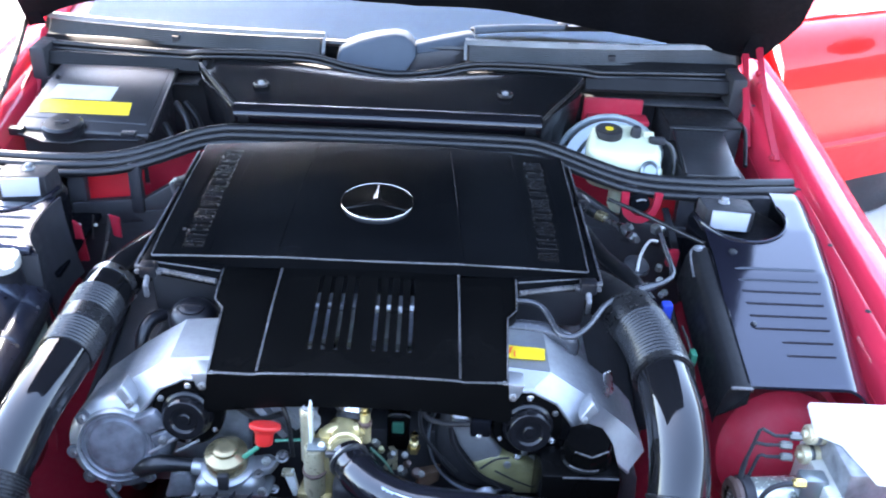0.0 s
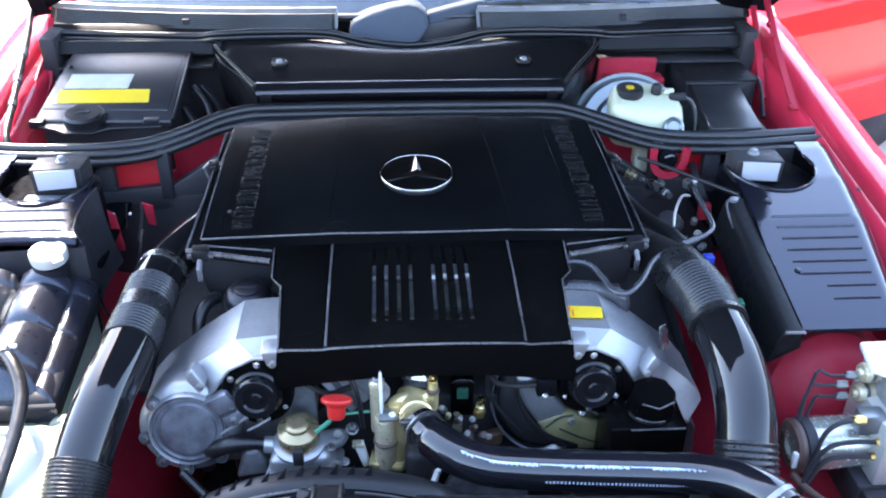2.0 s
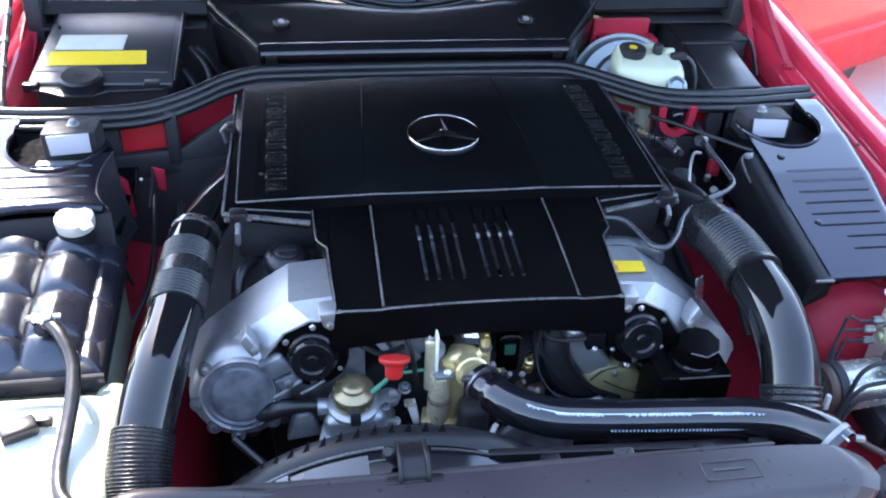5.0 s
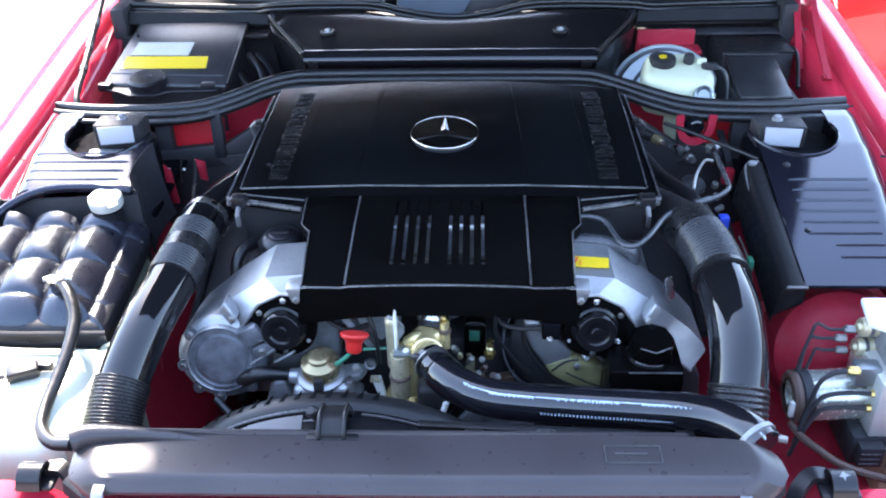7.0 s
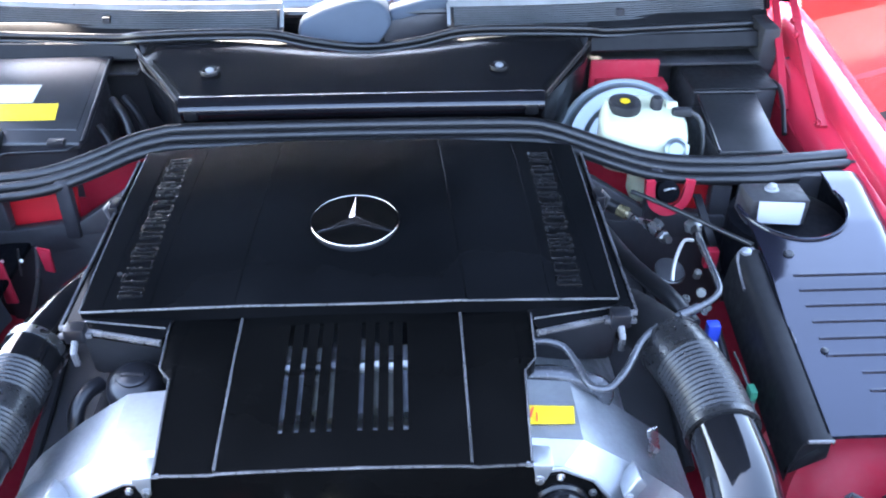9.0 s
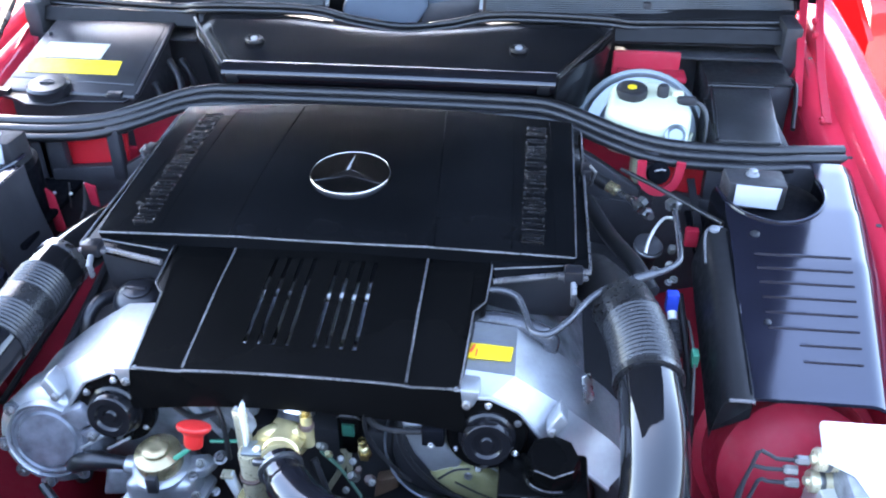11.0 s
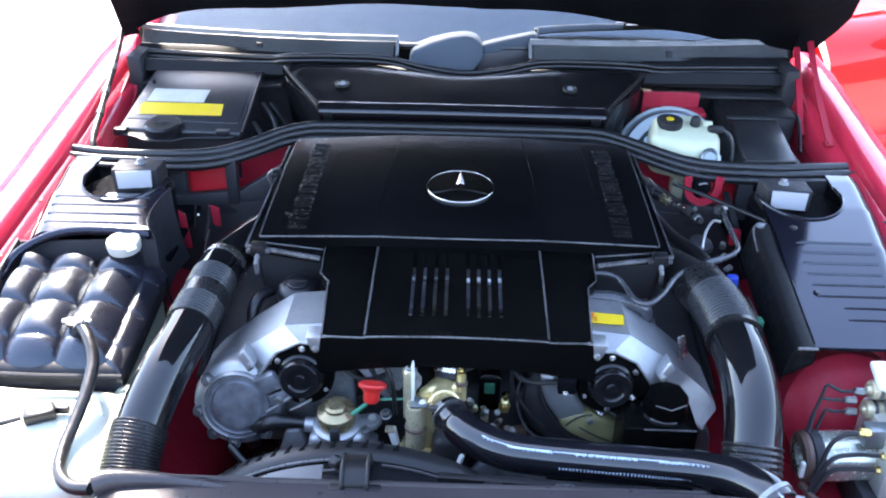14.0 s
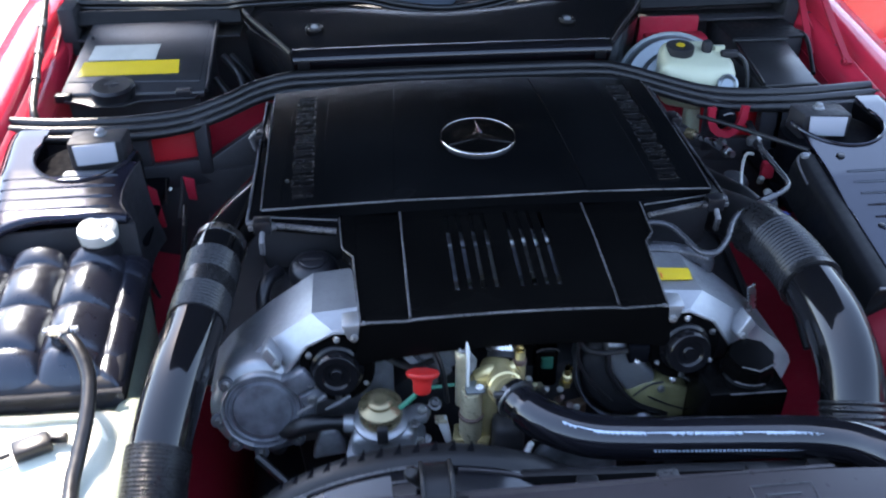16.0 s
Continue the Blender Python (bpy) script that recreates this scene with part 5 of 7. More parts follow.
part("casting", prism([(0.120, 0.915, 0.763), (0.143, 0.915, 0.761), (0.167, 0.915, 0.734), (0.193, 0.915, 0.703), (0.187, 0.915, 0.684), (0.165, 0.915, 0.672), (0.151, 0.915, 0.683), (0.134, 0.915, 0.710), (0.124, 0.915, 0.738)], (0, 0.03, 0.0), 0.006, None, 3), ALU, dc, "pale grey cast face", sharp=50)
part("stained_band", prism([(0.151, 0.913, 0.682), (0.178, 0.913, 0.695), (0.201, 0.913, 0.694), (0.240, 0.913, 0.678), (0.243, 0.913, 0.628), (0.215, 0.913, 0.628), (0.187, 0.913, 0.644), (0.162, 0.913, 0.665)], (0, 0.03, 0.0), 0.006, None, 3), YELLOWED, dc, "olive stained lower half", sharp=50)
part("seam", sweep(spline([(0.164, 0.912, 0.674), (0.183, 0.912, 0.691), (0.202, 0.912, 0.695)], 4), 0.0014, 6), DARK, dc)
part("crack_line", sweep([(0.184, 0.911, 0.672), (0.211, 0.911, 0.656), (0.238, 0.911, 0.644)], 0.0011, 6), DARK, dc)
part("plug_block", box((0.146, 0.898, 0.741), (0.172, 0.915, 0.767), 0.003), NEAR_BLACK, dc, "black plug block")
part("clip_line", sweep([(0.219, 0.911, 0.708), (0.241, 0.911, 0.692)], 0.0013, 6), ALU_DULL, dc)
for at in ((0.157, 0.900, 0.744), (0.212, 0.908, 0.703)):
    bolt(at, (0, -1, 0.4), dc, 0.0050, STEEL)
bolt((0.200, 0.912, 0.683), (0, -1, 0.4), dc, 0.0048)
ps = thing("fluid_reservoir", (0.29, 0.86, 0.62), "black square fluid reservoir with hexagonal cap", "reservoir")
part("reservoir_body", box((0.236, 0.845, 0.60), (0.338, 0.918, 0.7285), 0.005), COVER, ps)
part("seam", box((0.262, 0.8438, 0.7262), (0.334, 0.8458, 0.7285), 0.0007), EDGE, ps)
part("hex_cap", lathe([(0.0315, 0.0), (0.0315, 0.024), (0.0295, 0.030), (0.0285, 0.033), (0.0, 0.034)], (0.296, 0.884, 0.7285), (0, -0.15, 1), 8), COVER, ps, sharp=20)
part("cap_base", lathe([(0.033, -0.004), (0.0335, 0.004), (0.031, 0.007)], (0.296, 0.884, 0.7285), (0, -0.15, 1), 28), COVER, ps)
for a, b in (((0.276, 0.8570, 0.7600), (0.297, 0.8508, 0.7570)), ((0.297, 0.8508, 0.7570), (0.318, 0.8590, 0.7605))):
    part("cap_mark", sweep([a, b], 0.0010, 6), EDGE, ps)
part("cap_mark", sweep([(0.296 + 0.0335 * math.sin(a), 0.884 - 0.0335 * math.cos(a), 0.7345) for a in span(-0.8, 0.35, 10)], 0.0010, 6), EDGE, ps)
part("lower_body", box((0.20, 0.86, 0.50), (0.35, 0.93, 0.62), 0.01), DARK, ps)
pul = thing("belt_pulley", (0.05, 0.86, 0.55), "dark grooved belt pulleys and belt at the engine front", "pulley")
part("wheel", lathe([(0.0, 0.0), (0.055, 0.0), (0.060, 0.004), (0.060, 0.026), (0.055, 0.03), (0.0, 0.03)], (0.08, 0.90, 0.585), (0, -1, 0.05), 32), ALU_DULL, pul)
part("wheel", lathe([(0.0, 0.0), (0.045, 0.0), (0.050, 0.004), (0.050, 0.026), (0.045, 0.03), (0.0, 0.03)], (-0.13, 0.90, 0.56), (0, -1, 0.05), 32), DARK, pul)
part("belt", sweep([(0.08 + 0.062 * math.cos(a), 0.885, 0.585 + 0.062 * math.sin(a)) for a in span(0, 2 * math.pi, 32)], 0.010, 6, shape=[(-1, -0.25), (1, -0.25), (1, 0.25), (-1, 0.25)], caps=False), RUBBER, pul)
cable_runs = [
    ([(0.080, 0.903, 0.783), (0.081, 0.903, 0.754), (0.089, 0.903, 0.732), (0.107, 0.903, 0.704), (0.131, 0.903, 0.676)], 0.0026),
    ([(0.119, 0.903, 0.755), (0.124, 0.903, 0.727), (0.142, 0.903, 0.694), (0.169, 0.903, 0.666), (0.209, 0.903, 0.646)], 0.0034),
    ([(0.079, 0.905, 0.785), (0.090, 0.905, 0.765), (0.113, 0.905, 0.757), (0.145, 0.905, 0.758)], 0.0036),
    ([(-0.10, 0.915, 0.775), (-0.09, 0.905, 0.745), (-0.085, 0.895, 0.70)], 0.0032),
    ([(0.015, 0.905, 0.70), (0.030, 0.890, 0.665), (0.045, 0.88, 0.62)], 0.0050),
    ([(-0.16, 0.925, 0.755), (-0.13, 0.915, 0.745), (-0.10, 0.915, 0.755)], 0.0040),
    ([(-0.33, 0.885, 0.640), (-0.29, 0.855, 0.615), (-0.25, 0.815, 0.60), (-0.235, 0.775, 0.615)], 0.0060),
    ([(-0.43, 1.30, 0.70), (-0.45, 1.22, 0.66), (-0.46, 1.12, 0.64), (-0.455, 1.02, 0.64)], 0.0050),
    ([(-0.475, 1.38, 0.73), (-0.47, 1.30, 0.70), (-0.475, 1.22, 0.66), (-0.50, 1.16, 0.62)], 0.0045),
]
for pts, r in cable_runs:
    tagged(part("cable", sweep(spline(pts, 6), r, 8), RUBBER), "thin black insulated cable among the engine parts", "cable", "engine cables")
misc = thing("alternator_bracket", (0.0, 0.92, 0.62), "grey cast bracket with bolts between the heads", "bracket")
part("arm", prism([(-0.12, 0.93, 0.76), (-0.06, 0.93, 0.785), (-0.055, 0.93, 0.74), (-0.11, 0.93, 0.70)], (0, 0.02, 0), 0.005), ALU_DULL, misc)
for at in ((-0.118, 0.885, 0.700), (-0.122, 0.865, 0.665), (-0.245, 0.905, 0.735), (0.30, 0.91, 0.70)):
    bolt(at, (0, -0.8, 0.6), misc, 0.0055, DIRTY_GREY)
for at in ((0.062, 0.905, 0.700), (0.085, 0.90, 0.672), (0.052, 0.90, 0.655)):
    bolt(at, (0, -0.8, 0.6), misc, 0.0042, DIRTY_GREY)

# top radiator hose
rh = thing("radiator_hose", (0.2, 0.76, 0.70), "thick glossy black radiator hose with pale print", "hose")
HLINE = spline([(-0.012, 0.858, 0.742), (0.002, 0.835, 0.740), (0.028, 0.808, 0.736), (0.070, 0.786, 0.734), (0.12, 0.776, 0.735), (0.19, 0.766, 0.738), (0.26, 0.757, 0.741), (0.315, 0.744, 0.748), (0.352, 0.724, 0.757), (0.378, 0.696, 0.763), (0.391, 0.674, 0.760)], 8)
part("tube", sweep(HLINE, lambda t: 0.0255 if t > 0.06 else 0.0225, 22), HOSE, rh)
part("clamp", sweep([HLINE[3], HLINE[4]], 0.0262, 22), BOLT, rh, "dull steel hose clamp")
part("clamp_screw", box((-0.036, 0.838, 0.752), (-0.020, 0.846, 0.760), 0.003), BOLT, rh)
part("clamp", sweep([HLINE[-6], HLINE[-4]], 0.0268, 22), ALU_DULL, rh, "dull steel hose clamp")
part("clamp_screw", sweep([(0.410, 0.680, 0.768), (0.419, 0.676, 0.769)], 0.0048, 8), BOLT, rh)
eye_side = Vector((0, -0.52, 0.85))
bars, dashes = bmesh.new(), bmesh.new()
for i in range(18, 78):
    p, q = HLINE[i], HLINE[i + 1] if i + 1 < len(HLINE) else HLINE[i]
    if (i - 26) % 12 in (7, 8, 9) or i % 3 == 0:
        sweep([p + eye_side * 0.0257, q + eye_side * 0.0257], 0.0010, 4, bars)
    if (i - 26) % 12 not in (7, 8, 9):
        for t in (0.1, 0.4, 0.7):
            c = p.lerp(q, t) + eye_side * 0.0255 + Vector((0, 0.0012 * math.sin(i * 7 + t * 9), 0))
            box((c.x - 0.0011, c.y - 0.0026, c.z - 0.0010), (c.x + 0.0009, c.y + 0.0026, c.z + 0.0006), 0, None, dashes)
tagged(part("print_line", bars, INK_AND_GLINT, rh, "pale printed stripe"), kind="stuff")
tagged(part("worn_print", dashes, INK_AND_GLINT, rh, "pale worn print"), kind="stuff")
# pale ticks paint the jagged border of the hose's highlight
low_side = Vector((0, -0.98, 0.18))
teeth = bmesh.new()
for i in range(34, 74):
    for t in (0.0, 0.5):
        c = HLINE[i].lerp(HLINE[min(i + 1, len(HLINE) - 1)], t) + low_side * 0.0256
        box((c.x - 0.0009, c.y - 0.0006, c.z - 0.001), (c.x + 0.0007, c.y + 0.0006, c.z + 0.0018), 0, None, teeth)
tagged(part("highlight_ticks", teeth, INK_AND_GLINT, rh, "row of small pale ticks for the highlight's jagged edge"), kind="stuff")

# fan shroud
fs = thing("fan_shroud", (-0.1, 0.74, 0.5), "black plastic fan shroud with ribbed arc", "fan shroud")
C, RR = Vector((-0.125, 0, 0.445)), 0.300


def arc(a, r, y):
    return (C.x + r * math.sin(a), y, C.z + r * math.cos(a))


part("outer_ring", sheet(lambda a, v: arc(a, RR - 0.006 * abs(2 * v - 1) ** 3, 0.754 + 0.034 * v), span(-0.72, 0.85, 44), span(0, 1, 6), (0, 0, -0.012)), SHROUD_DARK, fs)
part("inner_face", sheet(lambda a, v: arc(a, RR - 0.006 - 0.014 * v, 0.754 - 0.066 * v), span(-0.72, 0.85, 44), span(0, 1, 5), (0, 0.004, 0)), INTAKE_LIP, fs)
for k in range(13):
    a = -0.66 + 0.068 * k
    part("rim_notch", prism([arc(a, RR - 0.003, 0.770), arc(a + 0.030, RR - 0.003, 0.770), arc(a + 0.030, RR - 0.003, 0.787)], (0, 0, 0.0034), 0), NEAR_BLACK, fs)
for r, y, w in ((RR - 0.004, 0.752, 0.0020), (RR - 0.0085, 0.738, 0.0014)):
    part("rim_line", sweep([arc(a, r, y) for a in span(-0.60, 0.0, 24)], w, 8), EDGE, fs)
part("rim_line", sweep([arc(a, RR - 0.006, 0.748) for a in span(0.12, 0.7, 20)], 0.002, 8), SHROUD, fs)
# lighter patch and band put the inner face's reflected light into colour
part("pale_reflection", sheet(lambda a, v: arc(a - 0.012 * v, RR - 0.0035 - 0.014 * v, 0.749 - 0.050 * v), span(-0.505, -0.452, 4), span(0, 1, 4), (0, 0, -0.002)), RIM, fs, "pale patch for the reflection on the inner face")
part("reflection_band", sheet(lambda a, v: arc(a, RR - 0.0045 - 0.014 * v, 0.745 - 0.048 * v), span(-0.385, -0.13, 16), span(0, 1, 4), (0, 0, -0.002)), SHROUD_PALE, fs, "lighter inner band for the reflected light")
la = part("latch", sweep(spline([(-0.117, 0.687, 0.748), (-0.117, 0.687, 0.763), (-0.117, 0.704, 0.772), (-0.117, 0.728, 0.766), (-0.117, 0.748, 0.742)], 4), 0.0165, 8, shape=[(-1, -0.22), (1, -0.22), (1, 0.22), (-1, 0.22)]), SHROUD_DARK, fs)
for s in (-1, 1):
    part("latch_rim", sweep(spline([(-0.117 + s * 0.0150, 0.684, 0.748), (-0.117 + s * 0.0150, 0.683, 0.766), (-0.117 + s * 0.0150, 0.703, 0.777), (-0.117 + s * 0.0150, 0.730, 0.770)], 4), 0.0028, 8), SHROUD_DARK, la)
part("latch_knob", lathe([(0.007, -0.03), (0.008, 0.006), (0.005, 0.010), (0, 0.010)], (-0.141, 0.714, 0.770), (-0.3, -0.4, 0.8), 14), SHROUD_DARK, la)
part("latch_foot", box((-0.147, 0.680, 0.754), (-0.085, 0.692, 0.760), 0.002), SHROUD_DARK, la)
part("right_bar", prism([(-0.02, 0.745, 0.722), (0.30, 0.735, 0.712), (0.40, 0.715, 0.715), (0.40, 0.715, 0.66), (-0.02, 0.745, 0.66)], (0, 0.012, 0), 0.003), SHROUD_DARK, fs)
for x in (0.05, 0.14, 0.24, 0.31):
    part("bar_clip", box((x - 0.012, 0.722, 0.712), (x + 0.012, 0.740, 0.724), 0.003), SHROUD_DARK if x != 0.14 else EDGE, fs)
part("back_plate", box((-0.40, 0.706, 0.36), (0.40, 0.716, 0.70), 0.004), DARK, fs)
nudge(fs, 0, -0.021, 0.020)

# radiator and its top cover
rd = thing("radiator_cover", (0, 0.65, 0.69), "long dark grey plastic radiator top cover", "radiator cover")


def slam(u, v):
    """u: -1 to 1 across, v: 0 at the rear edge, 1 at the front lip, beyond that down the face."""
    half = lerp([(0, 0.416), (0.6, 0.410), (0.78, 0.404), (0.92, 0.390), (1.0, 0.378)] if u < 0 else [(0, 0.396), (0.1, 0.402), (0.3, 0.406), (0.6, 0.408), (0.85, 0.398), (1.0, 0.382)], min(v, 1))
    x = u * half - 0.006
    if v <= 1:
        y = 0.690 - 0.080 * v - 0.014 * (abs(u) ** 6) * (1 - v)
        z = 0.757 - 0.004 * v + 0.003 * math.sin(math.pi * v) - 0.010 * max(0, v - 0.85) / 0.15
        z += 0.006 * max(0, u) - 0.010 * max(0, abs(u) - 0.94) / 0.06
    else:
        y, z = 0.610 + 0.004 * (v - 1), 0.743 - 0.030 * (v - 1)
    return (x, y, z)


part("top_panel", sheet(slam, span(-1, -0.9, 6)[:-1] + span(-0.9, 0.9, 40) + span(0.9, 1, 6)[1:], [0, 0.05, 0.15, 0.3, 0.45, 0.6, 0.75, 0.85, 0.92, 0.96, 0.98, 1.0], (0, 0, -0.004)), SHROUD, rd)
part("front_face", sheet(lambda u, v: Vector(slam(u, 1 + v)) + Vector((0, 0.0015 + 0.004 * v, -0.001)), span(-1, 1, 40), [0, 0.1, 0.3, 0.6, 1.0], (0, 0.004, 0)), INTAKE_LIP, rd, "glossy dark front face")
part("front_fascia", sweep([(-0.43, 0.654, 0.711), (-0.40, 0.636, 0.702), (-0.36, 0.628, 0.700), (-0.18, 0.626, 0.700), (0, 0.626, 0.700), (0.18, 0.626, 0.705), (0.34, 0.628, 0.709), (0.375, 0.636, 0.712), (0.402, 0.654, 0.721)], 0.012, 8, shape=[(-0.8, -1), (0.8, -1), (0.8, 0.9), (0.3, 1.2), (-0.8, 1.2)]), DARK, rd, "dark lower fascia")
part("left_bulge", sweep(spline([(-0.424, 0.676, 0.758), (-0.40, 0.684, 0.760), (-0.33, 0.686, 0.758), (-0.24, 0.680, 0.752)], 5), lambda t: 0.015 - 0.013 * t, 14), SHROUD, rd)
part("rear_lip", sweep([(-0.35, 0.694, 0.757), (-0.1, 0.6935, 0.757), (0.15, 0.6935, 0.757), (0.30, 0.693, 0.757)], 0.0035, 6), SHROUD, rd)
pl = part("moulded_label", box((0.200, 0.6440, 0.7609), (0.264, 0.6448, 0.7631), 0), SHROUD_PALE, rd, "faint moulded label frame")
for lo, hi in (((0.200, 0.6700, 0.7614), (0.264, 0.6708, 0.7636)), ((0.200, 0.6440, 0.7609), (0.2007, 0.6708, 0.7634)), ((0.2633, 0.6440, 0.7609), (0.264, 0.6708, 0.7634)), ((0.212, 0.6570, 0.7612), (0.248, 0.6590, 0.7636))):
    part("label_line", box(lo, hi, 0), SHROUD_PALE, pl)
for x, y in ((-0.372, 0.606), (0.350, 0.606)):
    b = thing("cover_bracket", (x, y, 0.70), "bare metal strap holding the radiator cover", "bracket", "radiator straps")
    part("strap", sweep(spline([(x, y + 0.010, 0.748), (x, y - 0.003, 0.742), (x + 0.004, y - 0.006, 0.722), (x + 0.004, y - 0.004, 0.706)], 4), 0.0065, 8, shape=[(-1, -0.25), (1, -0.25), (1, 0.25), (-1, 0.25)]), ALU_DULL, b)
    part("strap_ear", box((x + 0.006, y - 0.012, 0.731), (x + 0.016, y - 0.004, 0.738), 0.002), ALU_DULL, b)
    part("strap_hole", lathe([(0.003, 0), (0.003, 0.001), (0, 0.001)], (x + 0.003, y - 0.0085, 0.722), (0, -1, 0.2), 10), DARK, b)
    nudge(b, 0, -0.021, 0.021)
for s in (-1, 1):
    b = thing("bonnet_stop", (s * 0.468, 0.645, 0.72), "black rubber bonnet stop on a curved bracket", "rubber stop", "bonnet stops")
    part("foot", box((s * 0.472 - 0.022, 0.622, 0.727), (s * 0.472 + 0.024, 0.654, 0.733), 0.003), SATIN, b)
    part("pad", sweep(spline([(s * 0.474, 0.620, 0.731), (s * 0.474, 0.625, 0.744), (s * 0.474, 0.637, 0.751), (s * 0.474, 0.650, 0.746), (s * 0.474, 0.656, 0.733)], 5), 0.014, 8, shape=[(-1, -0.18), (1, -0.18), (1.05, 0), (1, 0.18), (-1, 0.18), (-1.05, 0)]), SATIN, b)
    if s > 0:
        part("worn_patch", prism([(0.468, 0.634, 0.7525), (0.472, 0.6335, 0.7525), (0.474, 0.629, 0.7515), (0.476, 0.634, 0.7525), (0.482, 0.636, 0.7530), (0.477, 0.638, 0.7530), (0.475, 0.643, 0.7525), (0.472, 0.6385, 0.7530)], (0, 0, 0.0010), 0), RIM, b, "white worn patch")
    part("strip", sweep(spline([(s * 0.462, 0.650, 0.738), (s * 0.444, 0.650, 0.738), (s * 0.430, 0.640, 0.728), (s * 0.418, 0.624, 0.715), (s * 0.402, 0.612, 0.707), (s * 0.38, 0.608, 0.704)], 5), 0.009, 8, shape=[(-1, -0.5), (1, -0.5), (1.1, 0), (1, 0.5), (-1, 0.5), (-1.1, 0)]), SATIN, b)
part("radiator_core", box((-0.38, 0.640, 0.34), (0.38, 0.690, 0.735), 0.004), DARK, rd, "radiator core below the cover")
nudge(rd, 0, -0.021, 0.021)

# made-up dark plates that dim the red gaps either side of the engine
for s in (-1, 1):
    hs = thing("gap_darkener", (s * 0.41, 1.2, 0.5), "dull black plate added to darken the gap beside the engine", "heat shield", "heat shields")
    part("plate", prism([(s * 0.345, 1.09, 0.62), (s * 0.430, 1.09, 0.60), (s * 0.445, 1.46, 0.66), (s * 0.345, 1.46, 0.68)], (0, 0, -0.02), 0.006), DARK, hs)
    part("flange", sweep([(s * 0.430, 1.09, 0.605), (s * 0.445, 1.46, 0.665)], 0.008, 8), DARK, hs)


# ---- left side of the bay ----
ct = thing("coolant_tank", (-0.60, 1.04, 0.62), "black lumpy coolant expansion tank with steel cap", "coolant tank")


def tank_top(u, v):
    x, y = -0.486 - 0.235 * u, 0.915 + 0.245 * v
    a, b = (u * 3.1 + 0.628) % 1, (v * 3.26 + 0.337) % 1
    col = math.sqrt(max(0, 1 - 0.97 * (2 * a - 1) ** 2))
    row = 0.52 + 0.48 * math.sqrt(max(0, 1 - 0.97 * (2 * b ** 0.85 - 1) ** 2)) if v < 0.91 else 0.5
    bump = col * row
    edge = max(0, min(1, (u + 0.02) / 0.30, (1 - u) / 0.06, v / 0.22, (1 - v) / 0.06))
    z = 0.750 + 0.038 * v + 0.029 * bump * (0.35 + 0.65 * edge) - 0.045 * (1 - math.sqrt(1 - (1 - edge) ** 2))
    return (x, y, z)


part("lumpy_top", sheet(tank_top, span(0, 1, 90), span(0, 1, 110), None), TANK_BLACK, ct, "glossy quilted top half", sharp=80)
part("lower_half", prism([(-0.486, 0.916, 0.745), (-0.486, 1.158, 0.775), (-0.722, 1.158, 0.775), (-0.722, 0.916, 0.745)], (0, 0.0, -0.045), 0.016, None, 4), DARK, ct)
part("green_base", prism([(-0.492, 0.922, 0.705), (-0.492, 1.15, 0.735), (-0.72, 1.15, 0.735), (-0.72, 0.922, 0.705)], (0, 0.0, -0.11), 0.014), TANK_GREEN, ct, "greenish translucent lower half")
part("seam", sweep([(-0.484, 0.914, 0.738), (-0.60, 0.911, 0.738), (-0.725, 0.914, 0.738)], 0.004, 8), DARK, ct)
part("neck", lathe([(0.027, -0.05), (0.026, 0.0), (0.024, 0.008), (0, 0.008)], (-0.547, 1.148, 0.806), (0, -0.12, 1), 24), SATIN, ct)
cap_bm = lathe([(0.0265, -0.016), (0.0275, -0.004), (0.0262, 0.001), (0.0215, 0.003), (0.0190, 0.0015), (0.0165, 0.0015), (0.0135, 0.004), (0.005, 0.0048), (0.004, 0.003), (0, 0.003)], (-0.547, 1.150, 0.833), (0, -0.12, 1), 36)
cap = part("cap", cap_bm, CAP_STEEL, ct, "bright pressed steel cap with ears")
for s in (-1, 1):
    part("cap_ear", prism([(-0.547 + s * 0.012, 1.150 - s * 0.026, 0.832 + s * 0.003), (-0.547 + s * 0.020, 1.150 - s * 0.036, 0.830 + s * 0.004), (-0.547 + s * 0.032, 1.150 - s * 0.026, 0.831 + s * 0.003), (-0.547 + s * 0.024, 1.150 - s * 0.012, 0.833 + s * 0.002)], (0, 0, -0.006), 0.002), CAP_STEEL, cap)
    part("cap_hole", lathe([(0.0022, 0), (0.0022, 0.0006), (0, 0.0006)], (-0.547 + s * 0.0075, 1.148 - s * 0.002, 0.8372), (0, -0.12, 1), 10), DARK, cap)
part("outlet", lathe([(0.011, 0), (0.011, 0.02), (0, 0.02)], (-0.560, 0.962, 0.782), (0.3, -0.5, 0.7), 16), SATIN, ct)

oh = thing("overflow_hose", (-0.51, 0.80, 0.72), "black rubber overflow hose with steel clamp", "hose")
HOSE_L = spline([(-0.566, 0.968, 0.792), (-0.552, 0.955, 0.800), (-0.530, 0.930, 0.797), (-0.512, 0.895, 0.782), (-0.506, 0.850, 0.766), (-0.507, 0.800, 0.750), (-0.508, 0.760, 0.740), (-0.500, 0.722, 0.735), (-0.475, 0.694, 0.737), (-0.445, 0.686, 0.742)], 6)
part("tube", sweep(HOSE_L, 0.0088, 14), RUBBER, oh)
part("clamp", sweep([HOSE_L[5], HOSE_L[8]], 0.0102, 14), STEEL, oh)
part("clamp_ear", box((-0.566, 0.945, 0.803), (-0.540, 0.953, 0.814), 0.002), STEEL, oh)
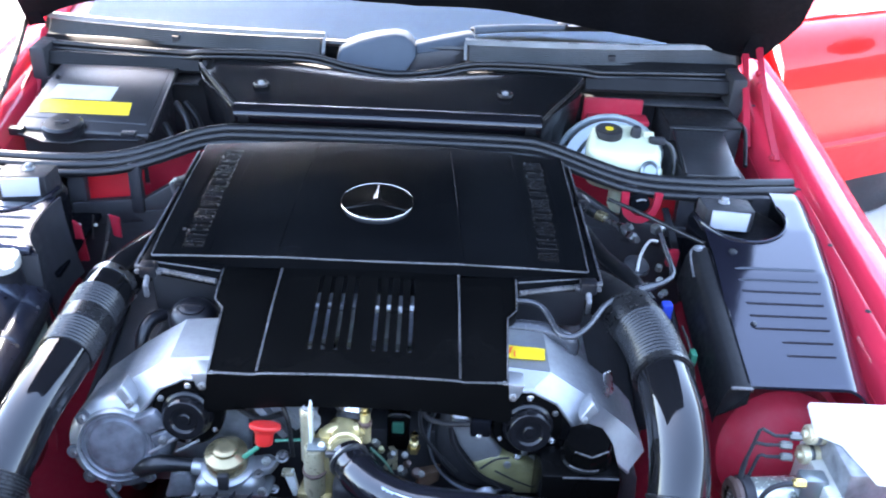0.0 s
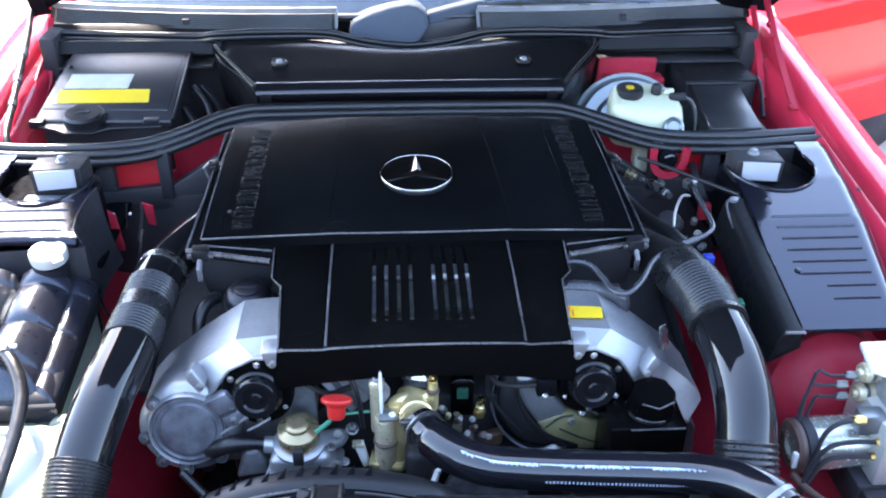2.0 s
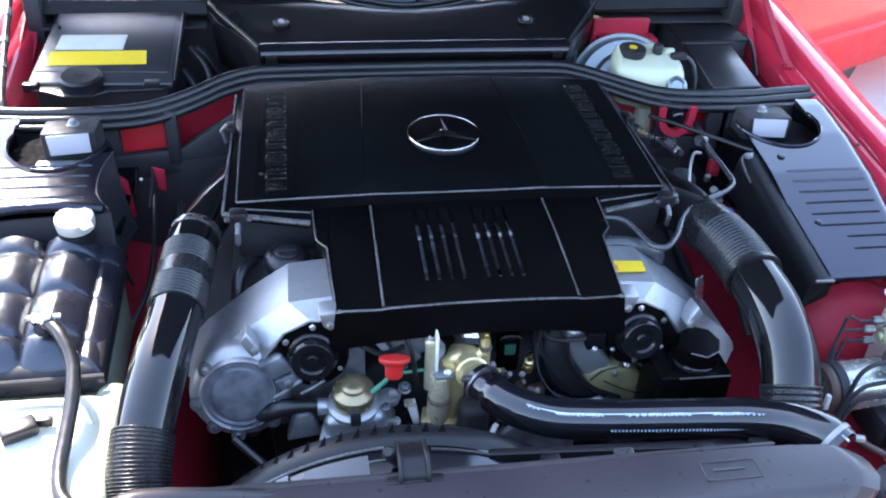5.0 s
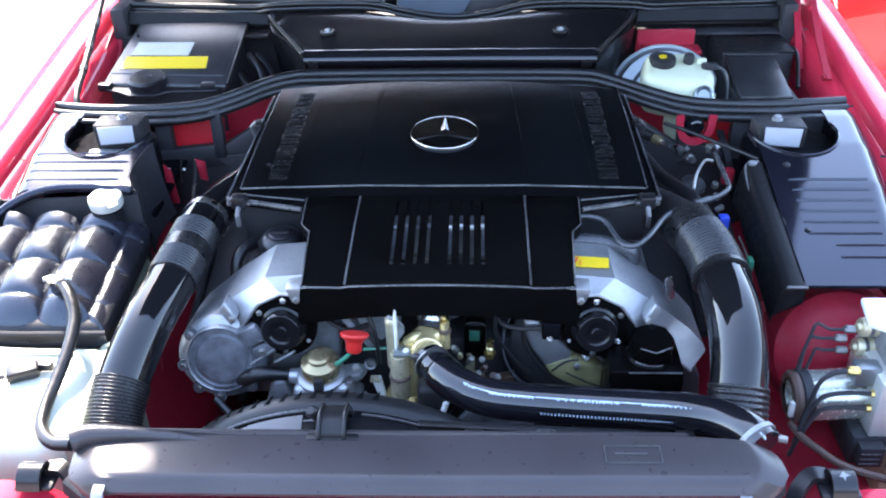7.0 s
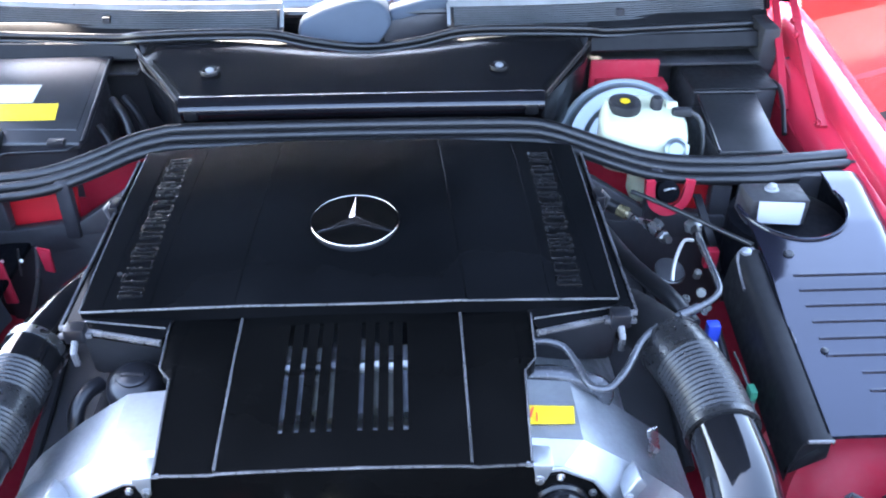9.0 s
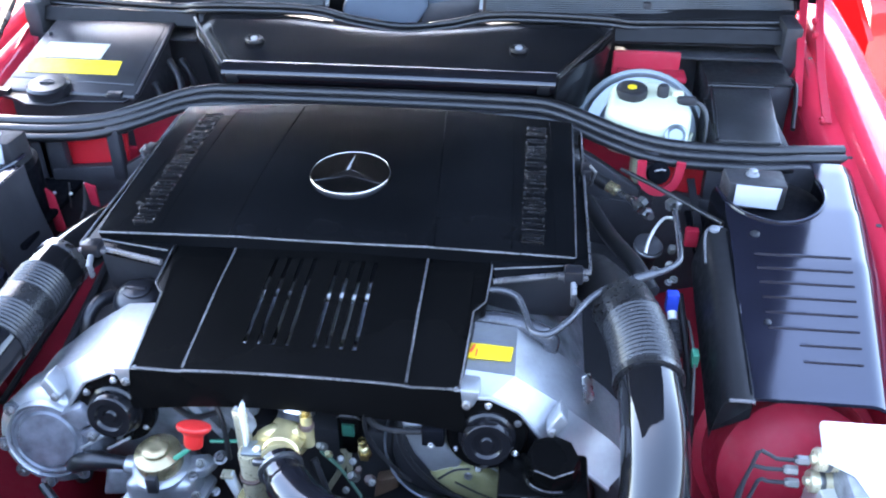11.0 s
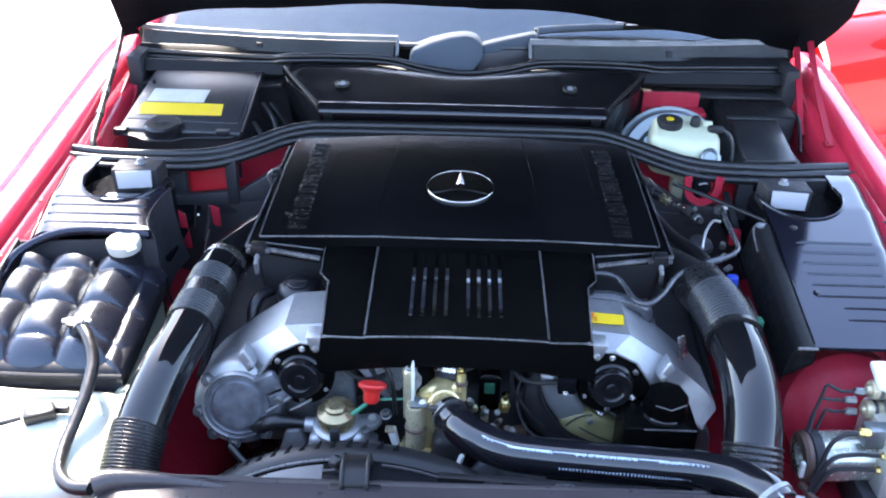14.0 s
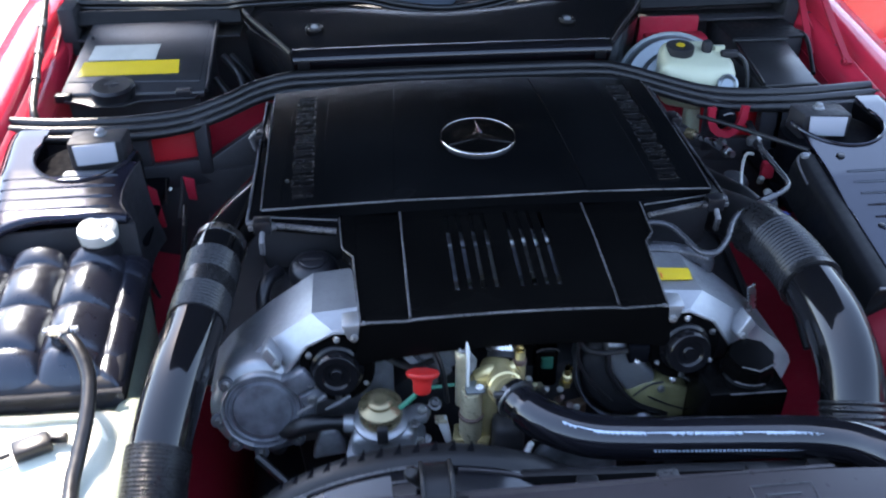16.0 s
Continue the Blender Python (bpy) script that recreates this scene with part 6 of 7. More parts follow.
part("clamp_screw", sweep([(-0.572, 0.950, 0.808), (-0.532, 0.955, 0.806)], 0.0042, 8), STEEL, oh)

wt = thing("washer_tank", (-0.58, 0.80, 0.50), "white translucent washer fluid tank in sunlight", "washer tank")
part("tank_body", box((-0.735, 0.700, 0.46), (-0.472, 0.905, 0.730), 0.028, None, None, 4), TANK_WHITE, wt)
part("rounded_side", box((-0.50, 0.715, 0.44), (-0.455, 0.93, 0.722), 0.020, None, None, 4), TANK_GREEN, wt, "greenish aged side")
part("moulding_rib", sweep(spline([(-0.70, 0.885, 0.735), (-0.60, 0.875, 0.736), (-0.515, 0.872, 0.733), (-0.488, 0.84, 0.725)], 5), 0.004, 8), TANK_WHITE, wt)
wc = thing("washer_plug", (-0.57, 0.826, 0.733), "grey two-pin electrical plug on a wire", "plug")
part("shell", box((-0.588, 0.812, 0.732), (-0.546, 0.838, 0.749), 0.004, Matrix.Translation((-0.567, 0.825, 0)) @ pose(0, 0, 0, 0, 0, 25) @ Matrix.Translation((0.567, -0.825, 0))), SATIN, wc)
part("lug", box((-0.552, 0.832, 0.734), (-0.530, 0.842, 0.745), 0.002), SATIN, wc)
part("wire", sweep(spline([(-0.588, 0.815, 0.740), (-0.62, 0.800, 0.739), (-0.66, 0.79, 0.738), (-0.71, 0.78, 0.736)], 5), 0.0035, 8), RUBBER, wc)


NOSE = [(1.168, 0.502), (1.185, 0.516), (1.205, 0.526), (1.235, 0.529), (1.265, 0.527), (1.29, 0.522), (1.308, 0.516), (1.45, 0.516)]


def strut_cover(side, y0, label, ribs, rib_span):
    """Glossy black panel over the wheelhouse with a cut-out round the strut mount and raised ribs."""
    t = thing("wheelhouse_panel", (side * 0.62, 1.2, 0.82), label, "panel", "wheelhouse panels")

    def z_at(x, y):
        z = lerp([(0.93, 0.782), (0.97, 0.790), (1.19, 0.838), (1.30, 0.852), (1.40, 0.858)], y)
        out = 0.672 + 0.13 * (y - 1.1)
        return z - 0.045 * max(0, (x - out) / 0.05) ** 2

    def pt(u, v):
        y = y0 + (1.425 - y0) * v
        inner = lerp([(0.9, 0.500), (0.97, 0.515), (1.22, 0.530), (1.45, 0.535)] if side > 0 else NOSE, y)
        x = inner + (0.715 + 0.07 * (y - 1.1) - inner) * u
        return (side * x, y, z_at(x, y))
    hx, hy = 0.602, 1.345

    def gap(u, v):
        x, y, _ = pt(u, v)
        return ((abs(x) - hx) / 0.074) ** 2 + ((y - hy) / 0.082) ** 2 < 1 or (y > (hy if side > 0 else 1.309) and abs(x) < hx + (0.074 if y > hy else 0))
    part("panel_sheet", sheet(pt, span(0, 1, 64), span(0, 1, 72 if y0 < 1.1 else 46), (0, 0, -0.005), gap), PANEL, t, sharp=60)
    part("hole_rim", sweep([(side * (hx + 0.075 * math.cos(a)), hy + 0.083 * math.sin(a), z_at(hx + 0.075 * math.cos(a), hy + 0.083 * math.sin(a)) + 0.0005) for a in span(-math.pi * 0.98, 0.3, 40)], 0.0032, 8), PANEL, t)
    # mount and well lining carry the recess's shade as near-black colour
    part("strut_mount", lathe([(0, 0.012), (0.020, 0.012), (0.024, 0.004), (0.050, 0.0), (0.060, -0.02)], (side * hx, hy, 0.752), (0, 0, 1), 28), NEAR_BLACK, t, "strut mount with shade in its near-black colour")
    part("well_wall", lathe([(0.080, 0.03), (0.080, -0.07), (0.076, -0.07), (0.076, 0.025)], (side * hx, hy, 0.80), (0, 0, 1), 32), NEAR_BLACK, t)
    part("well_floor", box((side * 0.61 - 0.10, 1.25, 0.735), (side * 0.61 + 0.10, 1.46, 0.745), 0.003), NEAR_BLACK, t)
    part("well_side", box((side * 0.705 - 0.004, 1.26, 0.74), (side * 0.705 + 0.004, 1.47, 0.83), 0.002), NEAR_BLACK, t)
    for k in range(ribs):
        y = rib_span[0] + (rib_span[1] - rib_span[0]) * k / (ribs - 1)
        xa = 0.540 if side < 0 else 0.556 if k < ribs - 2 else 0.590
        xb = 0.668 + 0.13 * (y - 1.1) + 0.015 * (side < 0)
        part("rib", sweep([(side * xa, y, z_at(xa, y) + 0.0005), (side * (xa + 0.01), y, z_at(xa, y) + 0.0012), (side * xb, y, z_at(xb, y) + 0.0012)], 0.0020, 8, shape=[(-1.2, -0.7), (1.2, -0.7), (0.7, 0.45), (0, 0.75), (-0.7, 0.45)]), PANEL, t)
    return t, z_at


lt, lz = strut_cover(-1, 1.172, "glossy black ribbed wheelhouse panel beside the coolant tank", 4, (1.275, 1.198))
part("front_rim", sweep(spline([(-0.51, 1.172, 0.832), (-0.58, 1.176, 0.836), (-0.66, 1.170, 0.832), (-0.72, 1.14, 0.81), (-0.735, 1.09, 0.79)], 5), 0.008, 10), PANEL, lt, "rounded front rim")
part("inner_wall", sheet(lambda y, v: (-lerp(NOSE, y) + 0.002 + 0.016 * v * v, y + 0.006 * v, lz(lerp(NOSE, y), y) - 0.001 - 0.145 * v), span(1.172, 1.312, 20), span(0, 1, 6), (-0.004, 0, 0)), PARTITION, lt, "curved black inner wall", sharp=60)
part("rear_apron", prism([(-0.50, 1.168, 0.826), (-0.74, 1.168, 0.815), (-0.74, 1.168, 0.66), (-0.50, 1.168, 0.66)], (0, 0.006, 0), 0.002), DARK, lt)
part("outer_apron", prism([(-0.728, 0.92, 0.775), (-0.728, 1.17, 0.822), (-0.728, 1.17, 0.66), (-0.728, 0.92, 0.66)], (-0.006, 0, 0), 0.002), DARK, lt)
rt, rz = strut_cover(1, 0.966, "glossy black ribbed panel reflecting blue sky beside the fender", 8, (1.195, 1.022))
part("screw", lathe([(0.0065, 0), (0.0065, 0.002), (0.0045, 0.004), (0, 0.004)], (0.563, 1.235, rz(0.563, 1.235)), (0, -0.1, 1), 14), SATIN, rt)
part("screw", lathe([(0.0045, 0), (0.0045, 0.002), (0, 0.0035)], (0.556, 1.078, rz(0.556, 1.078)), (0, -0.1, 1), 12), SATIN, rt)
rc = thing("cable_duct_cover", (0.505, 1.1, 0.70), "long dull black cable duct cover beside the panel", "cover")
part("shell", sheet(lambda u, v: (lerp([(0, 0.480), (0.12, 0.486), (0.2, 0.490), (0.3, 0.496), (0.5, 0.506), (0.8, 0.517), (1, 0.524)], u) + 0.010 * v, 0.955 + 0.297 * v, lerp([(0, 0.735), (0.12, 0.778), (0.2, 0.790), (0.3, 0.7955), (0.5, 0.797), (0.8, 0.797), (0.9, 0.796), (1, 0.789)], u) + 0.044 * v), [0, 0.06, 0.12, 0.16, 0.2, 0.25, 0.3, 0.4, 0.5, 0.65, 0.8, 0.9, 1.0], span(0, 1, 14), (0, 0, -0.004)), DULL, rc)
part("front_face", prism([(0.480, 0.956, 0.740), (0.487, 0.956, 0.778), (0.496, 0.956, 0.7935), (0.522, 0.956, 0.793), (0.522, 0.956, 0.765)], (0, 0.006, 0), 0.002), INTAKE, rc)
# lip, ridge and inner edge get painted highlight lines
part("front_lip", sweep([(0.493, 0.953, 0.795), (0.522, 0.953, 0.7945)], 0.0022, 6), EDGE, rc, "pale highlight line on the front lip")
part("groove", sweep([(0.519, 0.962, 0.7975), (0.524, 1.10, 0.818), (0.529, 1.245, 0.8395)], 0.0016, 6), NEAR_BLACK, rc, "shallow lengthwise groove")
part("ridge_edge", sweep([(0.5255, 1.09, 0.8165), (0.529, 1.19, 0.831), (0.5315, 1.246, 0.8395)], 0.0010, 6), EDGE, rc, "pale highlight line on the ridge")
part("rear_screw", lathe([(0.007, -0.01), (0.007, 0.002), (0.004, 0.004), (0, 0.004)], (0.512, 1.248, 0.841), (0, 0, 1), 14), ALU_DULL, rc)
part("inner_edge", sweep(spline([(0.4945, 1.19, 0.822), (0.4975, 1.225, 0.829), (0.501, 1.246, 0.836), (0.510, 1.2535, 0.841), (0.524, 1.2535, 0.841)], 5), 0.0018, 8), EDGE, rc, "pale highlight line on the inner edge")

for s in (-1, 1):
    tb = thing("strut_tag_bracket", (s * 0.582, 1.33, 0.82), "black bracket with white printed tag by the strut mount", "bracket", "tagged brackets")
    part("bracket_box", prism([(s * 0.540, 1.325, 0.872), (s * 0.622, 1.325, 0.870), (s * 0.624, 1.378, 0.868), (s * 0.538, 1.378, 0.870)], (0, 0.004, -0.05), 0.004), DARK, tb)
    tagp = part("tag", prism([(s * 0.549, 1.3215, 0.871), (s * 0.613, 1.3215, 0.867), (s * 0.608, 1.3130, 0.838), (s * 0.547, 1.3130, 0.843)], (0, 0.003, 0), 0.0006), WHITE_TAG, tb, "white paper tag")
    part("tag_print", prism([(s * 0.553, 1.3182, 0.857), (s * 0.605, 1.3182, 0.8555), (s * 0.605, 1.3176, 0.8525), (s * 0.553, 1.3176, 0.854)], (0, 0.003, 0), 0), INK_AND_GLINT, tagp)
    part("foot", box((s * 0.588 - 0.045, 1.290, 0.818), (s * 0.588 + 0.035, 1.325, 0.826), 0.003), ALU_DULL, tb, "pale bracket foot")
    part("nut", lathe([(0.010, 0), (0.010, 0.004), (0.0065, 0.005), (0.0065, 0.010), (0.004, 0.012), (0, 0.012)], (s * 0.577, 1.356, 0.868), (0, 0, 1), 10), ALU_DULL, tb, "dull metal nut")
    nudge(tb, 0, 0, 0.008 if s < 0 else 0.0)

bt = thing("battery_box", (-0.58, 1.70, 0.70), "black battery box lid with yellow and pale labels", "battery")
part("case", prism([(-0.700, 1.612, 0.66), (-0.700, 1.612, 0.832), (-0.690, 1.795, 0.886), (-0.690, 1.795, 0.66)], (0.235, 0, 0), 0.006), DARK, bt)
part("lid", prism([(-0.708, 1.600, 0.833), (-0.453, 1.594, 0.831), (-0.446, 1.803, 0.894), (-0.681, 1.800, 0.893)], (0, 0, 0.012), 0.004), BATTERY, bt)
bz = lambda y: 0.850 + (y - 1.612) * 0.30
part("lid_panel", prism([(-0.699, 1.630, bz(1.630) - 0.006), (-0.463, 1.622, bz(1.622) - 0.006), (-0.456, 1.790, bz(1.790) - 0.006), (-0.673, 1.788, bz(1.788) - 0.006)], (0, 0, 0.006), 0.0025), BATTERY, bt)
part("yellow_label", prism([(x, y, bz(y) + 0.0006) for x, y in ((-0.683, 1.644), (-0.503, 1.644), (-0.5055, 1.6815), (-0.6775, 1.6825))], (0, 0, 0.0008), 0), YELLOW, bt, "yellow warning label")
part("pale_label", prism([(x, y, bz(y) + 0.0006) for x, y in ((-0.671, 1.687), (-0.549, 1.685), (-0.544, 1.728), (-0.664, 1.729))], (0, 0, 0.0008), 0), PAPER, bt, "pale grey printed label")
part("lid_knob", lathe([(0.004, 0), (0.004, 0.004), (0.002, 0.006), (0, 0.006)], (-0.672, 1.752, bz(1.752)), (0, -0.3, 1), 10), SATIN, bt)
bm = lathe([(0.036, -0.006), (0.038, 0.002), (0.038, 0.014), (0.033, 0.018), (0.012, 0.018), (0.011, 0.0165), (0.006, 0.0165), (0.005, 0.018), (0, 0.018)], (-0.613, 1.600, 0.843), (0, -0.10, 1), 32)
vent = part("vent_cap", bm, SATIN, bt, "round black vent cap")
part("vent_slot", box((-0.626, 1.595, 0.8605), (-0.600, 1.601, 0.8630), 0.001), DARK, vent)
part("front_bracket", prism([(-0.705, 1.604, 0.834), (-0.700, 1.588, 0.832), (-0.665, 1.574, 0.832), (-0.640, 1.556, 0.832), (-0.590, 1.556, 0.832), (-0.565, 1.576, 0.832), (-0.470, 1.582, 0.832), (-0.458, 1.600, 0.834)], (0, 0, 0.006), 0.002), SATIN, bt)
for x in (-0.70, -0.49):
    part("tab", box((x - 0.014, 1.588, 0.832), (x + 0.014, 1.606, 0.848), 0.003), SATIN, bt)
part("lid_hinge_rim", sweep([(-0.450, 1.600, 0.842), (-0.447, 1.70, 0.872), (-0.444, 1.800, 0.903)], 0.004, 8), SATIN, bt)
hr = thing("wiring_loom", (-0.74, 1.6, 0.84), "taped wiring loom with pale tape along the red fender", "wiring")
loom = spline([(-0.775, 1.88, 0.965), (-0.766, 1.808, 0.935), (-0.757, 1.70, 0.893), (-0.745, 1.61, 0.868), (-0.732, 1.531, 0.852), (-0.722, 1.50, 0.835)], 6)
part("loom", sweep(loom, lambda t: 0.0070 + 0.0007 * math.sin(t * 60), 12), RUBBER, hr)
for i in (8, 12, 17):
    part("tape", sweep([loom[i], loom[i + 1]], 0.0086, 12), EDGE, hr, "pale tape wrap")
for k, pts in enumerate([[(-0.44, 1.66, 0.84), (-0.415, 1.63, 0.815), (-0.405, 1.60, 0.79)], [(-0.43, 1.72, 0.86), (-0.40, 1.68, 0.84), (-0.385, 1.64, 0.80)], [(-0.42, 1.75, 0.85), (-0.39, 1.72, 0.825), (-0.36, 1.66, 0.79)]]):
    tagged(part("battery_cable", sweep(spline(pts, 5), 0.007, 10), RUBBER), "thick black battery cable beside the box", "cable", "battery cables")

# pipes by the left bulkhead
for pts, r in (([(-0.475, 1.40, 0.774), (-0.480, 1.40, 0.745), (-0.490, 1.395, 0.700)], 0.005), ([(-0.502, 1.40, 0.772), (-0.506, 1.40, 0.748), (-0.509, 1.40, 0.724)], 0.0025)):
    tagged(part("metal_pipe", sweep(spline(pts, 5), r * 0.6, 10), BOLT), "thin bright metal pipe beside the bulkhead", "pipe", "bulkhead pipes")

fg = thing("bulkhead_flange", (-0.50, 1.37, 0.70), "dull red painted flange below the bulkhead opening", "panel")
part("flange", prism([(-0.526, 1.362, 0.782), (-0.512, 1.362, 0.770), (-0.506, 1.362, 0.700), (-0.524, 1.362, 0.700)], (0, 0.006, 0), 0.002), RED_BAY, fg)
part("flange", prism([(-0.474, 1.395, 0.776), (-0.456, 1.395, 0.770), (-0.456, 1.395, 0.730), (-0.470, 1.395, 0.734)], (0, 0.006, 0), 0.002), RED_BAY, fg)
for x in (-0.522, -0.494):
    part("flange_screw", lathe([(0.0028, 0), (0.0028, 0.002), (0, 0.003)], (x, 1.385, 0.761), (0, -1, 0.4), 10), CAP_STEEL, fg)

# ---- right side of the bay ----
bb = thing("brake_booster", (0.44, 1.74, 0.78), "large blue-grey steel brake booster drum", "brake booster")
part("drum", lathe([(0, 0.045), (0.045, 0.042), (0.070, 0.036), (0.078, 0.022), (0.100, 0.020), (0.106, 0.012), (0.112, 0.0), (0.114, -0.02), (0.110, -0.08), (0, -0.08)], (0.452, 1.700, 0.762), (-0.05, -0.85, 0.52), 48), BOOSTER, bb)
part("rim_ring", lathe([(0.110, 0.0), (0.118, 0.003), (0.119, -0.008), (0.112, -0.012)], (0.452, 1.700, 0.762), (-0.05, -0.85, 0.52), 48), BOOSTER, bb)
mc = thing("brake_fluid_reservoir", (0.47, 1.60, 0.80), "yellowed white brake fluid reservoir with black cap", "reservoir")
part("tank", prism([(0.374, 1.545, 0.800), (0.380, 1.600, 0.800), (0.395, 1.640, 0.812), (0.486, 1.640, 0.812), (0.514, 1.615, 0.800), (0.521, 1.575, 0.792), (0.512, 1.532, 0.785), (0.439, 1.525, 0.788)], (0.0, 0.010, 0.080), 0.018, None, 4), RESERVOIR, mc)
part("lower_chamber", prism([(0.426, 1.522, 0.745), (0.421, 1.60, 0.760), (0.518, 1.60, 0.760), (0.526, 1.530, 0.745)], (0, 0.010, 0.060), 0.016, None, 4), RESERVOIR, mc)
part("seam", sweep([(0.373, 1.548, 0.836), (0.438, 1.528, 0.826), (0.513, 1.535, 0.822), (0.524, 1.575, 0.826)], 0.0028, 6), RESERVOIR, mc)
bm = lathe([(0.023, -0.014), (0.0262, -0.010), (0.0265, 0.006), (0.0255, 0.010), (0.021, 0.0115), (0.016, 0.0105), (0, 0.0105)], (0.419, 1.602, 0.884), (0, -0.1, 1), 22)
mcap = part("cap", bm, DARK, mc, "black screw cap")
part("cap_dot", lathe([(0.008, 0), (0.008, 0.001), (0, 0.001)], (0.419, 1.600, 0.8950), (0, -0.1, 1), 16), YELLOW, mcap, "yellow dot")
part("port", lathe([(0.010, -0.004), (0.010, 0.016), (0.007, 0.020), (0, 0.020)], (0.471, 1.604, 0.880), (0, -0.1, 1), 16), DARK, mc)
part("plug", box((0.494, 1.582, 0.872), (0.526, 1.597, 0.886), 0.004), DARK, mc)
part("plug_rim", box((0.486, 1.600, 0.872), (0.506, 1.610, 0.890), 0.003), RESERVOIR, mc)
part("plug_wire", sweep(spline([(0.522, 1.590, 0.879), (0.540, 1.585, 0.866), (0.546, 1.568, 0.835), (0.538, 1.55, 0.79)], 5), 0.004, 8), RUBBER, mc)
part("side_nut", lathe([(0.019, 0), (0.019, 0.008), (0.015, 0.010), (0.011, 0.005), (0, 0.005)], (0.490, 1.530, 0.842), (0, -0.8, 0.6), 16), BOOSTER, mc)
part("cylinder", sweep([(0.45, 1.66, 0.755), (0.48, 1.56, 0.735), (0.49, 1.50, 0.725)], 0.024, 18), ALU, mc, "cast master cylinder")
tagged(part("red_bulkhead_plate", prism([(0.40, 1.795, 0.882), (0.525, 1.795, 0.882), (0.525, 1.795, 0.76), (0.40, 1.795, 0.76)], (0, 0.012, 0), 0.004), RED_BAY), "red painted bulkhead plate behind the booster", "panel")
tagged(part("red_bulkhead_ledge", box((0.41, 1.755, 0.838), (0.535, 1.80, 0.850), 0.004), RED_BAY), "red painted bulkhead ledge", "panel")
fb = thing("fuse_box", (0.63, 1.65, 0.75), "black fuse box with matt lid", "fuse box")
part("case", box((0.556, 1.515, 0.70), (0.672, 1.70, 0.838), 0.006), DARK, fb)
part("lid", prism([(0.554, 1.512, 0.838), (0.655, 1.512, 0.838), (0.670, 1.699, 0.850), (0.570, 1.699, 0.850)], (0, 0, 0.010), 0.004), BATTERY, fb)
part("lid_edge", sweep([(0.553, 1.512, 0.848), (0.561, 1.60, 0.854), (0.569, 1.699, 0.860)], 0.0030, 8), SATIN, fb)
part("lid_ridge", sweep([(0.562, 1.700, 0.862), (0.676, 1.700, 0.862)], 0.0026, 8), SATIN, fb, "worn rear ridge")
fb2 = thing("filter_box", (0.63, 1.80, 0.75), "black plastic box behind the fuse box", "box")
part("case", box((0.566, 1.708, 0.70), (0.712, 1.86, 0.862), 0.006), DARK, fb2)
part("lid", box((0.562, 1.706, 0.860), (0.712, 1.86, 0.866), 0.003), DULL, fb2)
tagged(part("cable", sweep(spline([(0.705, 1.76, 0.86), (0.716, 1.72, 0.862), (0.712, 1.68, 0.85), (0.700, 1.62, 0.82)], 5), 0.0045, 10), RUBBER), "black cable beside the fuse box", "cable")
# red bulkhead bracket seen beside the filter housing
rb = thing("red_bracket", (0.44, 1.35, 0.78), "red painted bracket loop beside the engine", "bracket")
part("loop", sweep(spline([(0.428, 1.432, 0.845), (0.429, 1.430, 0.822), (0.437, 1.428, 0.804), (0.455, 1.425, 0.796), (0.474, 1.428, 0.802), (0.484, 1.430, 0.818), (0.488, 1.432, 0.845)], 5), 0.0062, 8, shape=[(-1.1, -0.6), (1.1, -0.6), (1.1, 0.6), (-1.1, 0.6)]), RED_BAY, rb, "red curved strap")
part("black_knob", lathe([(0.017, -0.02), (0.017, 0.008), (0.011, 0.012), (0, 0.012)], (0.456, 1.436, 0.822), (0, -0.8, 0.5), 16), NEAR_BLACK, rb)
part("knob_clip", sweep(spline([(0.448, 1.424, 0.832), (0.456, 1.420, 0.837), (0.464, 1.424, 0.834)], 4), 0.002, 6), BOLT, rb)

fl = thing("fuel_line", (0.33, 1.1, 0.80), "dark bent fuel pipe with clip beside the engine", "pipe")
part("pipe", sweep(spline([(0.200, 1.088, 0.830), (0.224, 1.090, 0.831), (0.246, 1.080, 0.830), (0.257, 1.052, 0.828), (0.264, 1.022, 0.827), (0.273, 1.010, 0.828), (0.288, 1.011, 0.829), (0.311, 1.038, 0.830), (0.341, 1.089, 0.830), (0.375, 1.120, 0.830), (0.423, 1.147, 0.830), (0.444, 1.162, 0.830), (0.458, 1.180, 0.830), (0.462, 1.205, 0.830), (0.464, 1.25, 0.829), (0.468, 1.330, 0.827)], 8), 0.0045, 12), PIPE_STEEL, fl)
part("clip", sweep([(0.394, 1.131, 0.830), (0.421, 1.146, 0.830)], 0.0066, 10), PIPE_STEEL, fl)
part("head", lathe([(0.011, -0.010), (0.0125, -0.002), (0.0125, 0.001), (0.008, 0.005), (0, 0.006)], (0.468, 1.337, 0.828), (0, 0.2, 1), 16), BOLT, fl)
part("boot", sweep([(0.468, 1.330, 0.826), (0.467, 1.312, 0.826)], 0.0070, 12), RUBBER, fl)
lp = thing("lower_fuel_pipe", (0.24, 1.06, 0.79), "black lower pipe looping behind the cover", "pipe")
part("pipe", sweep(spline([(0.195, 1.060, 0.806), (0.235, 1.058, 0.806), (0.270, 1.050, 0.802), (0.290, 1.046, 0.790), (0.285, 1.05, 0.76)], 6), 0.012, 14), PIPE_STEEL, lp)
fc = thing("fuel_coupling", (0.39, 1.39, 0.80), "bright fuel line coupling with brass ferrule", "pipe fitting")
part("hose", sweep(spline([(0.335, 1.452, 0.828), (0.350, 1.432, 0.818), (0.378, 1.408, 0.811)], 5), 0.010, 12), RUBBER, fc)
part("ferrule", sweep([(0.378, 1.408, 0.811), (0.390, 1.397, 0.810)], 0.0095, 12), CAP_GOLD, fc, "brass ferrule")
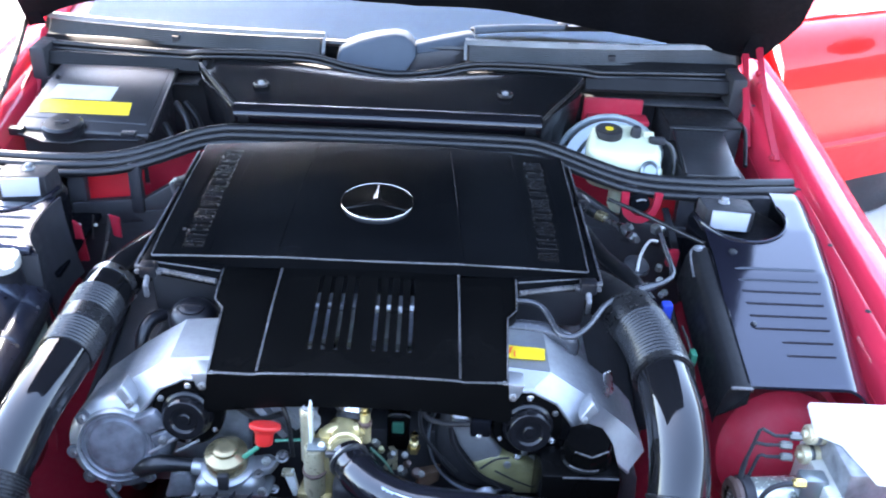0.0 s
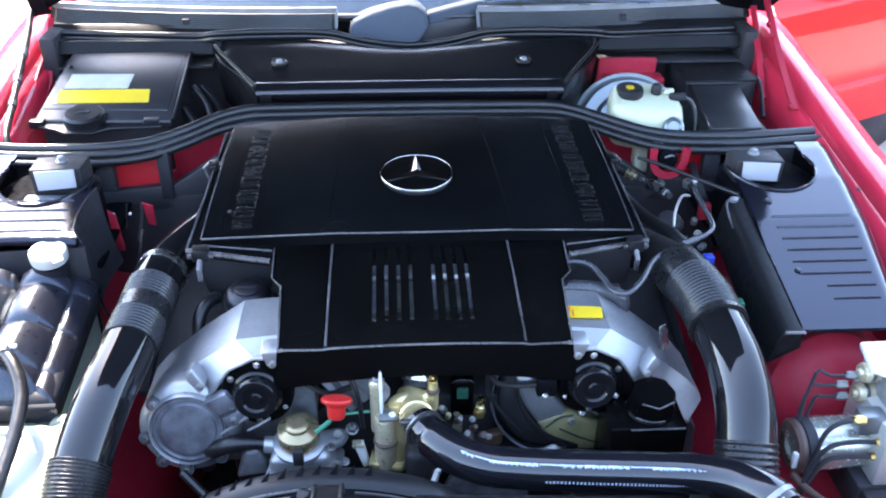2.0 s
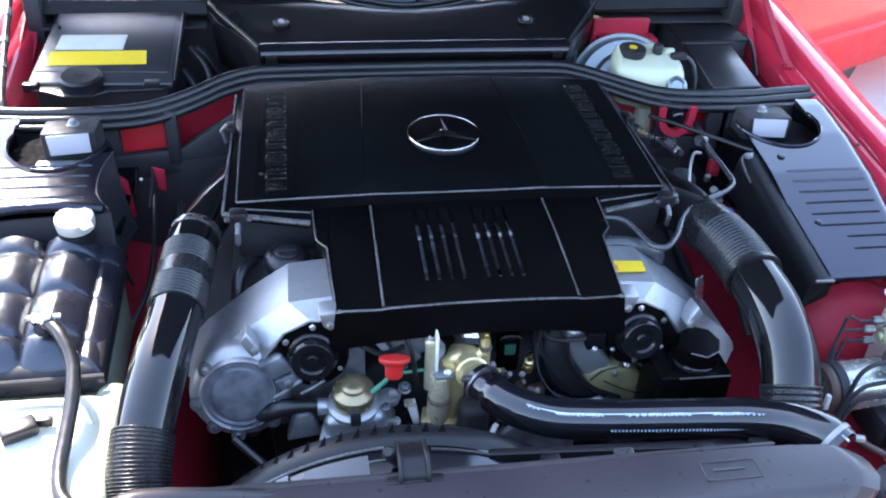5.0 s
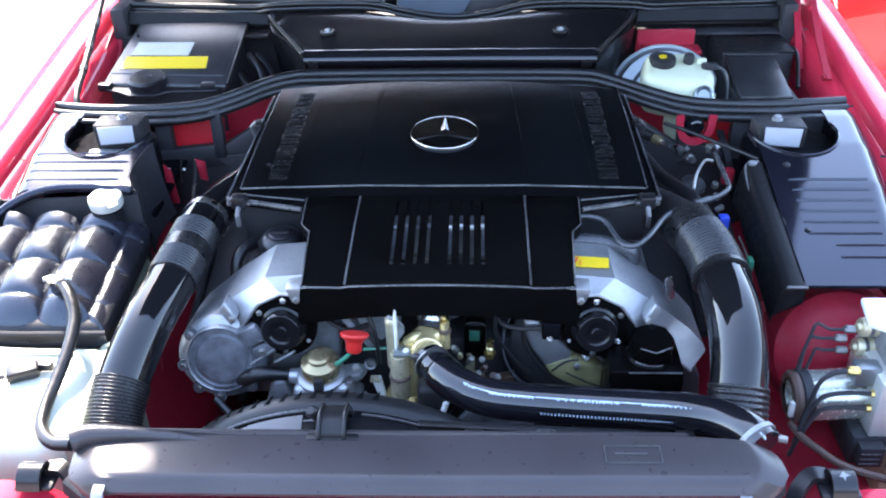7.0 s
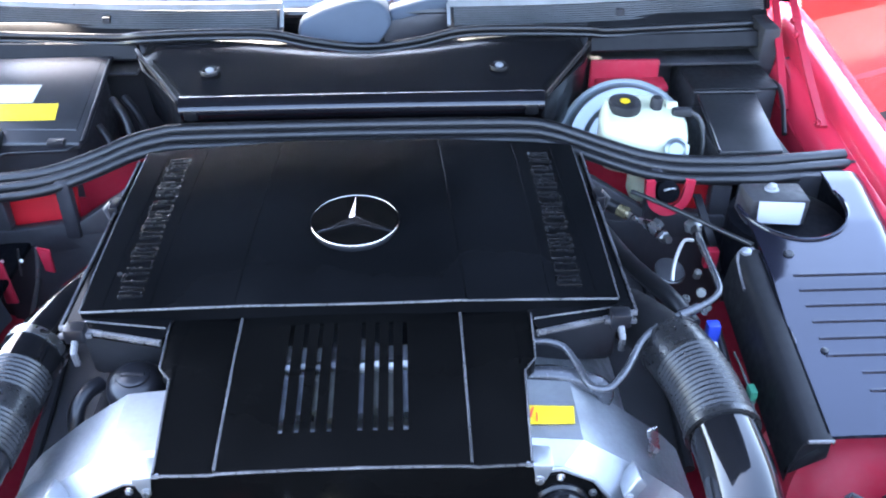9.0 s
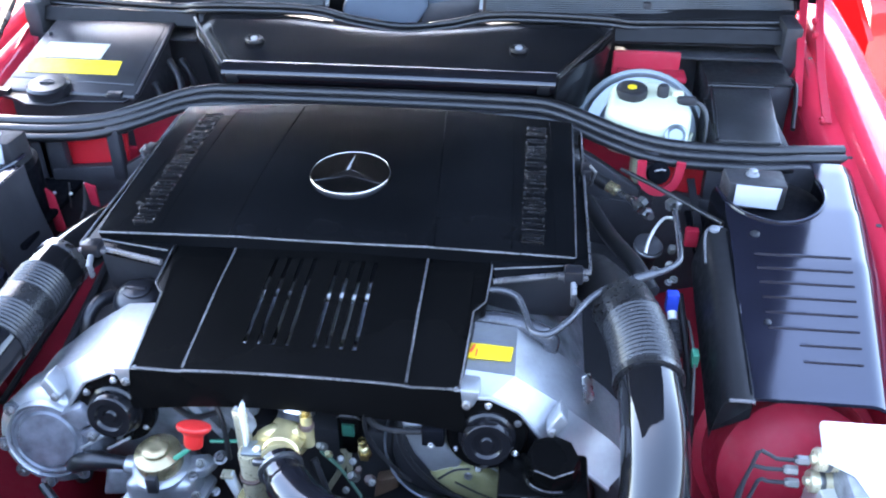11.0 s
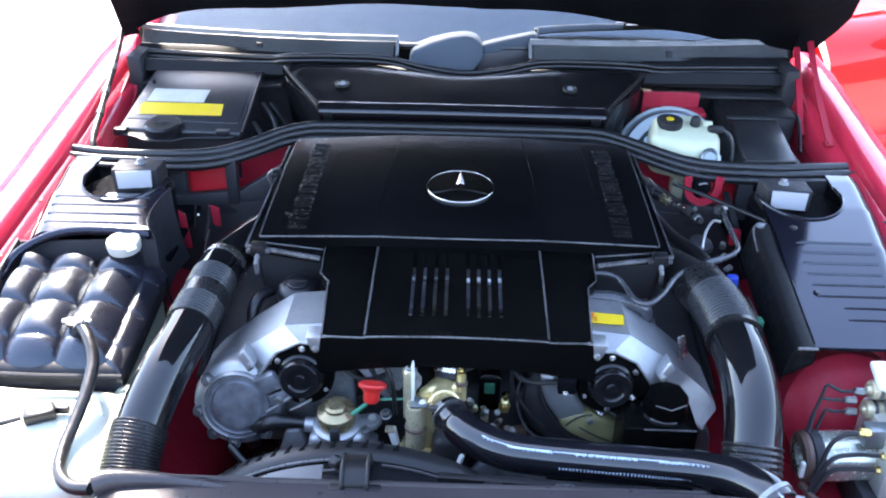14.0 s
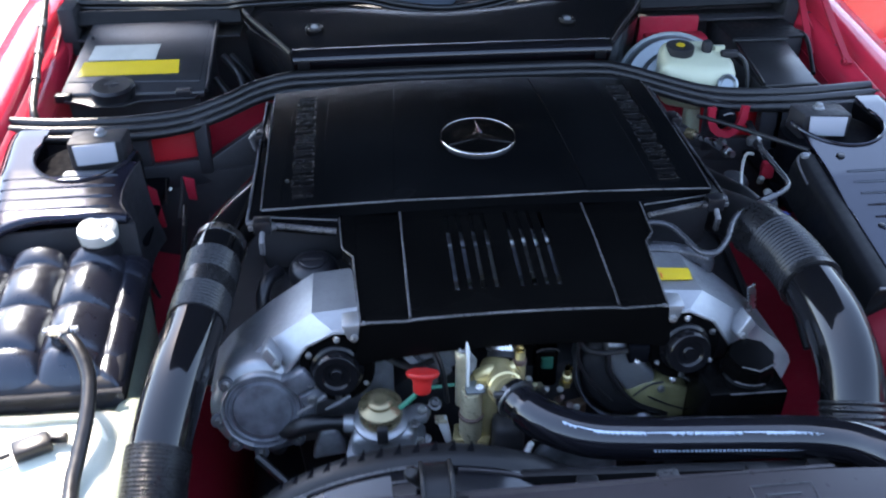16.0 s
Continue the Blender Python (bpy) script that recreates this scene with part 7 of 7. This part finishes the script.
part("elbow", sweep(spline([(0.388, 1.398, 0.810), (0.402, 1.381, 0.810), (0.414, 1.366, 0.810), (0.424, 1.344, 0.809)], 5), lambda t: 0.0042 + 0.0045 * min(1, max(0, (t - 0.45) * 5)) * (1 - 0.3 * t), 12), STEEL, fc)
part("nut", lathe([(0.009, -0.008), (0.009, 0.008), (0, 0.008)], (0.425, 1.368, 0.806), (0.5, 0.5, 0.3), 6), BOLT, fc, sharp=20)
rg = thing("pressure_regulator", (0.455, 1.28, 0.76), "small metal pressure regulator with bent pipe", "regulator")
part("can", lathe([(0.018, -0.05), (0.018, -0.012), (0.021, -0.010), (0.021, -0.004), (0.014, 0.0), (0, 0.002)], (0.436, 1.308, 0.775), (0.1, -0.3, 1), 22), DARK, rg)
part("can_rim", lathe([(0.0205, -0.004), (0.022, -0.003), (0.022, 0.001), (0.0205, 0.002)], (0.436, 1.308, 0.768), (0.1, -0.3, 1), 22, None, False), BOLT, rg)
part("pipe", sweep(spline([(0.472, 1.338, 0.800), (0.458, 1.332, 0.804), (0.444, 1.310, 0.802), (0.432, 1.284, 0.796), (0.426, 1.264, 0.784)], 6), 0.0026, 10), CAP_STEEL, rg, "thin pale bent pipe")
part("union", lathe([(0.009, -0.012), (0.009, -0.002), (0.006, 0.0), (0.006, 0.010), (0, 0.010)], (0.437, 1.352, 0.796), (0.2, -0.9, 0.2), 6), BOLT, rg, sharp=20)
part("union", lathe([(0.006, -0.010), (0.006, 0.0), (0.004, 0.002), (0, 0.002)], (0.466, 1.281, 0.786), (0, -0.3, 1), 6), DIRTY_GREY, rg, sharp=20)
part("banjo", lathe([(0.006, -0.006), (0.007, -0.002), (0.007, 0.002), (0.006, 0.005), (0, 0.005)], (0.458, 1.236, 0.784), (-0.3, -0.8, 0.5), 16), DIRTY_GREY, rg)
part("stay", sweep([(0.512, 1.463, 0.80), (0.517, 1.375, 0.765), (0.520, 1.30, 0.72)], 0.006, 8, shape=[(-1, -0.4), (1, -0.4), (1, 0.4), (-1, 0.4)]), SATIN, rg, "black upright stay")
part("red_tab", box((0.492, 1.33, 0.755), (0.512, 1.345, 0.785), 0.003), RED_BAY, rg, "red painted tab")
bolt((0.462, 1.215, 0.775), (0, -0.5, 1), rg, 0.0055, DIRTY_GREY)
bolt((0.438, 1.235, 0.775), (0, -0.5, 1), rg, 0.006, DIRTY_GREY)
bolt((0.452, 1.200, 0.780), (0.3, -0.5, 1), rg, 0.005, BOLT)
for pts, r in (([(0.395, 1.41, 0.84), (0.44, 1.36, 0.842), (0.50, 1.29, 0.842), (0.525, 1.262, 0.842)], 0.0035), ([(0.345, 1.38, 0.80), (0.375, 1.30, 0.79), (0.405, 1.21, 0.80), (0.425, 1.16, 0.79)], 0.012),
               ([(0.47, 1.20, 0.76), (0.475, 1.10, 0.72), (0.47, 1.02, 0.70), (0.46, 0.95, 0.68)], 0.006), ([(0.44, 1.18, 0.74), (0.45, 1.10, 0.70), (0.445, 1.0, 0.66)], 0.005)):
    tagged(part("cable", sweep(spline(pts, 6), r, 10), RUBBER), "thin black hose beside the cable duct", "cable", "fender side cables")
bp = thing("blue_plug", (0.455, 1.168, 0.75), "small blue electrical plug with ribbed black boot", "plug")
part("plug_body", box((0.4465, 1.160, 0.756), (0.4635, 1.176, 0.787), 0.003), BLUE, bp)
part("plug_neck", sweep([(0.4555, 1.160, 0.760), (0.4560, 1.145, 0.752)], 0.0065, 10), PLATE, bp, "pale plug neck")
part("boot", sweep([Vector((0.456, 1.147, 0.754)).lerp(Vector((0.459, 1.098, 0.735)), k / 32) for k in range(33)], lambda t: 0.0085 + 0.0014 * math.sin(44 * t), 12), DARK, bp, "ribbed boot")
gw = thing("green_plug", (0.474, 1.07, 0.76), "small green plug on a thin wire", "plug")
part("plug_body", box((0.469, 1.055, 0.752), (0.478, 1.072, 0.772), 0.002), GREEN, gw)
part("wire", sweep(spline([(0.472, 1.130, 0.770), (0.4735, 1.10, 0.767), (0.4735, 1.065, 0.760), (0.470, 1.03, 0.750), (0.464, 0.985, 0.738)], 6), 0.0016, 6), DIRTY_GREY, gw)
cp = thing("bright_clip", (0.338, 0.98, 0.75), "small bright metal clip beside the duct", "clip")
part("leaf", prism([(0.328, 0.985, 0.785), (0.338, 0.985, 0.792), (0.346, 0.985, 0.755), (0.336, 0.985, 0.735)], (0, 0.004, 0), 0.001), STEEL, cp)
yl = tagged(part("yellow_sticker", prism([(0.192, 0.968, 0.8192), (0.243, 0.972, 0.8140), (0.246, 0.998, 0.8135), (0.195, 0.996, 0.8187)], (0, 0, 0.0012), 0), YELLOW), "yellow sticker on the aluminium head cover", "sticker")
part("red_mark", prism([(0.194, 0.978, 0.8205), (0.197, 0.978, 0.8202), (0.201, 0.992, 0.8202), (0.199, 0.992, 0.8205)], (0, 0, 0.0008), 0), INK_RED, yl)
part("red_mark", prism([(0.2015, 0.972, 0.8198), (0.203, 0.972, 0.8197), (0.204, 0.984, 0.8197), (0.2025, 0.984, 0.8198)], (0, 0, 0.0008), 0), INK_RED, yl)

ab = thing("brake_pressure_unit", (0.57, 0.86, 0.62), "silver brake hydraulic unit with pump motor and pipes", "hydraulic unit")
MO, MA = (0.498, 0.872, 0.664), (1, 0.02, 0.05)
part("motor", lathe([(0, 0.004), (0.020, 0.004), (0.022, 0.0), (0.030, 0.0), (0.0345, 0.006), (0.0345, 0.022), (0.0365, 0.026), (0.0365, 0.095), (0.030, 0.100), (0, 0.100)], MO, MA, 40), MOTOR, ab, "silver motor can")
part("band", lathe([(0.0352, 0.008), (0.0385, 0.010), (0.0385, 0.022), (0.0360, 0.024)], MO, MA, 40, None, False), DARK, ab, "dark motor band")
part("end_ring", lathe([(0.024, -0.004), (0.034, -0.003), (0.0375, 0.002), (0.036, 0.008)], MO, MA, 36, None, False), BROWN, ab, "brown rubber end ring")
part("end_clip", box((0.489, 0.842, 0.650), (0.497, 0.850, 0.676), 0.002), PLATE, ab, "pale clip")
part("valve_block", box((0.590, 0.815, 0.640), (0.70, 0.925, 0.735), 0.004), CAP_STEEL, ab)
for k in range(2):
    at = (0.606, 0.900, 0.766 - 0.034 * k)
    part("solenoid", lathe([(0.0135, 0.0), (0.0135, 0.022), (0.0120, 0.025), (0.006, 0.025), (0.005, 0.030), (0, 0.030)], at, (-1, -0.1, 0.05), 20), PALE_CAST, ab)
    part("solenoid_band", lathe([(0.0137, 0.010), (0.0145, 0.011), (0.0145, 0.015), (0.0137, 0.016)], at, (-1, -0.1, 0.05), 20, None, False), BOLT, ab)
part("relay_plate", prism([(0.583, 0.882, 0.778), (0.590, 0.935, 0.782), (0.72, 0.935, 0.782), (0.72, 0.80, 0.772), (0.632, 0.80, 0.772), (0.612, 0.865, 0.776)], (0, 0, 0.010), 0.004), PLATE, ab, "white painted relay cover")
part("relay_box", box((0.605, 0.815, 0.735), (0.72, 0.94, 0.776), 0.004), ALU_DULL, ab)
part("grey_plug", box((0.563, 0.838, 0.710), (0.598, 0.862, 0.742), 0.004), BOOSTER, ab, "blue-grey plug")
part("lower_block", box((0.572, 0.815, 0.590), (0.628, 0.90, 0.640), 0.005), DARK, ab)
part("pump_body", box((0.620, 0.800, 0.50), (0.72, 0.93, 0.642), 0.008, None, None, 3), PALE_CAST, ab, "pale cast pump body")
part("pump_band", box((0.618, 0.798, 0.600), (0.70, 0.802, 0.612), 0.001), BROWN, ab)
part("connector", box((0.578, 0.798, 0.600), (0.612, 0.815, 0.635), 0.003), DARK, ab)
for k in range(3):
    part("connector_rib", box((0.580, 0.7965, 0.606 + 0.009 * k), (0.606, 0.799, 0.608 + 0.009 * k), 0.0005), EDGE, ab)
for k, (x, y, z) in enumerate(((0.572, 0.899, 0.762), (0.562, 0.897, 0.748), (0.568, 0.899, 0.726))):
    part("brake_pipe", sweep([(x, y, z), (x - 0.030, y, z), (x - 0.048 + 0.006 * k, y + 0.001, z + (0.010, 0.002, 0.002)[k]), (x - 0.052 + 0.006 * k, y, z + (0.008, 0.0, 0.0)[k]), (x - 0.060 + 0.006 * k, y - 0.004, z - 0.034), (x - 0.068 + 0.006 * k, y - 0.02, z - 0.07)], 0.0024, 8), DARK, ab)
    part("fitting", lathe([(0.0058, 0), (0.0058, 0.012), (0.0045, 0.015), (0, 0.015)], (x + 0.004, y, z), (-1, 0.05, 0.0), 6), (BOLT, DIRTY_GREY, DIRTY_GREY)[k], ab, sharp=20)
for k, pts in enumerate((((0.552, 0.832, 0.744), (0.530, 0.830, 0.742), (0.514, 0.829, 0.728), (0.508, 0.828, 0.700), (0.500, 0.826, 0.655)), ((0.592, 0.832, 0.704), (0.550, 0.829, 0.708), (0.520, 0.827, 0.700), (0.503, 0.825, 0.664), (0.496, 0.822, 0.62)), ((0.590, 0.830, 0.680), (0.545, 0.827, 0.684), (0.520, 0.826, 0.676), (0.502, 0.822, 0.636), (0.492, 0.82, 0.60)))):
    part("brake_pipe", sweep(spline(pts, 6), 0.0032, 8), DARK, ab)
    x, y, z = pts[0]
    part("fitting", lathe([(0.0060, 0), (0.0060, 0.012), (0.0045, 0.016), (0, 0.016)], (x + 0.010, y, z), (-1, 0, 0.05), 6), BRASS, ab, sharp=20)
tagged(part("brake_hose", sweep(spline([(0.494, 0.842, 0.640), (0.502, 0.815, 0.640), (0.515, 0.790, 0.642), (0.54, 0.755, 0.645), (0.59, 0.72, 0.655), (0.64, 0.69, 0.665)], 6), 0.0052, 8), BROWN), "brown-black brake hose below the hydraulic unit", "hose")
for s in (-1, 1):
    hp = thing("inner_wing_pressing", (s * 0.60, 1.0, 0.60), "rounded red pressing in the inner wing", "panel", "inner wing pressings")
    hc = Vector((s * 0.60, 0.985 if s > 0 else 1.02, 0.655 if s > 0 else 0.56))
    part("shell", lathe([(0.0, 0.05), (0.06, 0.045), (0.095, 0.02), (0.105, -0.03), (0.105, -0.12)], hc, (-s * 0.1, -1, 0.5), 32), RED_BAY, hp)
    part("weld_flange", lathe([(0.1055, -0.055), (0.118, -0.058), (0.118, -0.062), (0.1055, -0.064)], hc, (-s * 0.1, -1, 0.5), 32, None, False), RED_BAY, hp)

# ---- neighbouring car ----
nb = thing("parked_car", (2.3, 3.3, 0), "red parked car standing close by on the concrete", "car")
NM = Matrix.Translation((1.30, 2.78, 0)) @ pose(0, 0, 0, 0, 0, 27)


def flank(u, v):
    """u along the side, v up the section."""
    prof = [(0.06, 0.16), (0.02, 0.19), (0.0, 0.30), (-0.004, 0.345), (-0.014, 0.352), (-0.014, 0.362), (0.0, 0.372), (-0.006, 0.48), (0.0, 0.58), (0.02, 0.66), (0.06, 0.72), (0.11, 0.75), (0.16, 0.76)]
    k = int(v)
    y, z = prof[k]
    return NM @ Vector((u, y + 0.02 * (u - 0.8) ** 2 * (u < 0.8), z))


part("side_panel", sheet(flank, span(-0.1, 4.0, 40), list(range(13)), (0.0, 0.01, -0.003)), RED_FAR, nb, "glossy red body side with moulding")
part("bonnet", sheet(lambda u, v: NM @ Vector((u, 0.16 + 1.4 * v, 0.76 + 0.06 * math.sin(math.pi * v) + 0.03 * min(1, u))), span(-0.1, 4.0, 20), span(0, 1, 10), (0, 0, -0.004)), RED_FAR, nb)
part("front_end", prism([NM @ Vector(p) for p in ((-0.1, 0.06, 0.16), (-0.1, 0.0, 0.30), (-0.1, 0.0, 0.58), (-0.1, 0.16, 0.77), (-0.1, 1.5, 0.77), (-0.1, 1.6, 0.3))], NM.to_3x3() @ Vector((-0.02, 0, 0)), 0), RED_FAR, nb)
part("mirror", lathe([(0, -0.07), (0.04, -0.065), (0.065, -0.03), (0.07, 0.03), (0.06, 0.06), (0, 0.06)], NM @ Vector((0.35, -0.05, 0.80)), NM.to_3x3() @ Vector((1, 0, 0)), 20), RED_FAR, nb, "red door mirror")
for x in (0.55, 3.3):
    w = part("wheel", lathe([(0, 0.0), (0.20, 0.0), (0.22, 0.01), (0.30, 0.01), (0.315, 0.03), (0.315, 0.18), (0, 0.18)], NM @ Vector((x, 0.03, 0.315)), NM.to_3x3() @ Vector((0, -1, 0)) * -1, 36), RUBBER, nb, "black tyre")
